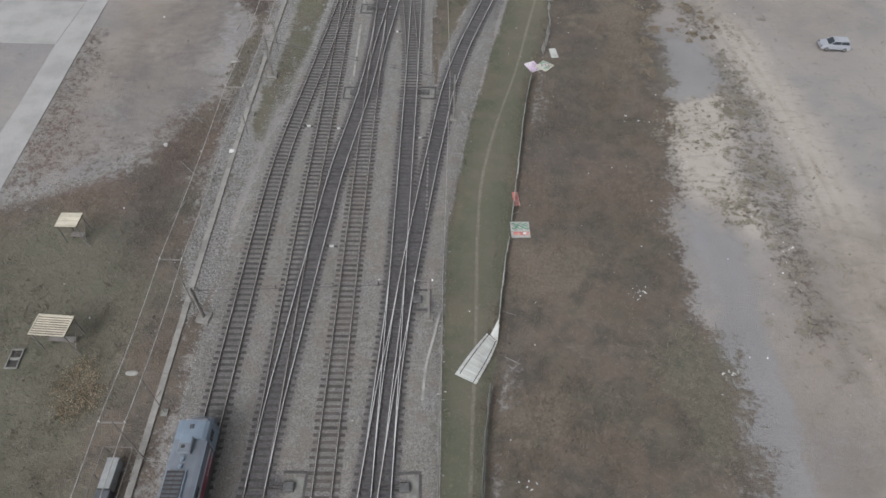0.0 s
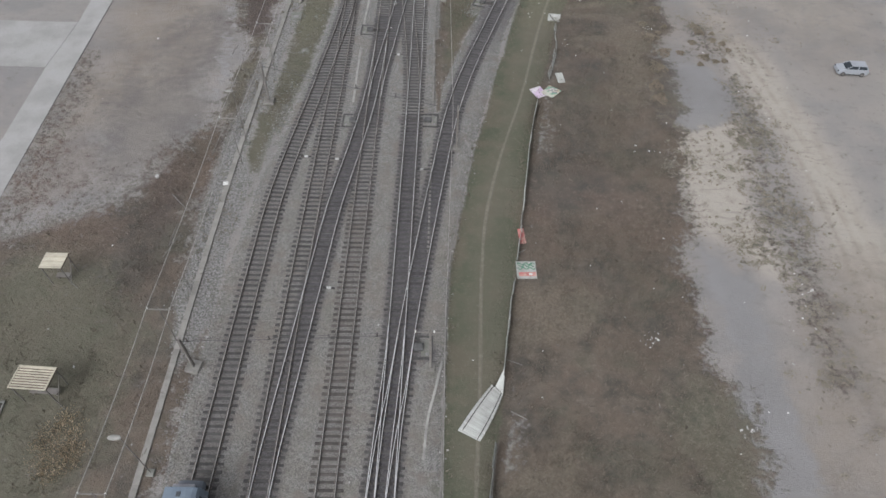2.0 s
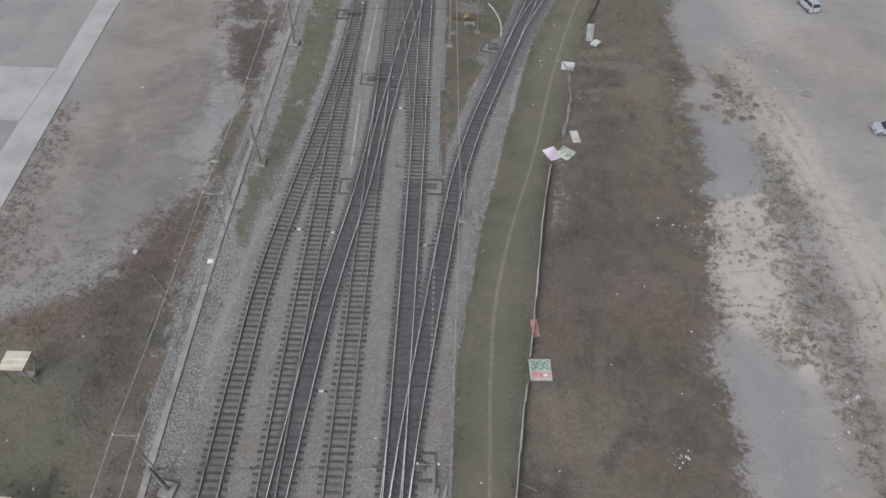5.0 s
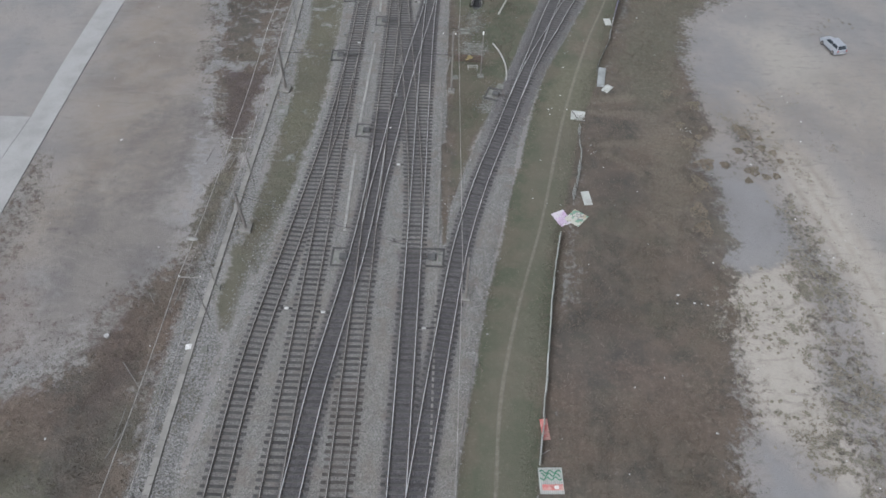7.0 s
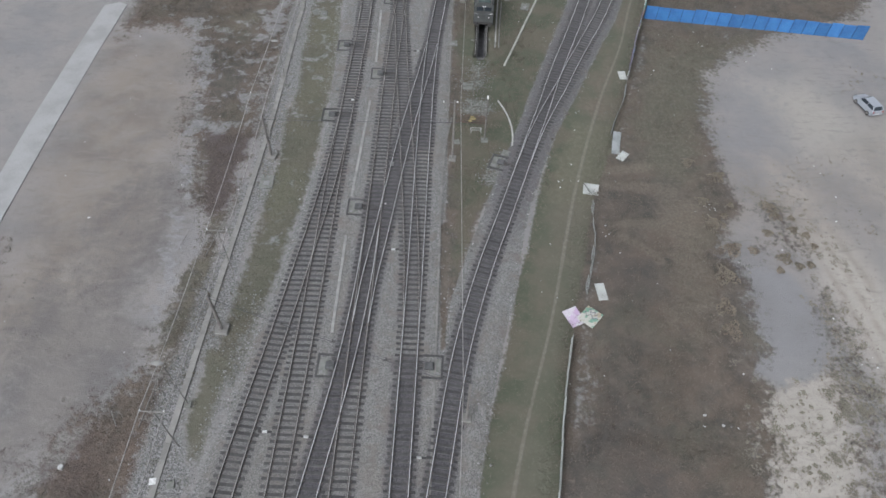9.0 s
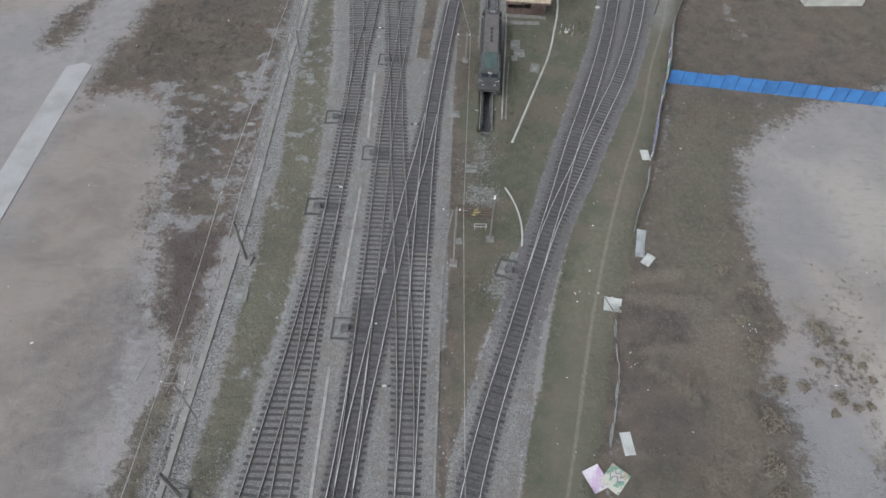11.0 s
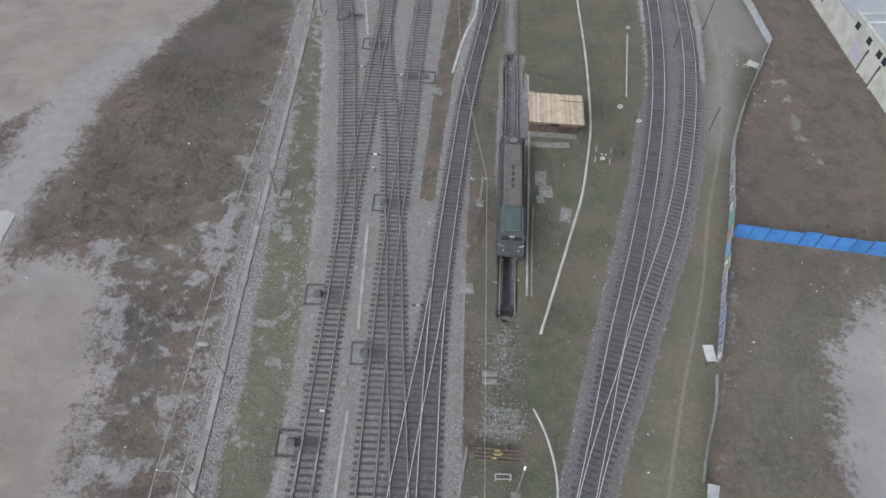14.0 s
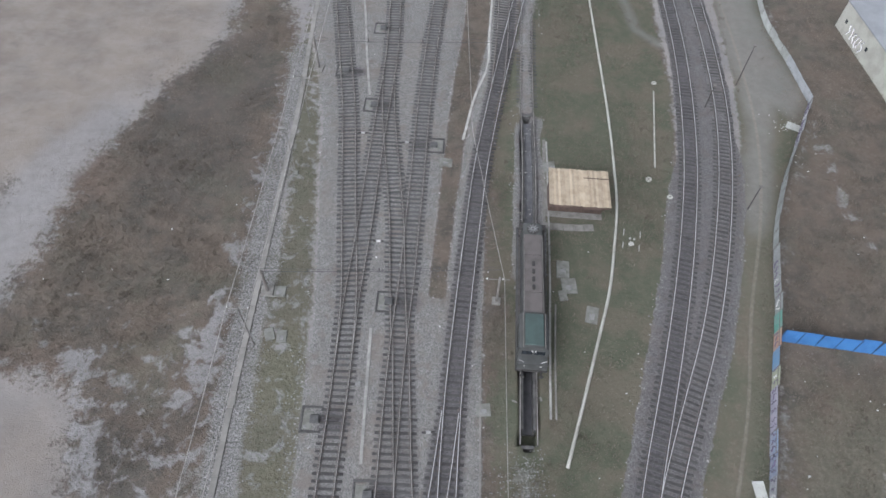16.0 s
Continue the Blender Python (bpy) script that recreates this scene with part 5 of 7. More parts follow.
def hatchback(m, label):
    """A small five-door car, nose towards -x."""
    t = thing("car", m, label, "car", "parked cars")
    prof = [(-1.95, 0.3), (-1.97, 0.55), (-1.88, 0.76), (-1.1, 0.95), (-0.95, 0.98), (1.75, 1.0), (1.93, 0.9), (1.95, 0.4), (1.85, 0.28)]
    bm = bmesh.new()
    rows = []
    for y, f in ((-0.82, 0.97), (-0.76, 1.0), (0.76, 1.0), (0.82, 0.97)):
        rows.append([bm.verts.new((x * f, y, 0.28 + (z - 0.28) * (1.0 if abs(y) < 0.8 else 0.9))) for x, z in prof])
    for a, b in zip(rows, rows[1:]):
        for i in range(len(prof)):
            bm.faces.new((a[i], a[(i + 1) % len(prof)], b[(i + 1) % len(prof)], b[i]))
    bm.faces.new(rows[0]), bm.faces.new(rows[-1][::-1])
    bmesh.ops.recalc_face_normals(bm, faces=bm.faces[:])
    part("body", bm, CAR_PAINT, t)

    def cabin(name, lo, hi, w0, w1, z0, z1, mat):
        b = bmesh.new()
        q = [b.verts.new(p) for p in ((lo[0], -w0, z0), (hi[0], -w0, z0), (hi[0], w0, z0), (lo[0], w0, z0), (lo[1], -w1, z1), (hi[1], -w1, z1), (hi[1], w1, z1), (lo[1], w1, z1))]
        for f in ((0, 1, 5, 4), (1, 2, 6, 5), (2, 3, 7, 6), (3, 0, 4, 7), (4, 5, 6, 7)):
            b.faces.new([q[i] for i in f])
        return part(name, b, mat, t)

    cabin("glasshouse", (-1.05, -0.38), (1.8, 1.48), 0.74, 0.6, 0.96, 1.38, GLASS)
    part("roof", boxes((-0.42, 1.52, -0.63, 0.63, 1.37, 1.45), bevel=0.03), CAR_PAINT, t)
    for y in (-0.69, 0.69):
        s = 1 if y > 0 else -1
        part("door_pillar", rods(((-1.05, y + s * 0.05, 0.97), (-0.4, y - s * 0.07, 1.39), 0.04), ((0.45, y + s * 0.05, 0.97), (0.5, y - s * 0.07, 1.39), 0.04), ((1.75, y + s * 0.04, 0.97), (1.45, y - s * 0.08, 1.39), 0.07)), CAR_PAINT, t)
        part("wing_mirror", boxes((-0.85, -0.7, s * 0.84 - 0.09, s * 0.84 + 0.09, 0.95, 1.08), bevel=0.02), CAR_PAINT, t)
        part("sill", boxes((-1.0, 1.0, s * 0.8 - 0.03, s * 0.8 + 0.03, 0.2, 0.34)), BLACK, t)
        part("headlight", boxes((-1.95, -1.75, s * 0.62 - 0.15, s * 0.62 + 0.15, 0.62, 0.76), bevel=0.02), GLASS, t)
        part("tail_light", boxes((1.82, 1.95, s * 0.66 - 0.1, s * 0.66 + 0.1, 0.7, 0.95), bevel=0.02), TAIL, t)
        for x in (-1.2, 1.2):
            w = part("wheel", rods(((x, s * 0.66, 0.3), (x, s * 0.84, 0.3), 0.3, 0.3, 18)), BLACK, t)
            part("rim", rods(((x, s * 0.83, 0.3), (x, s * 0.855, 0.3), 0.19, 0.19, 14)), MAST, w)
    part("number_plate", boxes((1.955, 1.965, -0.25, 0.25, 0.5, 0.61)), WHITE, t)


electric_loco()
diesel_loco()
hatchback(pose(52.7, 78.1, 0, 0, 0, -4), "silver five-door hatchback parked on the bare lot")
hatchback(pose(52.5, 106.7, 0, 0, 0, -76), "silver five-door hatchback parked askew near the blue fence")


# ---------------------------------------------------------------- huts, shelters and cabinets
PLANK = plain("new_roof_plank", (0.35, 0.285, 0.205), (0.275, 0.218, 0.153), 1.5, 0.8, fine=16, vary=0.2)
HUT_WALL = plain("brown_hut_wall", (0.11, 0.075, 0.06), (0.075, 0.055, 0.045), 1.5, 0.85, vary=0.15)
BRICK = plain("red_brick_rubble", (0.2, 0.11, 0.085), (0.15, 0.095, 0.08), 2.0, 0.9)


def timber_hut():
    t = thing("timber_hut", pose(8.5, 142.0, 0, 0, 0, -2), "low trackside hut with a bare new plank roof", "hut")
    part("base", boxes((-3.2, 2.9, -1.9, 2.6, -0.05, 0.1), bevel=0.03), FOOT, t, "cracked concrete base")
    part("wall", boxes((-3.0, 2.8, 2.1, 2.25, 0.1, 2.75), (-3.0, -2.85, -1.0, 2.1, 0.1, 2.75), (2.65, 2.8, -1.0, 2.1, 0.1, 2.75), (-3.0, 2.8, -1.1, -1.0, 0.1, 1.1)), HUT_WALL, t)
    for x in (-2.9, -0.4, 0.6, 2.7):
        part("post", boxes((x - 0.07, x + 0.07, -1.12, -0.98, 0.1, 2.85)), HUT_WALL, t)
    part("window_strip", boxes((-2.8, -0.5, -1.08, -1.02, 1.7, 2.3)), GLASS, t)
    part("door", boxes((0.7, 2.6, -1.1, -1.04, 0.1, 2.4)), HUT_WALL, t)
    part("fascia", boxes((-3.25, 3.25, -2.58, -2.5, 2.68, 2.86), (-3.2, -1.0, -2.62, -2.58, 2.55, 2.72), (0.5, 2.6, -2.62, -2.58, 2.5, 2.7)), HUT_WALL, t)
    for i in range(26):
        x = -3.25 + i * 0.25
        d = random.uniform(-0.06, 0.06)
        part("roof_plank", boxes((x, x + 0.238, -2.62 + d, 2.6 + d, 2.93, 2.975)), PLANK, t).location.z = random.uniform(0, 0.02)
    part("rafter", boxes(*[(-3.2, 3.2, y - 0.05, y + 0.05, 2.8, 2.925) for y in (-2.3, 0, 2.3)]), HUT_WALL, t)
    part("ridge_batten", boxes((0.5, 3.3, 1.35, 1.44, 3.0, 3.05), (1.0, 1.06, 1.1, 1.7, 3.0, 3.06)), HUT_WALL, t, "loose dark batten on the roof")
    part("chimney_stack", boxes((-1.2, 0.0, 2.65, 3.2, 0.0, 2.0), bevel=0.04), BRICK, t)


timber_hut()

ROOF_SLAT = plain("cream_roof_sheet", (0.43, 0.39, 0.305), (0.34, 0.31, 0.245), 1.0, 0.7, vary=0.15)


def shelter(x, y, w, d, h, turn, slats, label):
    t = thing("shelter", pose(x, y, 0, 0, 0, turn), label, "shelter", "pale roofed shelters")
    for sx in (-1, 1):
        for sy in (-1, 1):
            part("post", rods(((sx * (w / 2 - 0.15), sy * (d / 2 - 0.15), -0.1), (sx * (w / 2 - 0.15), sy * (d / 2 - 0.15), h), 0.05)), MAST, t)
    n = slats
    for i in range(n):
        y0 = -d / 2 + d * i / n
        part("roof_slat", boxes((-w / 2, w / 2, y0 + 0.012, y0 + d / n - (0.1 if n > 8 else 0.014), h, h + 0.05)), ROOF_SLAT, t)
    part("roof_board", boxes((-w / 2 + 0.05, w / 2 - 0.05, -d / 2 + 0.05, d / 2 - 0.05, h - 0.03, h - 0.005)), HUT_WALL, t)
    for x in (-w / 2 + 0.045, 0.0, w / 2 - 0.045):
        part("roof_beam", boxes((x - 0.045, x + 0.045, -d / 2, d / 2, h - 0.1, h - 0.002)), HUT_WALL, t)
    if n > 8:
        for sx in (-1, 1):
            part("roof_edge", boxes((sx * (w / 2 - 0.06) - 0.06, sx * (w / 2 - 0.06) + 0.06, -d / 2, d / 2, h + 0.052, h + 0.09)), ROOF_SLAT, t)
            part("roof_edge", boxes((-w / 2 + 0.12, w / 2 - 0.12, sx * (d / 2 - 0.06) - 0.05, sx * (d / 2 - 0.06) + 0.05, h + 0.052, h + 0.09)), ROOF_SLAT, t)
    part("bench", boxes((-w / 2 + 0.4, w / 2 - 0.4, -0.3, 0.25, 0.42, 0.48), (-w / 2 + 0.5, -w / 2 + 0.6, -0.2, 0.2, 0, 0.42), (w / 2 - 0.6, w / 2 - 0.5, -0.2, 0.2, 0, 0.42)), MAST, t)
    part("brace", rods(((w / 2 - 0.15, -d / 2 + 0.15, 0.2), (w / 2 + 0.6, -d / 2 - 0.3, 0.0), 0.04), ((w / 2 - 0.15, d / 2 - 0.15, 1.8), (w / 2 - 0.15, -d / 2 + 0.15, 0.1), 0.035)), MAST, t)


shelter(-33.35, 29.8, 3.15, 2.1, 2.6, -3, 9, "open shelter with a slatted cream roof in the weeds")
shelter(-36.5, 41.9, 2.1, 1.85, 2.6, 0, 6, "small open shelter with a pale flat roof in the weeds")

t = thing("concrete_pit", pose(-36.9, 27.9, 0, 0, 0, 3), "small open concrete pit beside the shelter", "pit")
part("rim", boxes((-0.55, 0.55, 0.85, 1.0, -0.05, 0.2), (-0.55, 0.55, -1.0, -0.85, -0.05, 0.2), (-0.55, -0.42, -0.85, 0.85, -0.05, 0.2), (0.42, 0.55, -0.85, 0.85, -0.05, 0.2), (-0.42, 0.42, -0.12, 0.12, -0.05, 0.18), bevel=0.015), SLAB, t)
# Near-black plate just under the rim paints in the shade of an open pit.
part("pit_shade_plate", boxes((-0.42, 0.42, -0.85, 0.85, -0.02, 0.06)), FRAME_BLACK, t)

CABINET = plain("weathered_cabinet_steel", (0.165, 0.17, 0.165), (0.22, 0.225, 0.22), 1.5, 0.6, fine=10)
t = thing("equipment_cabinet", pose(-24.9, 17.6, 0, 0, 0, 0), "grey trackside equipment cabinet in a dark fenced frame", "cabinet")
part("body", boxes((-0.42, 0.42, -0.95, 1.3, 0.1, 1.1), bevel=0.04), CABINET, t)
part("lid", boxes((-0.46, 0.46, -1.0, 1.35, 1.1, 1.16), bevel=0.02), CABINET, t)
part("rear_box", boxes((-0.55, 0.5, -2.9, -1.05, 0.1, 1.0), bevel=0.04), LOCO_DARK, t, "dark steel rear box")
part("frame_rail", rods(*[((x, y, 0), (x, y, 1.1), 0.03) for x in (-1.1, 1.2) for y in (-2.8, 0, 2.2)], *[((x, -2.8, 1.1), (x, 2.2, 1.1), 0.03) for x in (-1.1, 1.2)], ((-1.1, 2.2, 1.1), (1.2, 2.2, 1.1), 0.03)), MAST, t)


# ---------------------------------------------------------------- white building
WALL_WHITE = plain("cream_plaster", (0.37, 0.36, 0.312), (0.29, 0.28, 0.24), 0.5, 0.85, fine=8)
ROOF_GREY = plain("grey_sheet_roof", (0.24, 0.245, 0.25), (0.205, 0.208, 0.215), 0.3, 0.6, fine=6)
ROOF_PALE = plain("pale_sheet_roof", (0.42, 0.44, 0.47), (0.37, 0.385, 0.41), 0.3, 0.6, fine=6)
VIOLET = plain("violet_spray_paint", (0.24, 0.2, 0.33), (0.32, 0.28, 0.38), 2.0, 0.7)
SPRAY = plain("dark_spray_paint", (0.1, 0.09, 0.11), (0.16, 0.13, 0.2), 2.0, 0.7)


def white_building():
    t = thing("industrial_building", pose(51.45, 146.6, 0, 0, 0, 4.9), "cream plastered low industrial building with sprayed walls", "building")
    D, L, W, H, HN = 15.4, 31.6, 26.0, 5.0, 3.9
    part("wall", boxes((0, 0.35, 0, D, -0.2, H), (0.35, 3.7, 0, 0.35, -0.2, H), (3.35, 3.7, 0.35, 10, -0.2, H), (3.7, W, 9.65, 10, -0.2, H), (0.35, W, D - 0.35, D, -0.2, H), (W - 0.35, W, 10, D - 0.35, -0.2, H)), WALL_WHITE, t)
    part("parapet", boxes((-0.05, 0.38, -0.05, D + 0.05, H, H + 0.16), (0.38, 3.72, -0.05, 0.36, H, H + 0.16)), WALL_WHITE, t)
    part("front_roof", boxes((0.4, 3.3, 0.38, 3.4, H - 0.3, H - 0.06)), ROOF_PALE, t, "pale sheet roof over the front rooms")
    part("roof", boxes((0.4, 3.3, 3.42, 10.1, H - 0.3, H - 0.02), (0.4, W - 0.36, 10.1, D - 0.36, H - 0.3, H - 0.02)), ROOF_GREY, t, "flat grey sheet roof")
    part("roof_seam", boxes((0.4, 20, 13.0, 13.22, H - 0.02, H + 0.06)), ROOF_PALE, t, "pale flashing strip across the roof")
    n = part("north_wing", boxes((0.06, 0.4, D + 0.01, L, -0.2, HN), (0.4, W, L - 0.35, L, -0.2, HN), (W - 0.35, W, D + 0.01, L - 0.35, -0.2, HN)), WALL_WHITE, t, "lower cream plastered wing")
    part("roof", boxes((0.0, W, D + 0.02, L + 0.05, HN, HN + 0.12)), ROOF_GREY, n, "flat grey sheet roof of the wing")
    part("roof_vent", rods(((2.5, 23, HN + 0.1), (4.6, 24.2, HN + 0.35), 0.09)), ROOF_PALE, n)
    part("annex", boxes((3.72, 9.2, 0.05, 0.35, -0.2, 1.55), (8.9, 9.2, 0.35, 9.6, -0.2, 1.55)), WALL_WHITE, t, "low front annex wall")
    part("annex_roof", boxes((3.72, 9.3, 0.36, 9.63, 1.4, 1.56)), ROOF_GREY, t, "low grey annex roof")
    for y in (2.6, 5.6, 7.1, 10.0, 13.4):
        w = part("window", boxes((-0.02, 0.1, y, y + 1.0, 3.5, 4.45)), GLASS, t)
        part("window_frame", boxes((-0.04, 0.02, y - 0.07, y + 1.07, 4.45, 4.53), (-0.04, 0.02, y - 0.07, y + 1.07, 3.42, 3.5)), WALL_WHITE, w)
    for y in (5.5, 8.9):
        part("buttress", boxes((-0.22, 0.0, y, y + 0.45, -0.1, 2.6), bevel=0.03), WALL_WHITE, t)
        part("downpipe", rods(((-0.1, y + 0.65, 0), (-0.1, y + 0.65, 3.2), 0.13)), DARK_STEEL, t, "dark rusted downpipe")
    w = part("window", boxes((0.5, 1.5, -0.03, 0.1, 1.9, 2.8)), GLASS, t)
    part("window_frame", boxes((0.42, 1.58, -0.05, 0.0, 2.8, 2.88), (0.42, 1.58, -0.05, 0.0, 1.82, 1.9)), WALL_WHITE, w)
    # Vent holes are solid plates; the shade inside them is in the dark colour.
    for y in (23.3, 29.6):
        part("wall_vent", boxes((0.02, 0.1, y, y + 0.45, 1.6, 2.1)), GLASS, n, "small dark plate for a shaded vent hole")
    # a round violet tag and a white one with dark outlines
    rng = random.Random(4)
    for k in range(9):
        cy, cz, r = 11.6 + rng.uniform(-0.8, 0.8), 1.5 + rng.uniform(-0.6, 0.6), rng.uniform(0.3, 0.6)
        part("spray_stroke", tube([(-0.02, cy + r * math.cos(a * 0.7 + k), cz + 1.2 * r * math.sin(a * 0.7 + k)) for a in range(8)], 0.05, 4), VIOLET, t, "violet sprayed loop")
    for k in range(6):
        y = 24.3 + k * 0.72
        pts = [(0.04, y + rng.uniform(-0.05, 0.6), 0.6 + 1.5 * j / 4 + rng.uniform(-0.15, 0.15)) for j in range(5)]
        part("spray_stroke", tube([(0.02, q[1] + 0.07, q[2]) for q in pts], 0.13, 4), SPRAY, n, "dark sprayed outline")
        part("spray_stroke", tube([(-0.05, q[1], q[2]) for q in pts], 0.09, 4), WHITE, n, "white sprayed stroke")


white_building()


# ---------------------------------------------------------------- fences and blown-down panels
CORR = plain("pale_corrugated_sheet", (0.41, 0.41, 0.38), (0.33, 0.325, 0.3), 0.9, 0.55, 0.1, vary=0.12)
CORR_GREY = plain("grey_corrugated_sheet", (0.34, 0.345, 0.325), (0.26, 0.262, 0.245), 0.8, 0.6, 0.1, vary=0.2)


FENCE_DULL = plain("dull_fence_sheet", (0.23, 0.236, 0.23), (0.165, 0.17, 0.165), 1.2, 0.7, vary=0.2)


def corrugated(w, h, ribs, depth=0.03, x0=0.0, nz=1):
    """A ribbed sheet standing along x, its foot at z = 0."""
    bm = bmesh.new()
    cols = []
    for i in range(ribs * 4 + 1):
        x = x0 + w * i / (ribs * 4)
        y = depth * (0, 1, 1, 0)[i % 4]
        cols.append([bm.verts.new((x, y, h * j / nz)) for j in range(nz + 1)])
    for a, b in zip(cols, cols[1:]):
        for j in range(nz):
            bm.faces.new((a[j], b[j], b[j + 1], a[j + 1]))
    r = bmesh.ops.extrude_face_region(bm, geom=bm.faces[:])
    bmesh.ops.translate(bm, vec=(0, -0.008, 0), verts=[v for v in r["geom"] if isinstance(v, bmesh.types.BMVert)])
    bmesh.ops.recalc_face_normals(bm, faces=bm.faces[:])
    return bm


def spray_material(name, base, tones, scale):
    """Faded sprayed paint: soft overlapping fields of colour with drips and scuffs."""
    m = Nodes(name)
    col = m.mix(m.ramp(m.noise(scale, 2, 0.4), 0.42, 0.5), base, tones[0])
    col = m.mix(m.ramp(m.noise(scale * 1.4, 2, 0.4, m.n.new("ShaderNodeTexCoord").outputs["Object"]), 0.5, 0.56), col, tones[1])
    col = m.mix(m.ramp(m.noise(scale * 2.2, 3, 0.5), 0.55, 0.62), col, tones[2])
    col = m.mix(m.ramp(m.noise(12), 0.5, 0.8, 0, 0.3), col, (0.25, 0.24, 0.22))
    return m.done(col, 0.6)


SPRAY_PINK = spray_material("lilac_sprayed_sheet", (0.42, 0.33, 0.42), ((0.46, 0.42, 0.44), (0.4, 0.29, 0.4), (0.47, 0.46, 0.45)), 0.55)
SPRAY_CREAM = spray_material("cream_and_green_sprayed_sheet", (0.42, 0.41, 0.36), ((0.44, 0.42, 0.36), (0.16, 0.28, 0.2), (0.36, 0.3, 0.22)), 0.8)
WALL_TONES = [(112.6, plain("silver_sprayed_sheet", (0.32, 0.32, 0.32), (0.22, 0.225, 0.24), 1.6, 0.6)), (115.4, plain("silver_blue_sprayed_sheet", (0.3, 0.31, 0.33), (0.15, 0.18, 0.26), 1.1, 0.6)),
              (117.2, plain("blue_sprayed_sheet", (0.2, 0.25, 0.34), (0.3, 0.31, 0.34), 1.4, 0.6)), (119.8, plain("lilac_grey_sprayed_sheet", (0.33, 0.31, 0.36), (0.26, 0.25, 0.29), 1.2, 0.6)),
              (122.9, plain("yellow_green_sprayed_sheet", (0.33, 0.34, 0.24), (0.27, 0.28, 0.21), 1.3, 0.6)), (124.4, plain("faded_blue_sprayed_sheet", (0.13, 0.24, 0.38), (0.2, 0.27, 0.34), 1.2, 0.6)),
              (126.8, plain("orange_sprayed_sheet", (0.36, 0.19, 0.13), (0.34, 0.27, 0.22), 1.6, 0.6)), (128.9, plain("teal_sprayed_sheet", (0.1, 0.25, 0.2), (0.18, 0.27, 0.24), 1.4, 0.6)),
              (152.0, plain("pale_grey_fence_sheet", (0.25, 0.257, 0.25), (0.195, 0.2, 0.19), 0.8, 0.65)), (160.0, plain("silver_white_sprayed_sheet", (0.33, 0.33, 0.335), (0.22, 0.225, 0.235), 1.4, 0.6)),
              (170.0, plain("mottled_grey_fence_sheet", (0.27, 0.275, 0.28), (0.21, 0.215, 0.22), 1.0, 0.65)), (200.0, CORR_GREY)]
# stretches of the wall that carry dark lettering
LETTERED = ((110, 123), (125.2, 126.6), (129.2, 134.4), (152.5, 161))


GREEN_SPRAY = plain("dark_green_spray", (0.07, 0.2, 0.12), (0.05, 0.14, 0.09), 3.0, 0.7)
RED_SHEET = plain("red_sprayed_sheet", (0.42, 0.12, 0.11), (0.45, 0.3, 0.26), 2.2, 0.6, fine=12)


def fence_run(pts, h, mats, lean, label, gaps=()):
    """Standing sheet panels on posts along a line."""
    q, a = smooth_line(pts, 2.1)
    for k in range(len(q) - 1):
        if k in gaps:
            continue
        x, y = q[k]
        turn = math.degrees(math.atan2(q[k + 1][1] - y, q[k + 1][0] - x))
        w = math.hypot(q[k + 1][0] - x, q[k + 1][1] - y)
        t = thing("fence_panel", pose(x, y, 0, 0, 0, turn + random.uniform(-1.5, 1.5)), label, "fence", "lot boundary fence")
        mat = mats[min(len(mats) - 1, int(len(mats) * k / (len(q) - 1)))] if mats else next(m for top, m in WALL_TONES if y + 1.0 <= top)
        s = part("sheet", corrugated(w - 0.03, h * random.uniform(0.95, 1.05), 10), mat, t)
        s.matrix_basis = pose(0, 0, 0, lean + random.uniform(-4, 4))
        part("post", rods(((0, -0.07, -0.2), (0, -0.07, h * 0.98), 0.04)), MAST, t)
        part("rail", boxes((0, w, -0.075, -0.035, h * 0.7, h * 0.76)), MAST, t)
        if not mats and any(lo <= y + 1 <= hi for lo, hi in LETTERED):
            for i in range(3):
                x0 = 0.2 + i * 0.66
                pts = [(x0 + random.uniform(0, 0.5), 0.06, 0.25 * h + 0.55 * h * j / 4 + random.uniform(-0.1, 0.1)) for j in range(5)]
                part("spray_stroke", tube(pts, random.uniform(0.035, 0.06), 4), SPRAY if random.random() < 0.75 else WHITE, t, "sprayed lettering stroke")


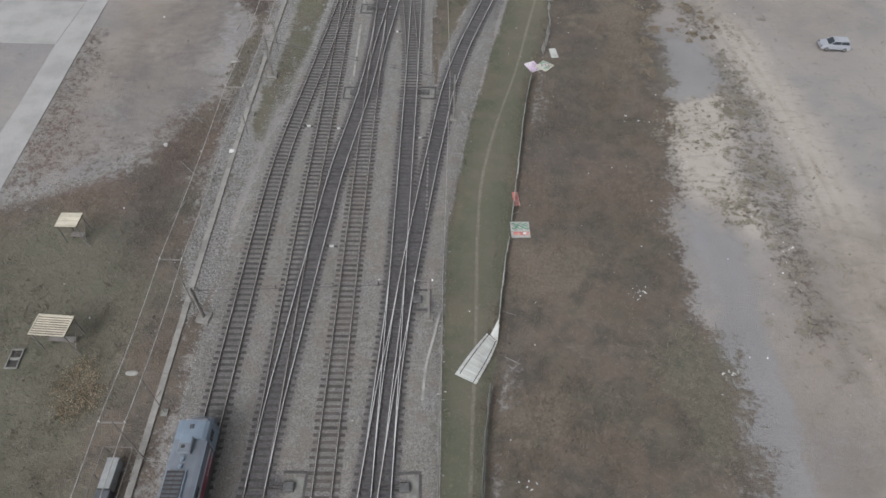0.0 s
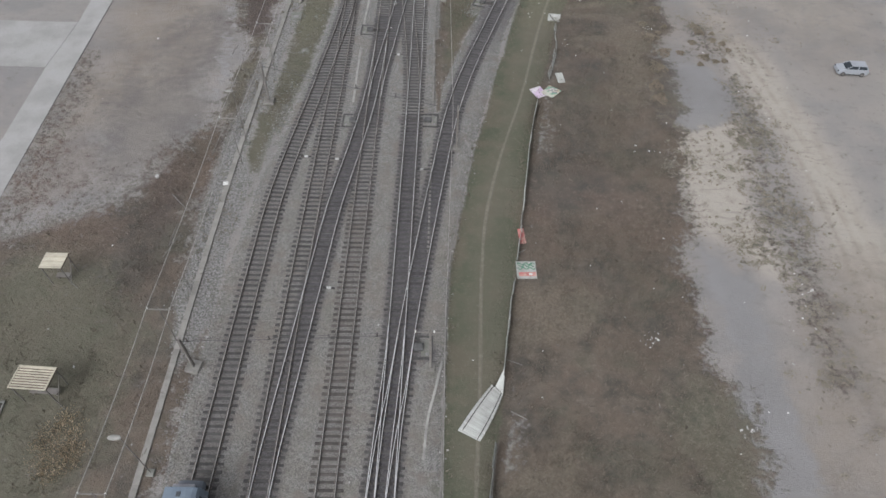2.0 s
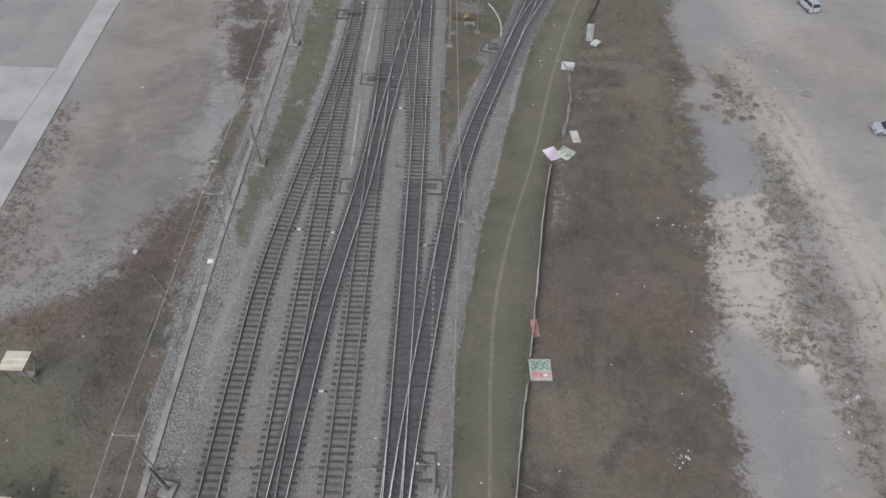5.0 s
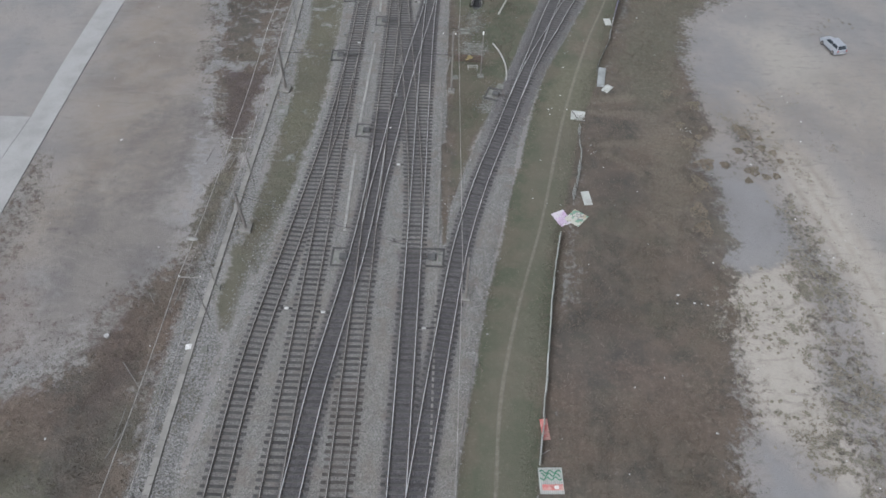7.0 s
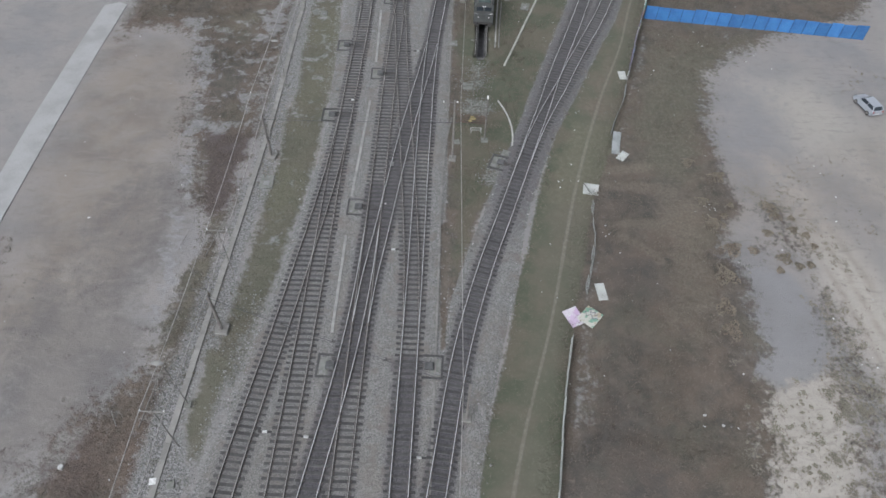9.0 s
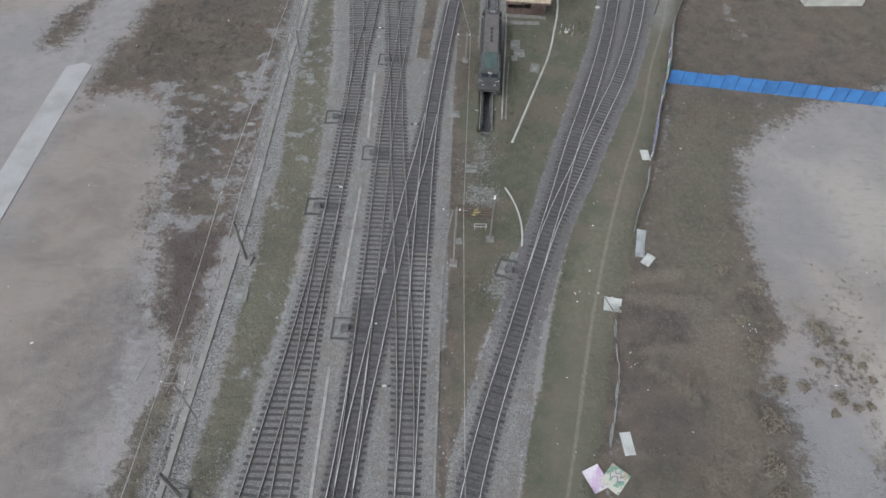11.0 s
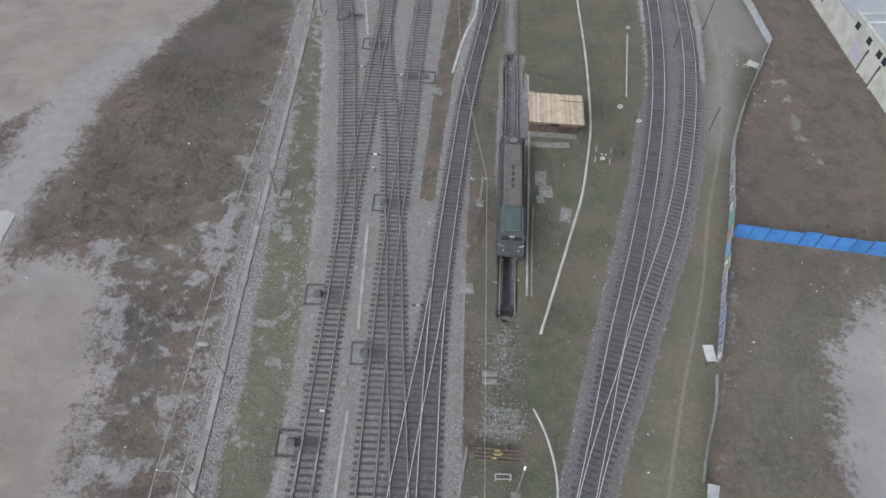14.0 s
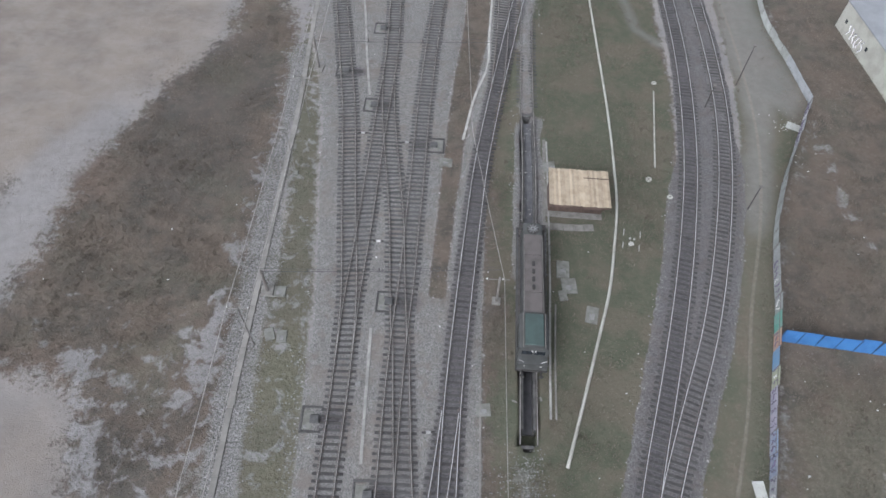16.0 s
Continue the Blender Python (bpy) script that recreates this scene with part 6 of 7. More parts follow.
fence_run([(2.6, 3), (3.2, 12), (4.0, 23.3), (4.5, 26.5)], 0.9, [CORR_GREY], -8, "low weathered sheet fence panel at the field edge")
fence_run([(5.2, 32.2), (5.5, 34.6), (6.7, 43)], 0.75, [CORR_GREY], 6, "low weathered sheet fence panel at the field edge")
fence_run([(7.1, 45.2), (8.1, 52), (10.4, 67.5), (11.2, 71.2)], 0.75, [CORR_GREY], 4, "low weathered sheet fence panel at the field edge")
def mesh_fence(pts, h, lean, label):
    """Sagging wire mesh panels between thin posts."""
    q, a = smooth_line(pts, 2.0)
    for k in range(len(q) - 1):
        (x, y), (x2, y2) = q[k], q[k + 1]
        w = math.hypot(x2 - x, y2 - y)
        t = thing("mesh_fence_panel", pose(x, y, 0, lean + random.uniform(-8, 8), 0, math.degrees(math.atan2(y2 - y, x2 - x))), label, "fence", "sagging mesh fence")
        bm = bmesh.new()
        n = 9
        sag = lambda u, v: Vector((u * w, 0.12 * math.sin(3.1 * u) * v, 0.03 + h * v * (1 - 0.2 * math.sin(3.1 * u))))
        for i in range(-n, n + 1):
            for d in (1, -1):
                u0, u1 = i / n, i / n + 0.5
                a0, a1 = max(0, u0), min(1, u1)
                if a1 <= a0:
                    continue
                v0, v1 = (a0 - u0) / 0.5, (a1 - u0) / 0.5
                rod(bm, sag(a0, v0 if d > 0 else 1 - v0), sag(a1, v1 if d > 0 else 1 - v1), 0.012, seg=4)
        part("wire_mesh", bm, WIRE_PALE, t)
        part("top_wire", tube([sag(i / 6, 1.0) for i in range(7)], 0.025, 5), WIRE_PALE, t)
        part("bottom_wire", tube([sag(i / 6, 0.0) for i in range(7)], 0.02, 5), WIRE_PALE, t)
        part("post", rods(((0, 0, -0.2), (0, 0, h), 0.035)), MAST, t)


WIRE_PALE = plain("pale_galvanised_wire", (0.3, 0.3, 0.28), (0.22, 0.22, 0.2), 2.0, 0.6, 0.2)
mesh_fence([(12.9, 75.0), (13.8, 78.4), (14.6, 82.3), (14.7, 85.6)], 0.95, -12, "sagging pale wire mesh fence panel at the field edge")
mesh_fence([(14.75, 85.8), (15.1, 87.2), (14.9, 89.2)], 0.6, -30, "sagging pale wire mesh fence panel at the field edge")
fence_run([(18.4, 99.4), (19.2, 102.0), (20.9, 106.3), (21.9, 110.6)], 0.65, [FENCE_DULL], 6, "bent pale sheet fence panel at the field edge")
fence_run([(22.0, 110.6), (24.7, 120.3), (27.2, 128.6), (30.2, 140.3), (32.6, 146.2), (35.9, 152.8), (39.9, 160.9)], 1.55, [], 0, "standing sheet fence panel with faded sprayed paint")
fence_run([(39.9, 160.7), (39.3, 169.2), (38.5, 176.7), (40, 190)], 1.3, [], 0, "tall sheet fence panel sprayed with faded paint")

for k in range(18):
    u = k / 17
    x, y = 26.75 + u * 29.6, 126.0 - u * 3.3
    t = thing("blue_fence_panel", pose(x, y, 0, 0, 0, -6.3 + random.uniform(-1.2, 1.2)), "bright blue corrugated site fence panel", "fence", "blue site fence")
    part("sheet", corrugated(1.7, 2.1 * random.uniform(0.94, 1.05), 9, 0.05), BLUE, t).matrix_basis = pose(0, 0, 0, -2 + random.uniform(-1.8, 1.8))
    part("post", boxes((-0.07, 0.0, -0.06, 0.02, -0.2, 2.12)), DARK_BLUE, t, "dark blue steel post")


def fallen(pts_origin, turn, w, d, mat, label, tilt=2.0, lift=0.12, ribs=12, bend=0.0):
    """A sheet lying on the weeds, slightly bent."""
    bm = corrugated(w, d, ribs, 0.035, -w / 2, 6)
    for v in bm.verts:
        u = v.co.z / d
        v.co.y += bend * math.sin(u * 3.1) * (0.5 + v.co.x / w) - bend * 0.3 * u * u
    ob = part("fallen_sheet", bm, mat)
    x, y = pts_origin
    ob.matrix_basis = pose(x, y, lift, -90 + tilt, 0, turn) @ Matrix.Translation((0, 0, -d / 2))
    return tagged(ob, label, "fence panel", "blown-down panels")


def big_sheet():
    """The large blown-down roof sheet on the verge: a ribbed trapezium with two dark seams and a torn tip."""
    a, b, c, d = (Vector((*p, 0)) for p in ((1.3, 27.2), (3.1, 26.3), (5.1, 30.5), (4.2, 31.4)))
    o = (a + b) / 2
    t = thing("roof_sheet", Matrix.Translation((o.x, o.y, 0)), "large white ribbed sheet with dark seams lying across the verge", "roof sheet")
    n = 26

    def at(u, v):
        """u along the sheet, v across it."""
        p = (a.lerp(d, u)).lerp(b.lerp(c, u), v) - o
        side = (c - d).normalized() * 0.22 * math.sin(math.pi * u) * (v - 0.35)
        return Vector((p.x + side.x, p.y + side.y, 0.14 + 0.16 * math.sin(math.pi * u) * (0.6 + 0.4 * v)))

    for i in range(n):
        bm = bmesh.new()
        u0, u1 = i / n, (i + 0.8) / n
        low = [bm.verts.new(at(u, v)) for u, v in ((u0, 0), (u0, 0.5), (u0, 1), (u1, 1), (u1, 0.5), (u1, 0))]
        top = [bm.verts.new(x.co + Vector((0, 0, 0.05))) for x in low]
        for q in ((0, 1, 4, 5), (1, 2, 3, 4)):
            bm.faces.new([top[k] for k in q])
            bm.faces.new([low[k] for k in q[::-1]])
        for k in range(6):
            bm.faces.new((low[k], low[(k + 1) % 6], top[(k + 1) % 6], top[k]))
        part("rib_plate", bm, CORR, t)
    bm = bmesh.new()
    q = [bm.verts.new(at(u, v) - Vector((0, 0, 0.02))) for u, v in ((0, 0), (0, 0.5), (0, 1), (0.5, 1), (1, 1), (1, 0.5), (1, 0), (0.5, 0))]
    bm.faces.new(q)
    r = bmesh.ops.extrude_face_region(bm, geom=bm.faces[:])
    bmesh.ops.translate(bm, vec=(0, 0, -0.03), verts=[x for x in r["geom"] if isinstance(x, bmesh.types.BMVert)])
    part("backing", bm, CORR_GREY, t)
    for v, u0 in ((0.16, 0.04), (0.86, 0.0)):
        part("seam", tube([at(u0 + (1 - u0) * i / 12, v) + Vector((0, 0, 0.055)) for i in range(13)], 0.04, 5), DARK_STEEL, t, "dark seam strip")
    tip = [Vector((*p, 0)) - o for p in ((5.1, 30.5), (5.3, 31.9), (5.3, 32.8))]
    bm = bmesh.new()
    q = [bm.verts.new((p.x, p.y, z)) for p, z in ((tip[0], 0.2), (tip[1], 0.35), (tip[2], 0.55), (at(1, 0.3), 0.2))]
    bm.faces.new(q)
    r = bmesh.ops.extrude_face_region(bm, geom=bm.faces[:])
    bmesh.ops.translate(bm, vec=(0, 0, 0.03), verts=[x for x in r["geom"] if isinstance(x, bmesh.types.BMVert)])
    bmesh.ops.recalc_face_normals(bm, faces=bm.faces[:])
    part("torn_tip", bm, CORR, t, "torn tip folded against the fence")
    part("seam", tube([at(1, 0.1) + Vector((0, 0, 0.06)), at(1.02, 0.9) + Vector((0, 0, 0.06))], 0.05, 5), DARK_STEEL, t, "dark tear")


big_sheet()
sheet = fallen((7.95, 43.95), 2, 1.95, 2.1, CORR, "fallen cream sheet panel sprayed with red and green")
part("red_band", boxes((-0.75, 0.93, -0.055, -0.04, 0.28, 0.74)), RED_SHEET, sheet, "red sprayed band")
part("white_mark", boxes((0.2, 0.55, -0.062, -0.055, 0.36, 0.64)), WHITE, sheet)
for z, w, ph in ((1.75, 0.85, 0.0), (1.5, 0.75, 1.2), (1.2, 0.85, 2.6)):
    part("green_scrawl", tube([(-w + 2 * w * k / 14, -0.05, z + 0.13 * math.sin(ph + k * 1.15)) for k in range(15)], 0.05, 4), GREEN_SPRAY, sheet, "green sprayed scrawl")
fallen((7.75, 48.2), 8, 0.65, 1.75, RED_SHEET, "narrow fallen panel sprayed red", 12, 0.25)
fallen((11.35, 72.4), 28, 1.55, 2.0, SPRAY_PINK, "fallen sheet panel sprayed lilac and white", 2, 0.1)
sheet = fallen((12.9, 72.4), -38, 1.75, 2.1, SPRAY_CREAM, "fallen sheet panel sprayed green, brown and cream", -3, 0.24)
for z, w, ph in ((1.6, 0.5, 0.4), (1.1, 0.7, 1.6)):
    part("dark_scrawl", tube([(-w + 2 * w * k / 10, -0.05, z + 0.2 * math.sin(ph + k * 1.3)) for k in range(11)], 0.035, 4), SPRAY, sheet, "dark sprayed scrawl")
fallen((14.35, 75.5), 8, 0.95, 2.0, CORR, "bare white sheet panel lying in the weeds", 3, 0.15, 6)
sheet = fallen((14.85, 89.65), -8, 1.75, 1.45, CORR, "crumpled white sheet panel with a dark fold on the verge", 10, 0.25, 9, bend=0.25)
# A dark bar follows the fold of the crumpled sheet.
part("dark_fold_bar", tube([(-0.85, -0.12, 1.35), (-0.55, -0.14, 0.9), (-0.2, -0.12, 0.35), (0.1, -0.1, 0.05)], 0.045, 5), DARK_STEEL, sheet, "dark bar along the fold")
fallen((19.3, 95.55), -38, 0.95, 1.55, CORR, "white sheet panel lying beside the fence", 3, 0.15, 6)
fallen((18.75, 97.5), -8, 1.0, 3.2, FENCE_DULL, "narrow pale sheet leaning off the fence", 14, 0.45, 6, bend=0.35)
fallen((21.5, 111.6), 4, 1.0, 1.7, CORR, "pale blue-white board lying beside the fence", 2, 0.12)
fallen((36.8, 156.2), -30, 1.9, 1.2, CORR, "pale board lying by the fence corner", 2, 0.12)

# ---------------------------------------------------------------- railway fittings
CASING = plain("greasy_machine_casing", (0.085, 0.083, 0.08), (0.06, 0.058, 0.056), 2.0, 0.65)
MACHINE = plain("grey_machine_casing", (0.2, 0.195, 0.185), (0.13, 0.125, 0.118), 2.0, 0.7)
YELLOW = plain("yellow_paint", (0.27, 0.225, 0.095), (0.21, 0.17, 0.075), 2.0, 0.6)


def switch_machine(x, y, side, turn, label="grey point machine inside a dark timber frame beside the track"):
    """The motor of a set of points; side: 1 if it stands to the east of its track."""
    t = thing("point_machine", pose(x, y, BED, 0, 0, turn), label, "point machine", "point machines")
    s = side
    part("timber", boxes((-0.95, 0.95, 1.02, 1.24, -0.06, 0.07), bevel=0.015), OLD_TIMBER, t)
    part("timber", boxes((-0.95, 0.95, -1.24, -1.02, -0.06, 0.07), bevel=0.015), OLD_TIMBER, t)
    part("end_timber", boxes((s * 0.86 - 0.1, s * 0.86 + 0.1, -1.02, 1.02, -0.06, 0.06), bevel=0.015), OLD_TIMBER, t)
    part("pad", boxes((s * 0.3 - 0.42, s * 0.3 + 0.42, -0.9, 0.8, -0.06, 0.02), bevel=0.015), SLAB, t, "pale concrete pad")
    c = part("casing", boxes((-s * 0.32 - 0.42, -s * 0.32 + 0.42, -0.4, 0.34, 0.0, 0.34), bevel=0.06), CASING, t)
    part("lid", boxes((-s * 0.32 - 0.34, -s * 0.32 + 0.32, -0.32, 0.26, 0.34, 0.38), bevel=0.015), CASING, c)
    for y, r in ((0.0, 0.04), (0.2, 0.03), (-0.25, 0.03)):
        part("throw_rod", rods(((-s * 0.3, y, 0.12), (-s * 2.5, y, 0.1), r)), DARK_STEEL, t)
    part("drain_cover", rods(((s * 0.45, -0.66, 0.0), (s * 0.45, -0.66, 0.06), 0.17, 0.17, 12)), MACHINE, t)


for x, y, s in ((-11.0, 17.3, 1), (-11.7, 66.0, -1), (-11.4, 85.6, -1), (-16.5, 101.0, -1), (-11.3, 109.8, -1), (-16.6, 116.0, -1), (-11.2, 128.3, -1), (-15.6, 156.8, -1),
                (-7.2, 150.2, 1), (-19.9, 163.2, -1), (-15.9, 172.6, -1), (-2.1, 66.3, 1), (-2.2, 17.4, 1), (-1.9, 34.9, 1)):
    switch_machine(x, y, s, random.uniform(-2, 2))
switch_machine(4.4, 93.6, -1, -18, "point machine on broken concrete beside the curved track")


def marker(x, y, label="small white clearance marker with black ends between the tracks"):
    t = thing("clearance_marker", pose(x, y, BED - 0.02, 0, 0, random.uniform(-6, 6)), label, "marker", "clearance markers")
    part("body", boxes((-0.21, 0.21, -0.1, 0.1, 0, 0.2), bevel=0.03), LITTER, t)
    for s in (-1, 1):
        part("end_cap", boxes((s * 0.4 - 0.19, s * 0.4 + 0.19, -0.08, 0.08, 0, 0.14), bevel=0.02), FRAME_BLACK, t, "black end")


for x, y in ((-12.45, 59.2), (-16.0, 59.5), (-11.05, 41.2), (-2.85, 57.8), (-6.8, 79.8), (-6.3, 115.3), (-12.65, 135.7), (-16.1, 151.8), (-10.75, 150.5), (-14.0, 104.0)):
    marker(x, y)


def relay_box(x, y, w, d, h, turn, mat, label, category="cabinet"):
    t = thing("relay_box", pose(x, y, 0, 0, 0, turn), label, category, "trackside boxes")
    part("body", boxes((-w / 2, w / 2, -d / 2, d / 2, -0.05, h), bevel=0.03), mat, t)
    part("lid", boxes((-w / 2 - 0.04, w / 2 + 0.04, -d / 2 - 0.04, d / 2 + 0.04, h, h + 0.05), bevel=0.015), mat, t)


for x, y in ((-16.2, 106.0), (-12.4, 106.8), (-12.9, 119.5), (-8.0, 92.5)):
    relay_box(x, y, 0.4, 0.4, 0.35, random.uniform(-5, 5), MACHINE, "small grey junction box in the ballast")

strip("footpath", [(5.4, 138.9), (7.5, 138.75), (10.6, 138.9)], 0.9, -0.02, 0.09, FOOT, "cracked concrete footpath before the hut", "path", "structure", step=1.1, gap=0.02)
strip("footpath", [(5.0, 139.5), (5.35, 146), (5.6, 152)], 0.32, -0.03, 0.07, FOOT, "cracked concrete footpath beside the pit", "path", "structure", step=1.1, gap=0.02)
# concrete slabs and covers lying about the yard
for x, y, w, d, a in ((6.6, 133.2, 1.3, 2.1, -3), (7.1, 131.2, 1.5, 1.8, 4), (6.4, 130.0, 0.8, 1.2, 9), (9.1, 127.9, 1.2, 1.9, -12), (-21.85, 129.0, 1.25, 1.25, 2), (-21.9, 124.2, 0.9, 1.3, 20), (-20.7, 124.0, 0.95, 1.3, 4),
                      (0.7, 108.4, 1.4, 0.55, 0), (0.7, 107.6, 1.3, 0.5, 2), (-21.9, 89.0, 1.5, 2.0, 3), (-1.55, 117.6, 1.3, 1.2, 5), (-22.6, 54.8, 0.6, 0.6, 10), (6.0, 147.6, 1.4, 1.7, 6),
                      (-23.9, 117.4, 0.75, 0.7, 4), (-0.6, 97.0, 0.8, 0.7, 12), (5.3, 95.3, 0.8, 1.0, -20), (-6.0, 147.6, 1.5, 1.3, -3)):
    t = thing("concrete_slab", pose(x, y, 0, random.uniform(-1.5, 1.5), random.uniform(-1.5, 1.5), a), "mossy flat concrete slab sunk in the ground", "slab", "yard slabs")
    part("slab", boxes((-w / 2, w / 2, -d / 2, d / 2, -0.1, 0.14), bevel=0.025), SLAB, t)
    if w * d > 1.2:
        part("inset_cover", boxes((-w * 0.22, w * 0.22, -d * 0.3, d * 0.05, 0.14, 0.165), bevel=0.008), MACHINE, t)

t = thing("well_cover", pose(14.2, 137.3, 0, 0, 0, -10), "round concrete well cover between four short white bars", "cover")
for x, y, r in ((0, -0.35, 0.3), (-0.15, 0.35, 0.12), (0.3, 0.35, 0.12)):
    part("disc", rods(((x, y, -0.05), (x, y, 0.1), r, r * 0.95, 14)), PALE_TROUGH, t)
for sx, sy in ((-0.85, -0.7), (0.85, -0.75), (-0.85, 1.1), (0.9, 1.1)):
    part("bar", boxes((sx - 0.05, sx + 0.05, sy - 0.42, sy + 0.42, -0.03, 0.1), bevel=0.02), PALE_TROUGH, t)


def pipe(name, pts, r, mat, label, category, seg_len=0.0):
    """A pipe or kerb lying on the ground."""
    q, h = smooth_line(pts, 0.8)
    if not seg_len:
        bm = tube([(*p, 0.06) for p in q], r, 8)
    else:
        bm = bmesh.new()
        for i in range(len(q) - 1):
            a, b = Vector((*q[i], 0.06)), Vector((*q[i + 1], 0.06))
            rod(bm, a.lerp(b, 0.06), a.lerp(b, 0.94), r, seg=8)
    return tagged(part(name, bm, mat, smooth=True), label, category)


HOSE = plain("chalky_white_pipe", (0.36, 0.35, 0.31), (0.28, 0.27, 0.235), 0.7, 0.8, fine=6)
pipe("white_pipe", [(5.6, 112.8), (7.4, 118.5), (9.5, 125.3), (11.2, 131), (12.3, 136.5), (13.2, 142), (13.6, 148), (13.9, 157.4), (13.9, 170), (13.8, 195)], 0.15, HOSE, "long chalky white pipe winding across the turf", "pipe")
pipe("white_pipe", [(4.6, 105.2), (5.4, 103.4), (6.1, 100.8), (6.3, 98.6), (6.15, 96.4)], 0.11, PALE_TROUGH, "short curved white pipe on the turf", "pipe")
pipe("white_pipe", [(18.4, 148.3), (19.2, 154), (20.3, 161.8)], 0.1, HOSE, "thin straight white pipe on the turf", "pipe")
for x, y in ((17.4, 146.4), (20.6, 163.5), (24.1, 162.9), (19.4, 143.8)):
    t = thing("round_cover", pose(x, y, 0), "pale round concrete cover on the turf", "cover", "round covers")
    part("disc", rods(((0, 0, -0.05), (0, 0, 0.12), 0.36, 0.32, 16)), HOSE, t)
    part("knob", rods(((0, 0, 0.12), (0, 0, 0.16), 0.1, 0.1, 10)), SLAB, t)


# The pit's walls and floor are coloured darker than its rims.
PIT_WALL = plain("dark_pit_concrete", (0.09, 0.086, 0.08), (0.055, 0.052, 0.05), 1.5, 0.85, fine=14)


PIT_STRIP = plain("dark_grey_pit_strip", (0.105, 0.103, 0.106), (0.075, 0.073, 0.076), 1.0, 0.6, fine=10)
PIT_FLOOR = plain("dark_pit_floor", (0.075, 0.073, 0.075), (0.05, 0.048, 0.05), 1.0, 0.5, fine=10)


def pit_walls():
    t = thing("inspection_pit", Matrix(), "long dark inspection pit with broken concrete rims", "pit", kind="structure")
    q, h = smooth_line([p for p in TRACKS["pit_track"] if 110 < p[1] < 165], 1.5)
    m = (q[:, 1] > 114.6) & (q[:, 1] < 157)
    q, h = q[m], h[m]
    for a, b in ((-0.7, -0.46), (0.46, 0.7)):
        bm = bmesh.new()
        sweep(bm, q, h, a, b, -1.45, BED + 0.05)
        part("pit_wall", bm, PIT_WALL, t)
    bm = bmesh.new()
    sweep(bm, q, h, -0.5, 0.5, -1.45, -1.15)
    part("pit_floor", bm, PIT_FLOOR, t, "dark floor of the pit")
    part("pit_end", boxes((1.75, 2.85, 114.35, 114.6, -1.45, 0.05)), PIT_WALL, t)
    # Strip added near the top so the pit's far end reads grey, not black.
    bm = bmesh.new()
    far = q[:, 1] > 138
    sweep(bm, q[far], h[far], -0.45, 0.45, -0.3, -0.16)
    part("added_pit_strip", bm, PIT_STRIP, t, "dark grey strip added high in the far end of the pit")
    part("pit_end", boxes((3.0, 4.5, 156.0, 157.2, -1.45, 0.12), bevel=0.03), PIT_WALL, t)
    for (x, y), a in zip(q[::2], h[::2]):
        for s in (-1, 1):
            if random.random() < 0.35 or y > 140:
                continue
            k = s * random.uniform(0.98, 1.25)
            p = part("broken_rim", boxes((-0.14, 0.14, -0.3, 0.3, -0.05, 0.16), bevel=0.04), FOOT, t)
            p.matrix_basis = pose(x + math.sin(a) * k, y - math.cos(a) * k + random.uniform(-0.5, 0.5), 0, 0, 0, random.uniform(0, 90)) @ Matrix.Diagonal((random.uniform(0.5, 1.2), random.uniform(0.4, 1.4), 1, 1))


pit_walls()
strip("cable_duct", [(4.45, 117.6), (4.75, 124), (5.2, 132), (5.55, 141), (5.9, 152)], 0.2, 0.0, 0.13, DULL_DUCT, "thin pale concrete kerb beside the inspection pit", "kerb", "structure", step=1.2, gap=0.02)
strip("cable_duct", [(4.95, 117.6), (5.25, 124), (5.6, 129)], 0.16, 0.0, 0.1, TROUGH, "thin grey concrete kerb beside the inspection pit", "kerb", "structure", step=1.2, gap=0.02)

t = thing("buffer_stop", pose(1.25, 100.75, 0, 0, 0, -2), "old buffer stop of stacked brown rails with yellow blocks", "buffer stop")
for i in range(4):
    part("rail_beam", boxes((-1.95 + 0.06 * i, 1.95 - 0.1 * (i % 2), -0.52 + i * 0.3, -0.42 + i * 0.3, 0.35 + 0.08 * i, 0.46 + 0.08 * i), bevel=0.015), HUT_WALL, t)
for x in (-1.0, 1.0):
    part("strut", rods(((x, 0.3, 0.7), (x, 1.2, 0.0), 0.07), ((x, -0.1, -0.1), (x, -0.1, 0.5), 0.08)), DARK_STEEL, t)
for x, y, w in ((-0.22, -0.3, 0.2), (0.05, 0.0, 0.32), (0.02, 0.3, 0.22), (0.38, 0.1, 0.12)):
    part("yellow_block", boxes((x - w, x + w, y - 0.08, y + 0.08, 0.5 + 0.25 * y, 0.66 + 0.25 * y), bevel=0.02), YELLOW, t, "yellow painted block")
t = thing("open_frame", pose(1.75, 98.95, 0, 0, 0, 2), "small pale open steel frame on the turf", "frame")
part("top_rail", boxes((-0.68, 0.68, 0.16, 0.24, 0.5, 0.56), (-0.68, 0.68, -0.24, -0.16, 0.5, 0.56), bevel=0.01), PALE_TROUGH, t)
part("end_rail", boxes((-0.68, -0.6, -0.16, 0.16, 0.5, 0.56), (0.6, 0.68, -0.16, 0.16, 0.5, 0.56)), PALE_TROUGH, t)
for x in (-0.6, 0.6):
    for y in (-0.18, 0.18):
        part("leg", rods(((x, y, -0.05), (x, y, 0.5), 0.035)), PALE_TROUGH, t)
t = thing("signal_post", pose(2.8, 97.5, 0, -3, 0, 0), "slim pale post with a white tip on a concrete foot", "post", "thin posts")
part("shaft", rods(((0, 0, 0.1), (0, 0, 6.0), 0.085, 0.06)), MAST, t)
part("cap", rods(((0, 0, 6.0), (0, 0, 6.4), 0.1)), WHITE, t, "white painted tip")
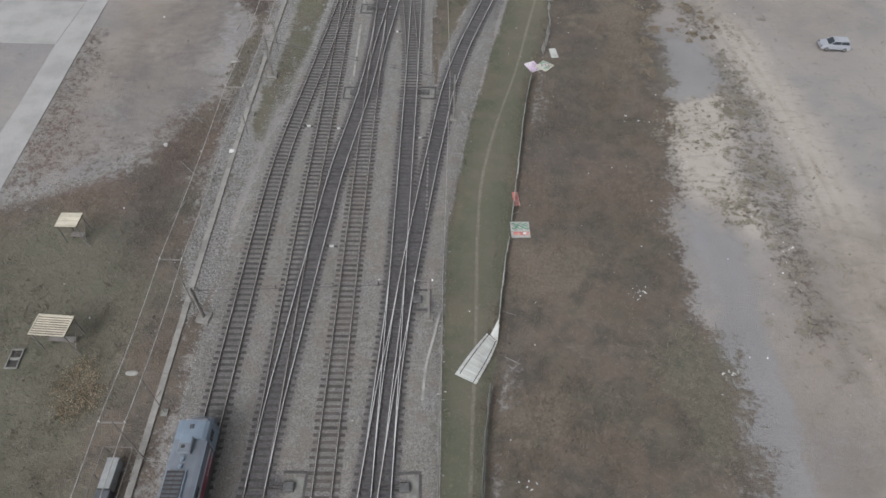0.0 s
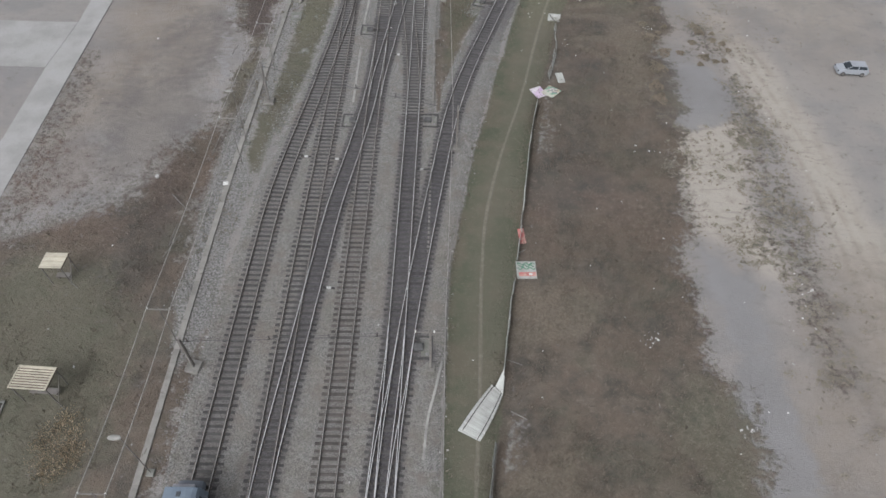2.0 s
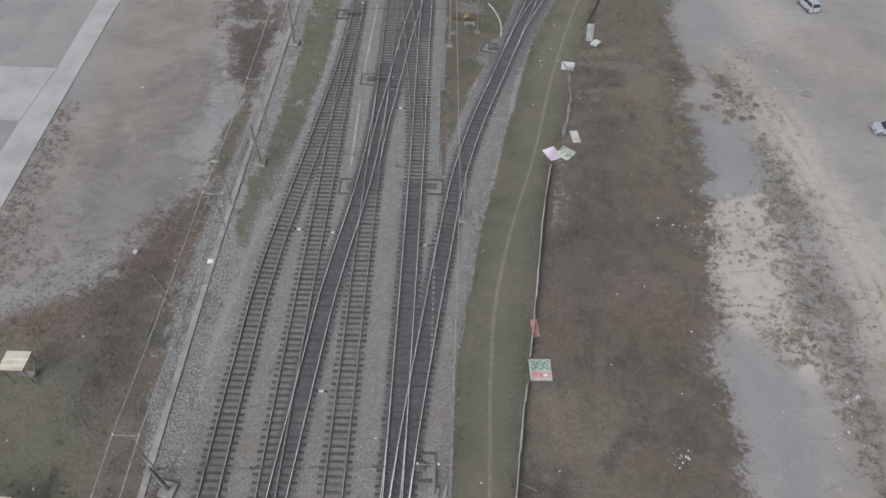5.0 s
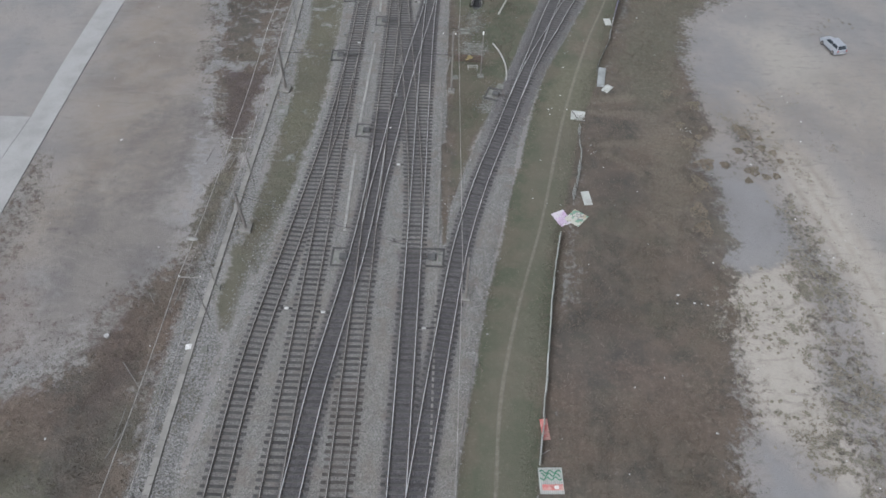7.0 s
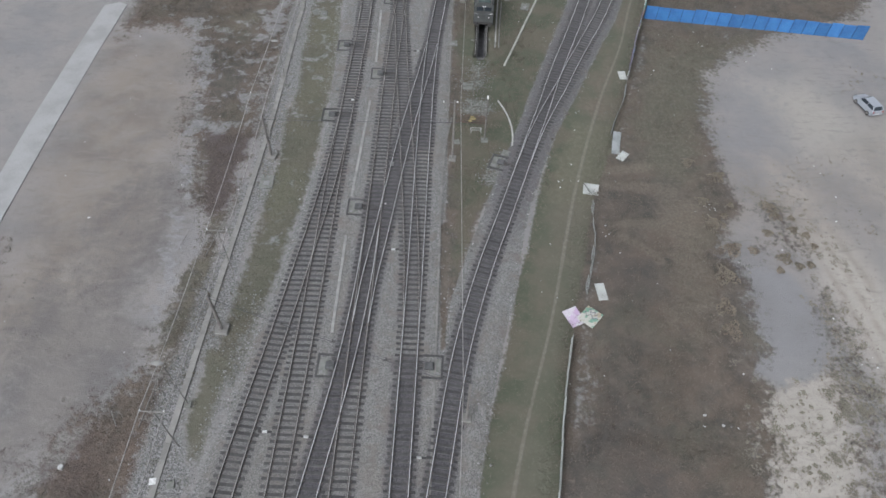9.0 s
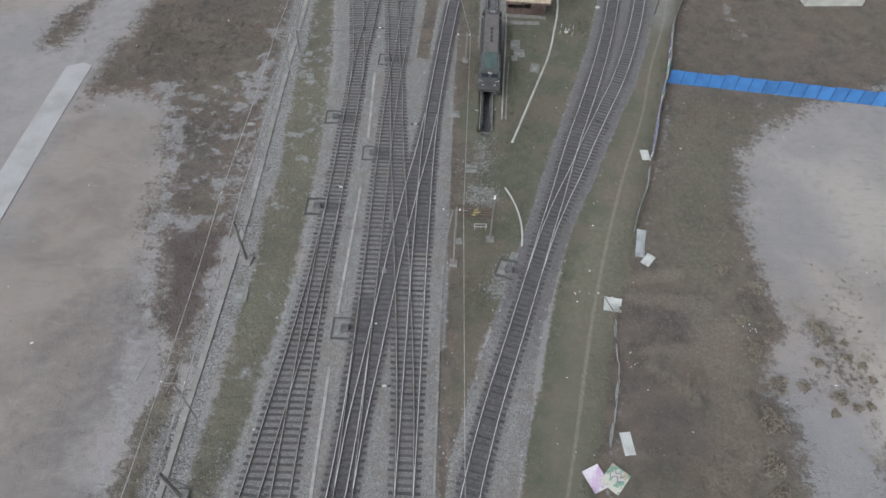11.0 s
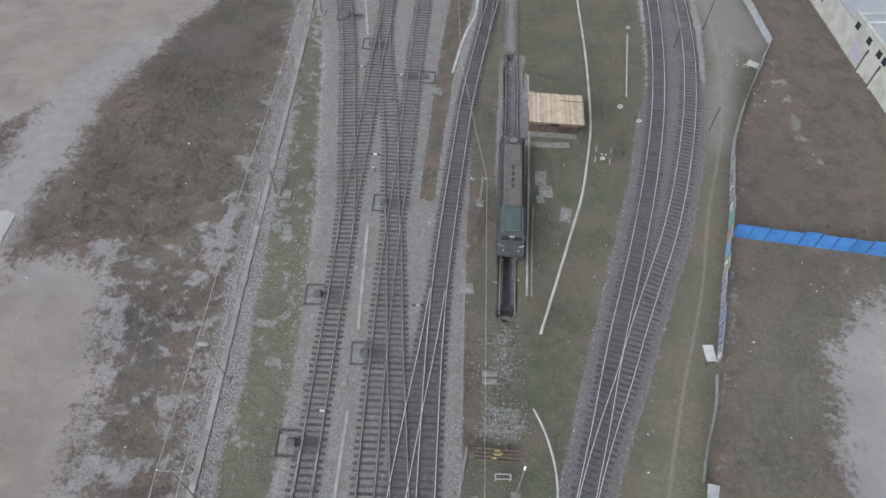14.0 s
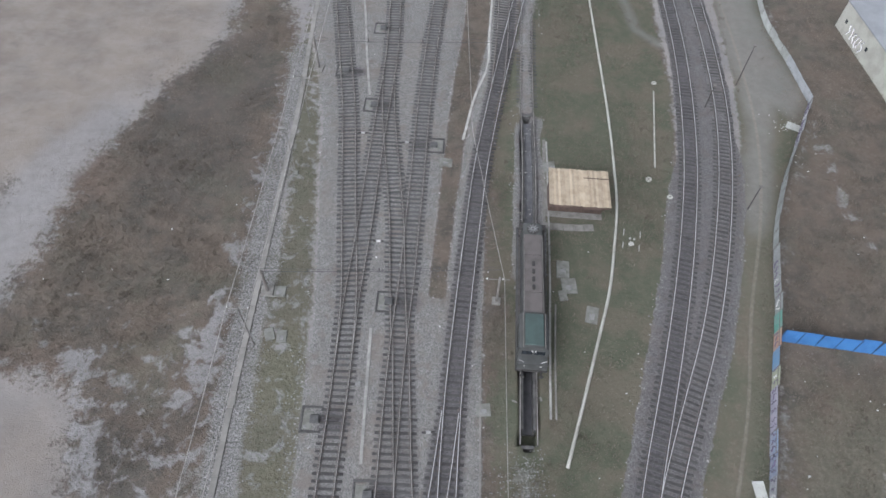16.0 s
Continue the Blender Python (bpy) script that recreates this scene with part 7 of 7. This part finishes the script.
part("foot", boxes((-0.42, 0.42, -0.42, 0.42, -0.1, 0.14), bevel=0.03), SLAB, t)


# ---------------------------------------------------------------- weeds, stones and litter
def pick(weight, n, seed):
    """Random places on the plan, as thick as the weight says."""
    rng = np.random.RandomState(seed)
    w = weight * AREA
    ok = (np.abs(GX) < 75) & (GY > 4) & (GY < 198)
    w = np.where(ok, w, 0)
    i = rng.choice(len(w), n, p=w / w.sum())
    s = np.sqrt(AREA[i])
    return np.stack([GX[i] + (rng.rand(n) - 0.5) * s, GY[i] + (rng.rand(n) - 0.5) * s], 1), rng


def tuft_material(name, tones):
    m = Nodes(name)
    r = m.island()
    col = m.mix(m.ramp(r, 0.25, 0.4), tones[0], tones[1])
    col = m.mix(m.ramp(r, 0.6, 0.7), col, tones[2])
    col = m.mix(m.ramp(m.noise(0.12, 4), 0.4, 0.6, 0, 0.5), col, tones[3])
    return m.done(col, 0.95)


def tufts(name, places, rng, lo, hi, blades, mat, label, spread_by=0.5, lean=0.6, width=0.08):
    """Clumps of narrow bent blades, as one mesh."""
    n = len(places)
    size = lo + (hi - lo) * rng.rand(n) ** 2
    N = n * blades
    base = np.repeat(places, blades, 0)
    s = np.repeat(size, blades)
    ang, tilt = rng.rand(N) * 2 * np.pi, lean * rng.rand(N)
    off = rng.rand(N) * spread_by
    bx, by = base[:, 0] + np.cos(ang) * off * s, base[:, 1] + np.sin(ang) * off * s
    L = s * (0.6 + 0.6 * rng.rand(N))
    w = s * width * (0.6 + 0.8 * rng.rand(N))
    face = rng.rand(N) * np.pi
    dx, dy = np.cos(face) * w, np.sin(face) * w
    tx, ty, tz = bx + np.cos(ang) * np.sin(tilt) * L, by + np.sin(ang) * np.sin(tilt) * L, L * np.cos(tilt)
    mx, my, mz = (bx + tx) / 2 - 0.05 * (tx - bx), (by + ty) / 2, 0.62 * tz
    v = np.stack([np.stack([bx - dx * 0.6, by - dy * 0.6, -0.05 + 0 * bx], 1), np.stack([bx + dx * 0.6, by + dy * 0.6, -0.05 + 0 * bx], 1),
                  np.stack([mx + dx, my + dy, mz], 1), np.stack([tx, ty, tz], 1), np.stack([mx - dx, my - dy, mz], 1)], 1).reshape(-1, 3)
    k = np.arange(N)[:, None] * 5
    me = bpy.data.meshes.new(name)
    me.from_pydata(v.tolist(), [], (k + np.arange(5)).tolist())
    me.materials.append(mat)
    return tagged(new(name, me), label, "weeds", kind="stuff")


DRY = tuft_material("dry_weed_stalks", ((0.125, 0.104, 0.082), (0.1, 0.084, 0.068), (0.18, 0.152, 0.118), (0.112, 0.102, 0.077)))
GREEN = tuft_material("dull_green_weeds", ((0.115, 0.12, 0.08), (0.1, 0.104, 0.07), (0.16, 0.146, 0.11), (0.115, 0.115, 0.08)))
SCRUB = tuft_material("dull_scrub_leaves", ((0.165, 0.148, 0.114), (0.18, 0.156, 0.124), (0.22, 0.192, 0.152), (0.165, 0.152, 0.115)))
patch = 0.5 + wobble(GX, GY, 6, 7) + 0.7 * wobble(GX, GY, 2.2, 8)
clear = (1 - MASK["ballast"]) * (1 - MASK["path"]) * (1 - MASK["wet"]) * (inside(GX, GY, [(-56, -10), (-46, -10), (-49, 125), (-54, 125)]) < 0) * (away(GX, GY, [tuple(p) for p in LINES["pit_track"][0][::8]]) > 1.7)
tufts("dry_weeds", *pick(clear * MASK["brush"] ** 2 * np.clip(patch, 0.05, 2), 46000, 11), 0.12, 0.42, 7, DRY, "brown dry weeds standing over the waste ground", 1.2, 1.4, 0.06)
tufts("bent_stalks", *pick(clear * MASK["brush"] ** 2 * np.clip(0.25 + patch + MASK["straw"], 0.05, 2), 12000, 17), 0.3, 0.8, 3, DRY, "long dry grass stalks bent flat over the waste ground", 1.0, 1.5, 0.022)
tufts("green_weeds", *pick(clear * np.clip(MASK["turf"] + 0.5 * MASK["brush"], 0, 1) * np.clip(patch - 0.35, 0, 2), 14000, 12), 0.06, 0.2, 4, GREEN, "dull green grass clumps on the verges", 1.2, 1.4, 0.06)
lot = clear * (soft(inside(GX, GY, BRUSH_E2), 5.0) + 0.12 * soft(inside(GX, GY, [(25, 40), (25, 92), (40, 92), (40, 30)]), 3.0) + 0.05 * soft(inside(GX, GY, [(28, 84), (60, 84), (60, 118), (33, 116)]), 3) * (patch > 0.75) + 0.25 * MASK["rubble"])
tufts("scrub_clumps", *pick(lot * np.clip(patch - 0.3, 0, 2) ** 2, 3000, 13), 0.08, 0.28, 8, SCRUB, "dark scrubby plants dotted over the sand", 0.75, 1.3, 0.12)
tufts("verge_weeds", *pick(soft(0.6 - np.abs(np.minimum(away(GX, GY, EDGE_FENCE), away(GX, GY, EDGE_CURVE))), 0.8), 2600, 14), 0.1, 0.4, 5, DRY, "straggling dry weeds along the fence and ballast edge", 0.5, 1.0)

BUSH = tuft_material("dark_bush_leaves", ((0.15, 0.12, 0.094), (0.165, 0.134, 0.104), (0.195, 0.164, 0.128), (0.15, 0.132, 0.098)))


def shrub(x, y, r, h, seed, label="low rounded brown shrub at the edge of the bare silt"):
    """A mound of bent twigs with many small leaves, uneven in outline."""
    t = thing("shrub", pose(x, y, 0), label, "shrub", "shrubs on the silt")
    rng = np.random.RandomState(seed)
    n = int(420 * r * r + 120)
    ang, u = rng.rand(n) * 2 * np.pi, np.sqrt(rng.rand(n))
    out = r * u * (1 + 0.28 * np.sin(3 * ang + seed) + 0.16 * np.sin(5 * ang + 2 * seed))
    top = h * np.sqrt(np.clip(1 - (u * 0.95) ** 2, 0, 1)) * (0.55 + 0.55 * rng.rand(n))
    c = np.stack([out * np.cos(ang), out * np.sin(ang), top], 1)
    s = 0.05 + 0.09 * rng.rand(n)
    e1, e2 = rng.randn(n, 3), rng.randn(n, 3)
    e1 /= np.linalg.norm(e1, axis=1)[:, None]
    e2 -= (e1 * e2).sum(1)[:, None] * e1
    e2 /= np.linalg.norm(e2, axis=1)[:, None]
    e1, e2 = e1 * s[:, None], e2 * s[:, None] * 0.55
    v = np.stack([c - e1, c + e2, c + e1, c - e2], 1).reshape(-1, 3)
    me = bpy.data.meshes.new("crown")
    me.from_pydata(v.tolist(), [], (np.arange(n)[:, None] * 4 + np.arange(4)).tolist())
    me.materials.append(BUSH)
    part("crown", me, BUSH, t)
    part("stem", rods(*[((0.06 * math.cos(a), 0.06 * math.sin(a), -0.05), (0.55 * r * math.cos(a), 0.55 * r * math.sin(a), 0.7 * h), 0.025, 0.012, 5) for a in (0.4, 1.7, 2.9, 4.2, 5.4)]), BUSH, t)


for k, (x, y, r) in enumerate(((29.8, 92.6, 1.0), (27.3, 88.6, 0.8), (27.7, 85.2, 1.3), (27.4, 78.1, 1.4), (26.5, 74.2, 1.1), (26.4, 71.5, 1.2), (28.9, 81.6, 1.2), (26.9, 94.9, 0.9), (35.5, 79.8, 0.5), (36.7, 80.0, 0.5), (33.3, 79.1, 0.5), (30.3, 88.1, 0.5), (34.2, 80.7, 0.9), (29.2, 86.5, 0.5), (31.2, 81.6, 0.6), (34.5, 88.1, 0.9), (34.9, 86.7, 0.8), (36.6, 86.5, 0.45), (37.5, 84.1, 0.5), (36.3, 84.8, 0.6), (33.4, 84.2, 0.6), (37.9, 82.6, 0.4))):
    shrub(x, y, 0.85 * r, 0.24 + 0.22 * r, 31 + k)
clump_spots = clear * (soft(inside(GX, GY, BRUSH_E2), 3.0) + 0.5 * soft(inside(GX, GY, SAND_E) + 1.0, 1.5) + 0.8 * soft(1.5 - away(GX, GY, [(33.5, 89), (36.5, 87), (38.5, 82), (37.5, 78)]), 2.0) + 0.08 * soft(inside(GX, GY, [(29, 14), (29, 34), (31, 40), (40, 42), (42, 14)]), 3.0))


def leafy_mounds(name, places, rng, lo, hi, leaves, mat, label):
    """Round plant clumps of many small leaves, as one mesh."""
    n = len(places)
    size = np.repeat(lo + (hi - lo) * rng.rand(n) ** 2.2, leaves)
    N = n * leaves
    ang, u = rng.rand(N) * 2 * np.pi, np.sqrt(rng.rand(N))
    lob = np.repeat(rng.rand(n) * 6.3, leaves)
    out = size * u * (1 + 0.3 * np.sin(2 * ang + lob) + 0.2 * np.sin(5 * ang + 2 * lob))
    base = np.repeat(places, leaves, 0)
    c = np.stack([base[:, 0] + out * np.cos(ang), base[:, 1] + out * np.sin(ang), 0.55 * size * np.sqrt(1 - 0.9 * u * u) * rng.rand(N) + 0.03], 1)
    l = 0.05 + 0.1 * size * rng.rand(N)
    e1 = rng.randn(N, 3) * (1, 1, 0.4)
    e1 *= (l / np.linalg.norm(e1, axis=1))[:, None]
    e2 = np.stack([-e1[:, 1], e1[:, 0], 0.5 * e1[:, 2]], 1) * 0.6
    v = np.stack([c - e1, c + e2, c + e1, c - e2], 1).reshape(-1, 3)
    me = bpy.data.meshes.new(name)
    me.from_pydata(v.tolist(), [], (np.arange(N)[:, None] * 4 + np.arange(4)).tolist())
    me.materials.append(mat)
    return tagged(new(name, me), label, "weeds", kind="stuff")


MOUND = tuft_material("brown_mound_leaves", ((0.18, 0.155, 0.124), (0.15, 0.132, 0.104), (0.21, 0.182, 0.145), (0.165, 0.15, 0.115)))
leafy_mounds("scrub_mounds", *pick(clump_spots * np.clip(patch - 0.1, 0, 2), 520, 16), 0.1, 0.55, 60, MOUND, "round brown plant clumps growing in the sand")

STRAW = tuft_material("straw_stalks", ((0.4, 0.32, 0.22), (0.34, 0.27, 0.18), (0.46, 0.38, 0.27), (0.36, 0.28, 0.19)))
tufts("straw_weeds", *pick(soft(2.0 - np.hypot(GX - -30.5, (GY - 25.1) * 0.9) + 1.5 * (patch - 0.5), 0.8), 520, 15), 0.14, 0.34, 6, STRAW, "flattened dry straw-coloured weeds in one clump", 1.3, 1.5, 0.09)


def stones(name, places, rng, lo, hi, mat, label):
    n = len(places)
    s = lo + (hi - lo) * rng.rand(n) ** 2.5
    base = np.array([(1, 0, 0), (0, 1, 0), (-1, 0, 0), (0, -1, 0), (0, 0, 0.7), (0, 0, -0.3)])
    v = base[None] * s[:, None, None] * (0.6 + 0.7 * rng.rand(n, 6, 1))
    a = rng.rand(n) * 6.28
    c, d = np.cos(a)[:, None], np.sin(a)[:, None]
    v = np.stack([v[..., 0] * c - v[..., 1] * d + places[:, :1], v[..., 0] * d + v[..., 1] * c + places[:, 1:], v[..., 2] + 0.05], 2).reshape(-1, 3)
    tri = np.array([(0, 1, 4), (1, 2, 4), (2, 3, 4), (3, 0, 4), (1, 0, 5), (2, 1, 5), (3, 2, 5), (0, 3, 5)])
    f = (np.arange(n)[:, None, None] * 6 + tri[None]).reshape(-1, 3)
    me = bpy.data.meshes.new(name)
    me.from_pydata(v.tolist(), [], f.tolist())
    me.materials.append(mat)
    return tagged(new(name, me), label, "stones", kind="stuff")


def stone_material(name, tones):
    m = Nodes(name)
    r = m.island()
    return m.done(m.mix(m.ramp(m.noise(20), 0.4, 0.7, 0, 0.4), m.mix(r, tones[0], tones[1]), (0.12, 0.115, 0.1)), 0.9)


PALE_STONE = stone_material("pale_rubble_stone", ((0.13, 0.125, 0.117), (0.29, 0.282, 0.272)))
BALLAST_STONE = stone_material("ballast_stone", ((0.1, 0.095, 0.09), (0.36, 0.345, 0.33)))
rub = MASK["rubble"] + 0.35 * soft(inside(GX, GY, [(-0.2, 102.6), (0.4, 105.6), (3.6, 105.4), (4.2, 103), (2.5, 102.2)]), 0.8) + 0.35 * soft(1.2 - away(GX, GY, [(5.0, 94.2), (3.6, 91.4)]), 0.8) + 0.15 * soft(inside(GX, GY, [(-0.8, 106), (3, 106), (3.2, 113), (-0.8, 112)]), 1.5)
rub = rub * (np.abs(GX - np.interp(GY, [2, 28, 40, 55, 72, 88, 100, 117, 137, 157, 172, 190], [-23.2, -23.5, -23.7, -23.85, -23.75, -23.55, -23.5, -23.9, -24.25, -24.6, -25.4, -26])) > 0.5)
stones("rubble_stones", *pick(rub, 26000, 21), 0.03, 0.1, PALE_STONE, "pale broken stones strewn beside the cable trough")
stones("ballast_stones", *pick(MASK["ballast"] * (1 - 0.85 * np.clip(MASK["oil"], 0, 1)), 34000, 22), 0.04, 0.13, BALLAST_STONE, "loose crushed ballast stones")


def litter():
    """Scattered pale rubbish, each a crumpled scrap."""
    kinds = []
    for k in range(5):
        bm = bmesh.new()
        rng = random.Random(k)
        bmesh.ops.create_icosphere(bm, subdivisions=1, radius=1.0)
        for v in bm.verts:
            v.co = Vector((v.co.x * rng.uniform(0.5, 1.3), v.co.y * rng.uniform(0.4, 1.1), max(-0.25, v.co.z * rng.uniform(0.2, 0.7))))
        kinds.append(finish("scrap_of_litter", bm, LITTER))
    rng = random.Random(9)
    spots = [(18.9, 36.2, 18, 0.5), (25.5, 27.8, 14, 0.4), (34.6, 42.0, 7, 0.7), (35.4, 156.6, 26, 1.0), (36.2, 150.5, 6, 1.8), (27.8, 88.0, 7, 0.8), (14.2, 90.6, 7, 1.2), (16.2, 83.5, 5, 0.6), (33.2, 37.5, 5, 0.8), (40.0, 70.0, 6, 2.0), (22.6, 61.5, 5, 0.8), (33, 118.5, 8, 2.5), (7.6, 17.5, 5, 0.6)]
    pts = [(x + rng.gauss(0, s), y + rng.gauss(0, s)) for x, y, n, s in spots for _ in range(n)]
    pts += [(8.4, 76.6), (9.9, 74.6), (5.8, 21.4), (2.6, 33.8), (9.7, 81.5), (7.4, 92.0), (-31.7, 55.6), (-27.6, 55), (-28.6, 84.4), (-30.0, 100), (-24.6, 93.6)]
    for poly, n in (((8, 28, 20, 120), 34), ((26, 44, 20, 118), 40), ((-46, -24, 20, 150), 40), ((4, 18, 60, 140), 14), ((28, 50, 118, 150), 16), ((-19, -2, 10, 170), 18)):
        pts += [(rng.uniform(poly[0], poly[1]), rng.uniform(poly[2], poly[3])) for _ in range(n)]
    for x, y in pts:
        ob = new("scrap_of_litter", kinds[rng.randrange(5)])
        s = rng.uniform(0.045, 0.11) * (1.5 if rng.random() < 0.1 else 1)
        on_bed = -21 < x < 0
        ob.matrix_basis = pose(x, y, (BED if on_bed else 0.05) + s * 0.1, 0, 0, rng.uniform(0, 360)) @ Matrix.Diagonal((s * 1.3, s, s, 1))
        tagged(ob, "crumpled pale scrap of litter on the ground", "litter", "scattered litter")


litter()

t = thing("plastic_tub", pose(-31.8, 55.8, 0.05), "small round white tub lying in the weeds", "tub")
part("body", rods(((0, 0, -0.05), (0, 0, 0.2), 0.17, 0.2, 16)), LITTER, t)
part("rim", rods(((0, 0, 0.2), (0, 0, 0.23), 0.22, 0.22, 16)), LITTER, t)
t = thing("pale_board", pose(-24.1, 55.0, 0.1, 0, 0, 8), "square pale board lying on the cable trough", "board")
part("board", boxes((-0.27, 0.27, -0.27, 0.27, 0.0, 0.05), bevel=0.01), LITTER, t)

for a, b in (((-29.4, 53.2, 0.1), (-27.0, 50.6, 0.5)), ((-27.7, 46.1, 0.1), (-27.5, 48.7, 0.5)), ((-27.9, 44.5, 0.1), (-26.8, 47.4, 0.5)), ((-29.5, 60.8, 0.1), (-28.4, 59.3, 0.5)), ((-26.7, 59.5, 0.1), (-26.2, 66.5, 0.5)), ((-26.0, 78.0, 0.1), (-24.8, 84.2, 0.5)), ((-28.9, 79.2, 0.15), (-28.4, 81.6, 0.3)), ((5.6, 33.9, 0.1), (6.9, 33.2, 0.4)), ((5.7, 29.0, 0.1), (7.0, 28.2, 0.3)), ((7.2, 46.0, 0.1), (8.0, 46.4, 0.3))):
    ob = part("fallen_stick", rods((a, b, 0.045, 0.03, 6)), TROUGH)
    tagged(ob, "bare pale stick lying in the dry weeds", "stick", "fallen sticks")


# ---------------------------------------------------------------- railway tracks, last
def rail_mesh(line, heads, side, shiny, lift):
    """A flat-bottomed rail with foot, web and worn head."""
    bm = bmesh.new()
    c = side * 0.7525
    z = BED + 0.06 + lift
    sweep(bm, line, heads, c - 0.078, c + 0.078, z, z + 0.025)
    sweep(bm, line, heads, c - 0.012, c + 0.012, z + 0.025, z + 0.11)
    sweep(bm, line, heads, c - 0.03, c + 0.03, z + 0.11, z + 0.155, 0, 1)
    return finish("rail", bm, [RUST_SHADE, RAILHEAD if shiny else DULLHEAD])


def build_tracks():
    shiny = {"link_south", "crossover_a", "main_east", "curve_line", "curve_outer", "slip_west", "slip_east"}
    brown = {"main_centre"}
    half = 1.3
    blocks = {}
    for mat in (OLD_TIMBER, BROWN_TIMBER, GREY_TIMBER):
        blocks[mat] = finish("sleeper", boxes((-0.5, 0.5, -0.13, 0.13, BED - 0.1, BED + 0.06), bevel=0.012), mat)
    for k, (name, (q, h)) in enumerate(LINES.items()):
        label = {"pit_track": "rusty railway track running into an inspection pit", "slip_west": "curved slip rails inside the track crossing", "slip_east": "curved slip rails inside the track crossing"}.get(name, "railway track with bright rails on dark timber sleepers" if name in shiny else "railway track with dull rusty rails on timber sleepers")
        t = thing("railway_track", Matrix(), label, "railway track", "yard tracks")
        fine, fh = smooth_line(TRACKS[name], 1.2)
        for side in (-1, 1):
            part("rail", rail_mesh(fine, fh, side, name in shiny, 0.004 * k), None, t)
        plates = bmesh.new()
        for (x, y), a in zip(q, h):
            if y < 2 or (name == "pit_track" and y < 157.5):
                continue
            # On most tracks the northern sleepers are slightly lighter and greyer.
            mat = BROWN_TIMBER if name in brown and y < 52 else GREY_TIMBER if y > 126 + random.uniform(-8, 8) and name not in ("main_east", "curve_line", "curve_outer") else OLD_TIMBER
            rx, ry = math.sin(a), -math.cos(a)
            lo, hi, skip = -half, half, False
            for other in LINES:
                if other == name:
                    continue
                oq = LINES[other][0]
                if not oq[0][1] <= y <= oq[-1][1]:
                    continue
                off = (np.interp(y, oq[:, 1], oq[:, 0]) - x) / (rx or 1)
                if abs(off) > 2.35:
                    continue
                if other in HOSTS.get(name, ()):
                    skip = True
                elif name in HOSTS.get(other, ()):
                    lo, hi = min(lo, off - half), max(hi, off + half)
            for side in (-1, 1):
                px, py = x + rx * side * 0.7525, y + ry * side * 0.7525
                m = Matrix.Translation((px, py, BED + 0.06)) @ Matrix.Rotation(a, 4, "Z")
                ring = [plates.verts.new(m @ Vector((u * 0.09, v * 0.17, w))) for w in (0.0, 0.02) for u, v in ((-1, -1), (1, -1), (1, 1), (-1, 1))]
                for f in ((4, 5, 6, 7), (0, 1, 5, 4), (1, 2, 6, 5), (2, 3, 7, 6), (3, 0, 4, 7)):
                    plates.faces.new([ring[i] for i in f])
            if skip:
                continue
            d = random.uniform(-0.05, 0.05)
            c, w = (lo + hi) / 2 + d, hi - lo + random.uniform(-0.04, 0.06)
            s = part("sleeper", blocks[mat], mat, t)
            s.matrix_basis = pose(x + rx * c, y + ry * c, random.uniform(-0.012, 0.008), 0, 0, math.degrees(a) - 90 + random.uniform(-0.8, 0.8)) @ Matrix.Diagonal((w, random.uniform(0.85, 1.1), 1, 1))
        tagged(part("rail_fastening", plates, RUST_PLATE, t), "", kind="stuff")


build_tracks()
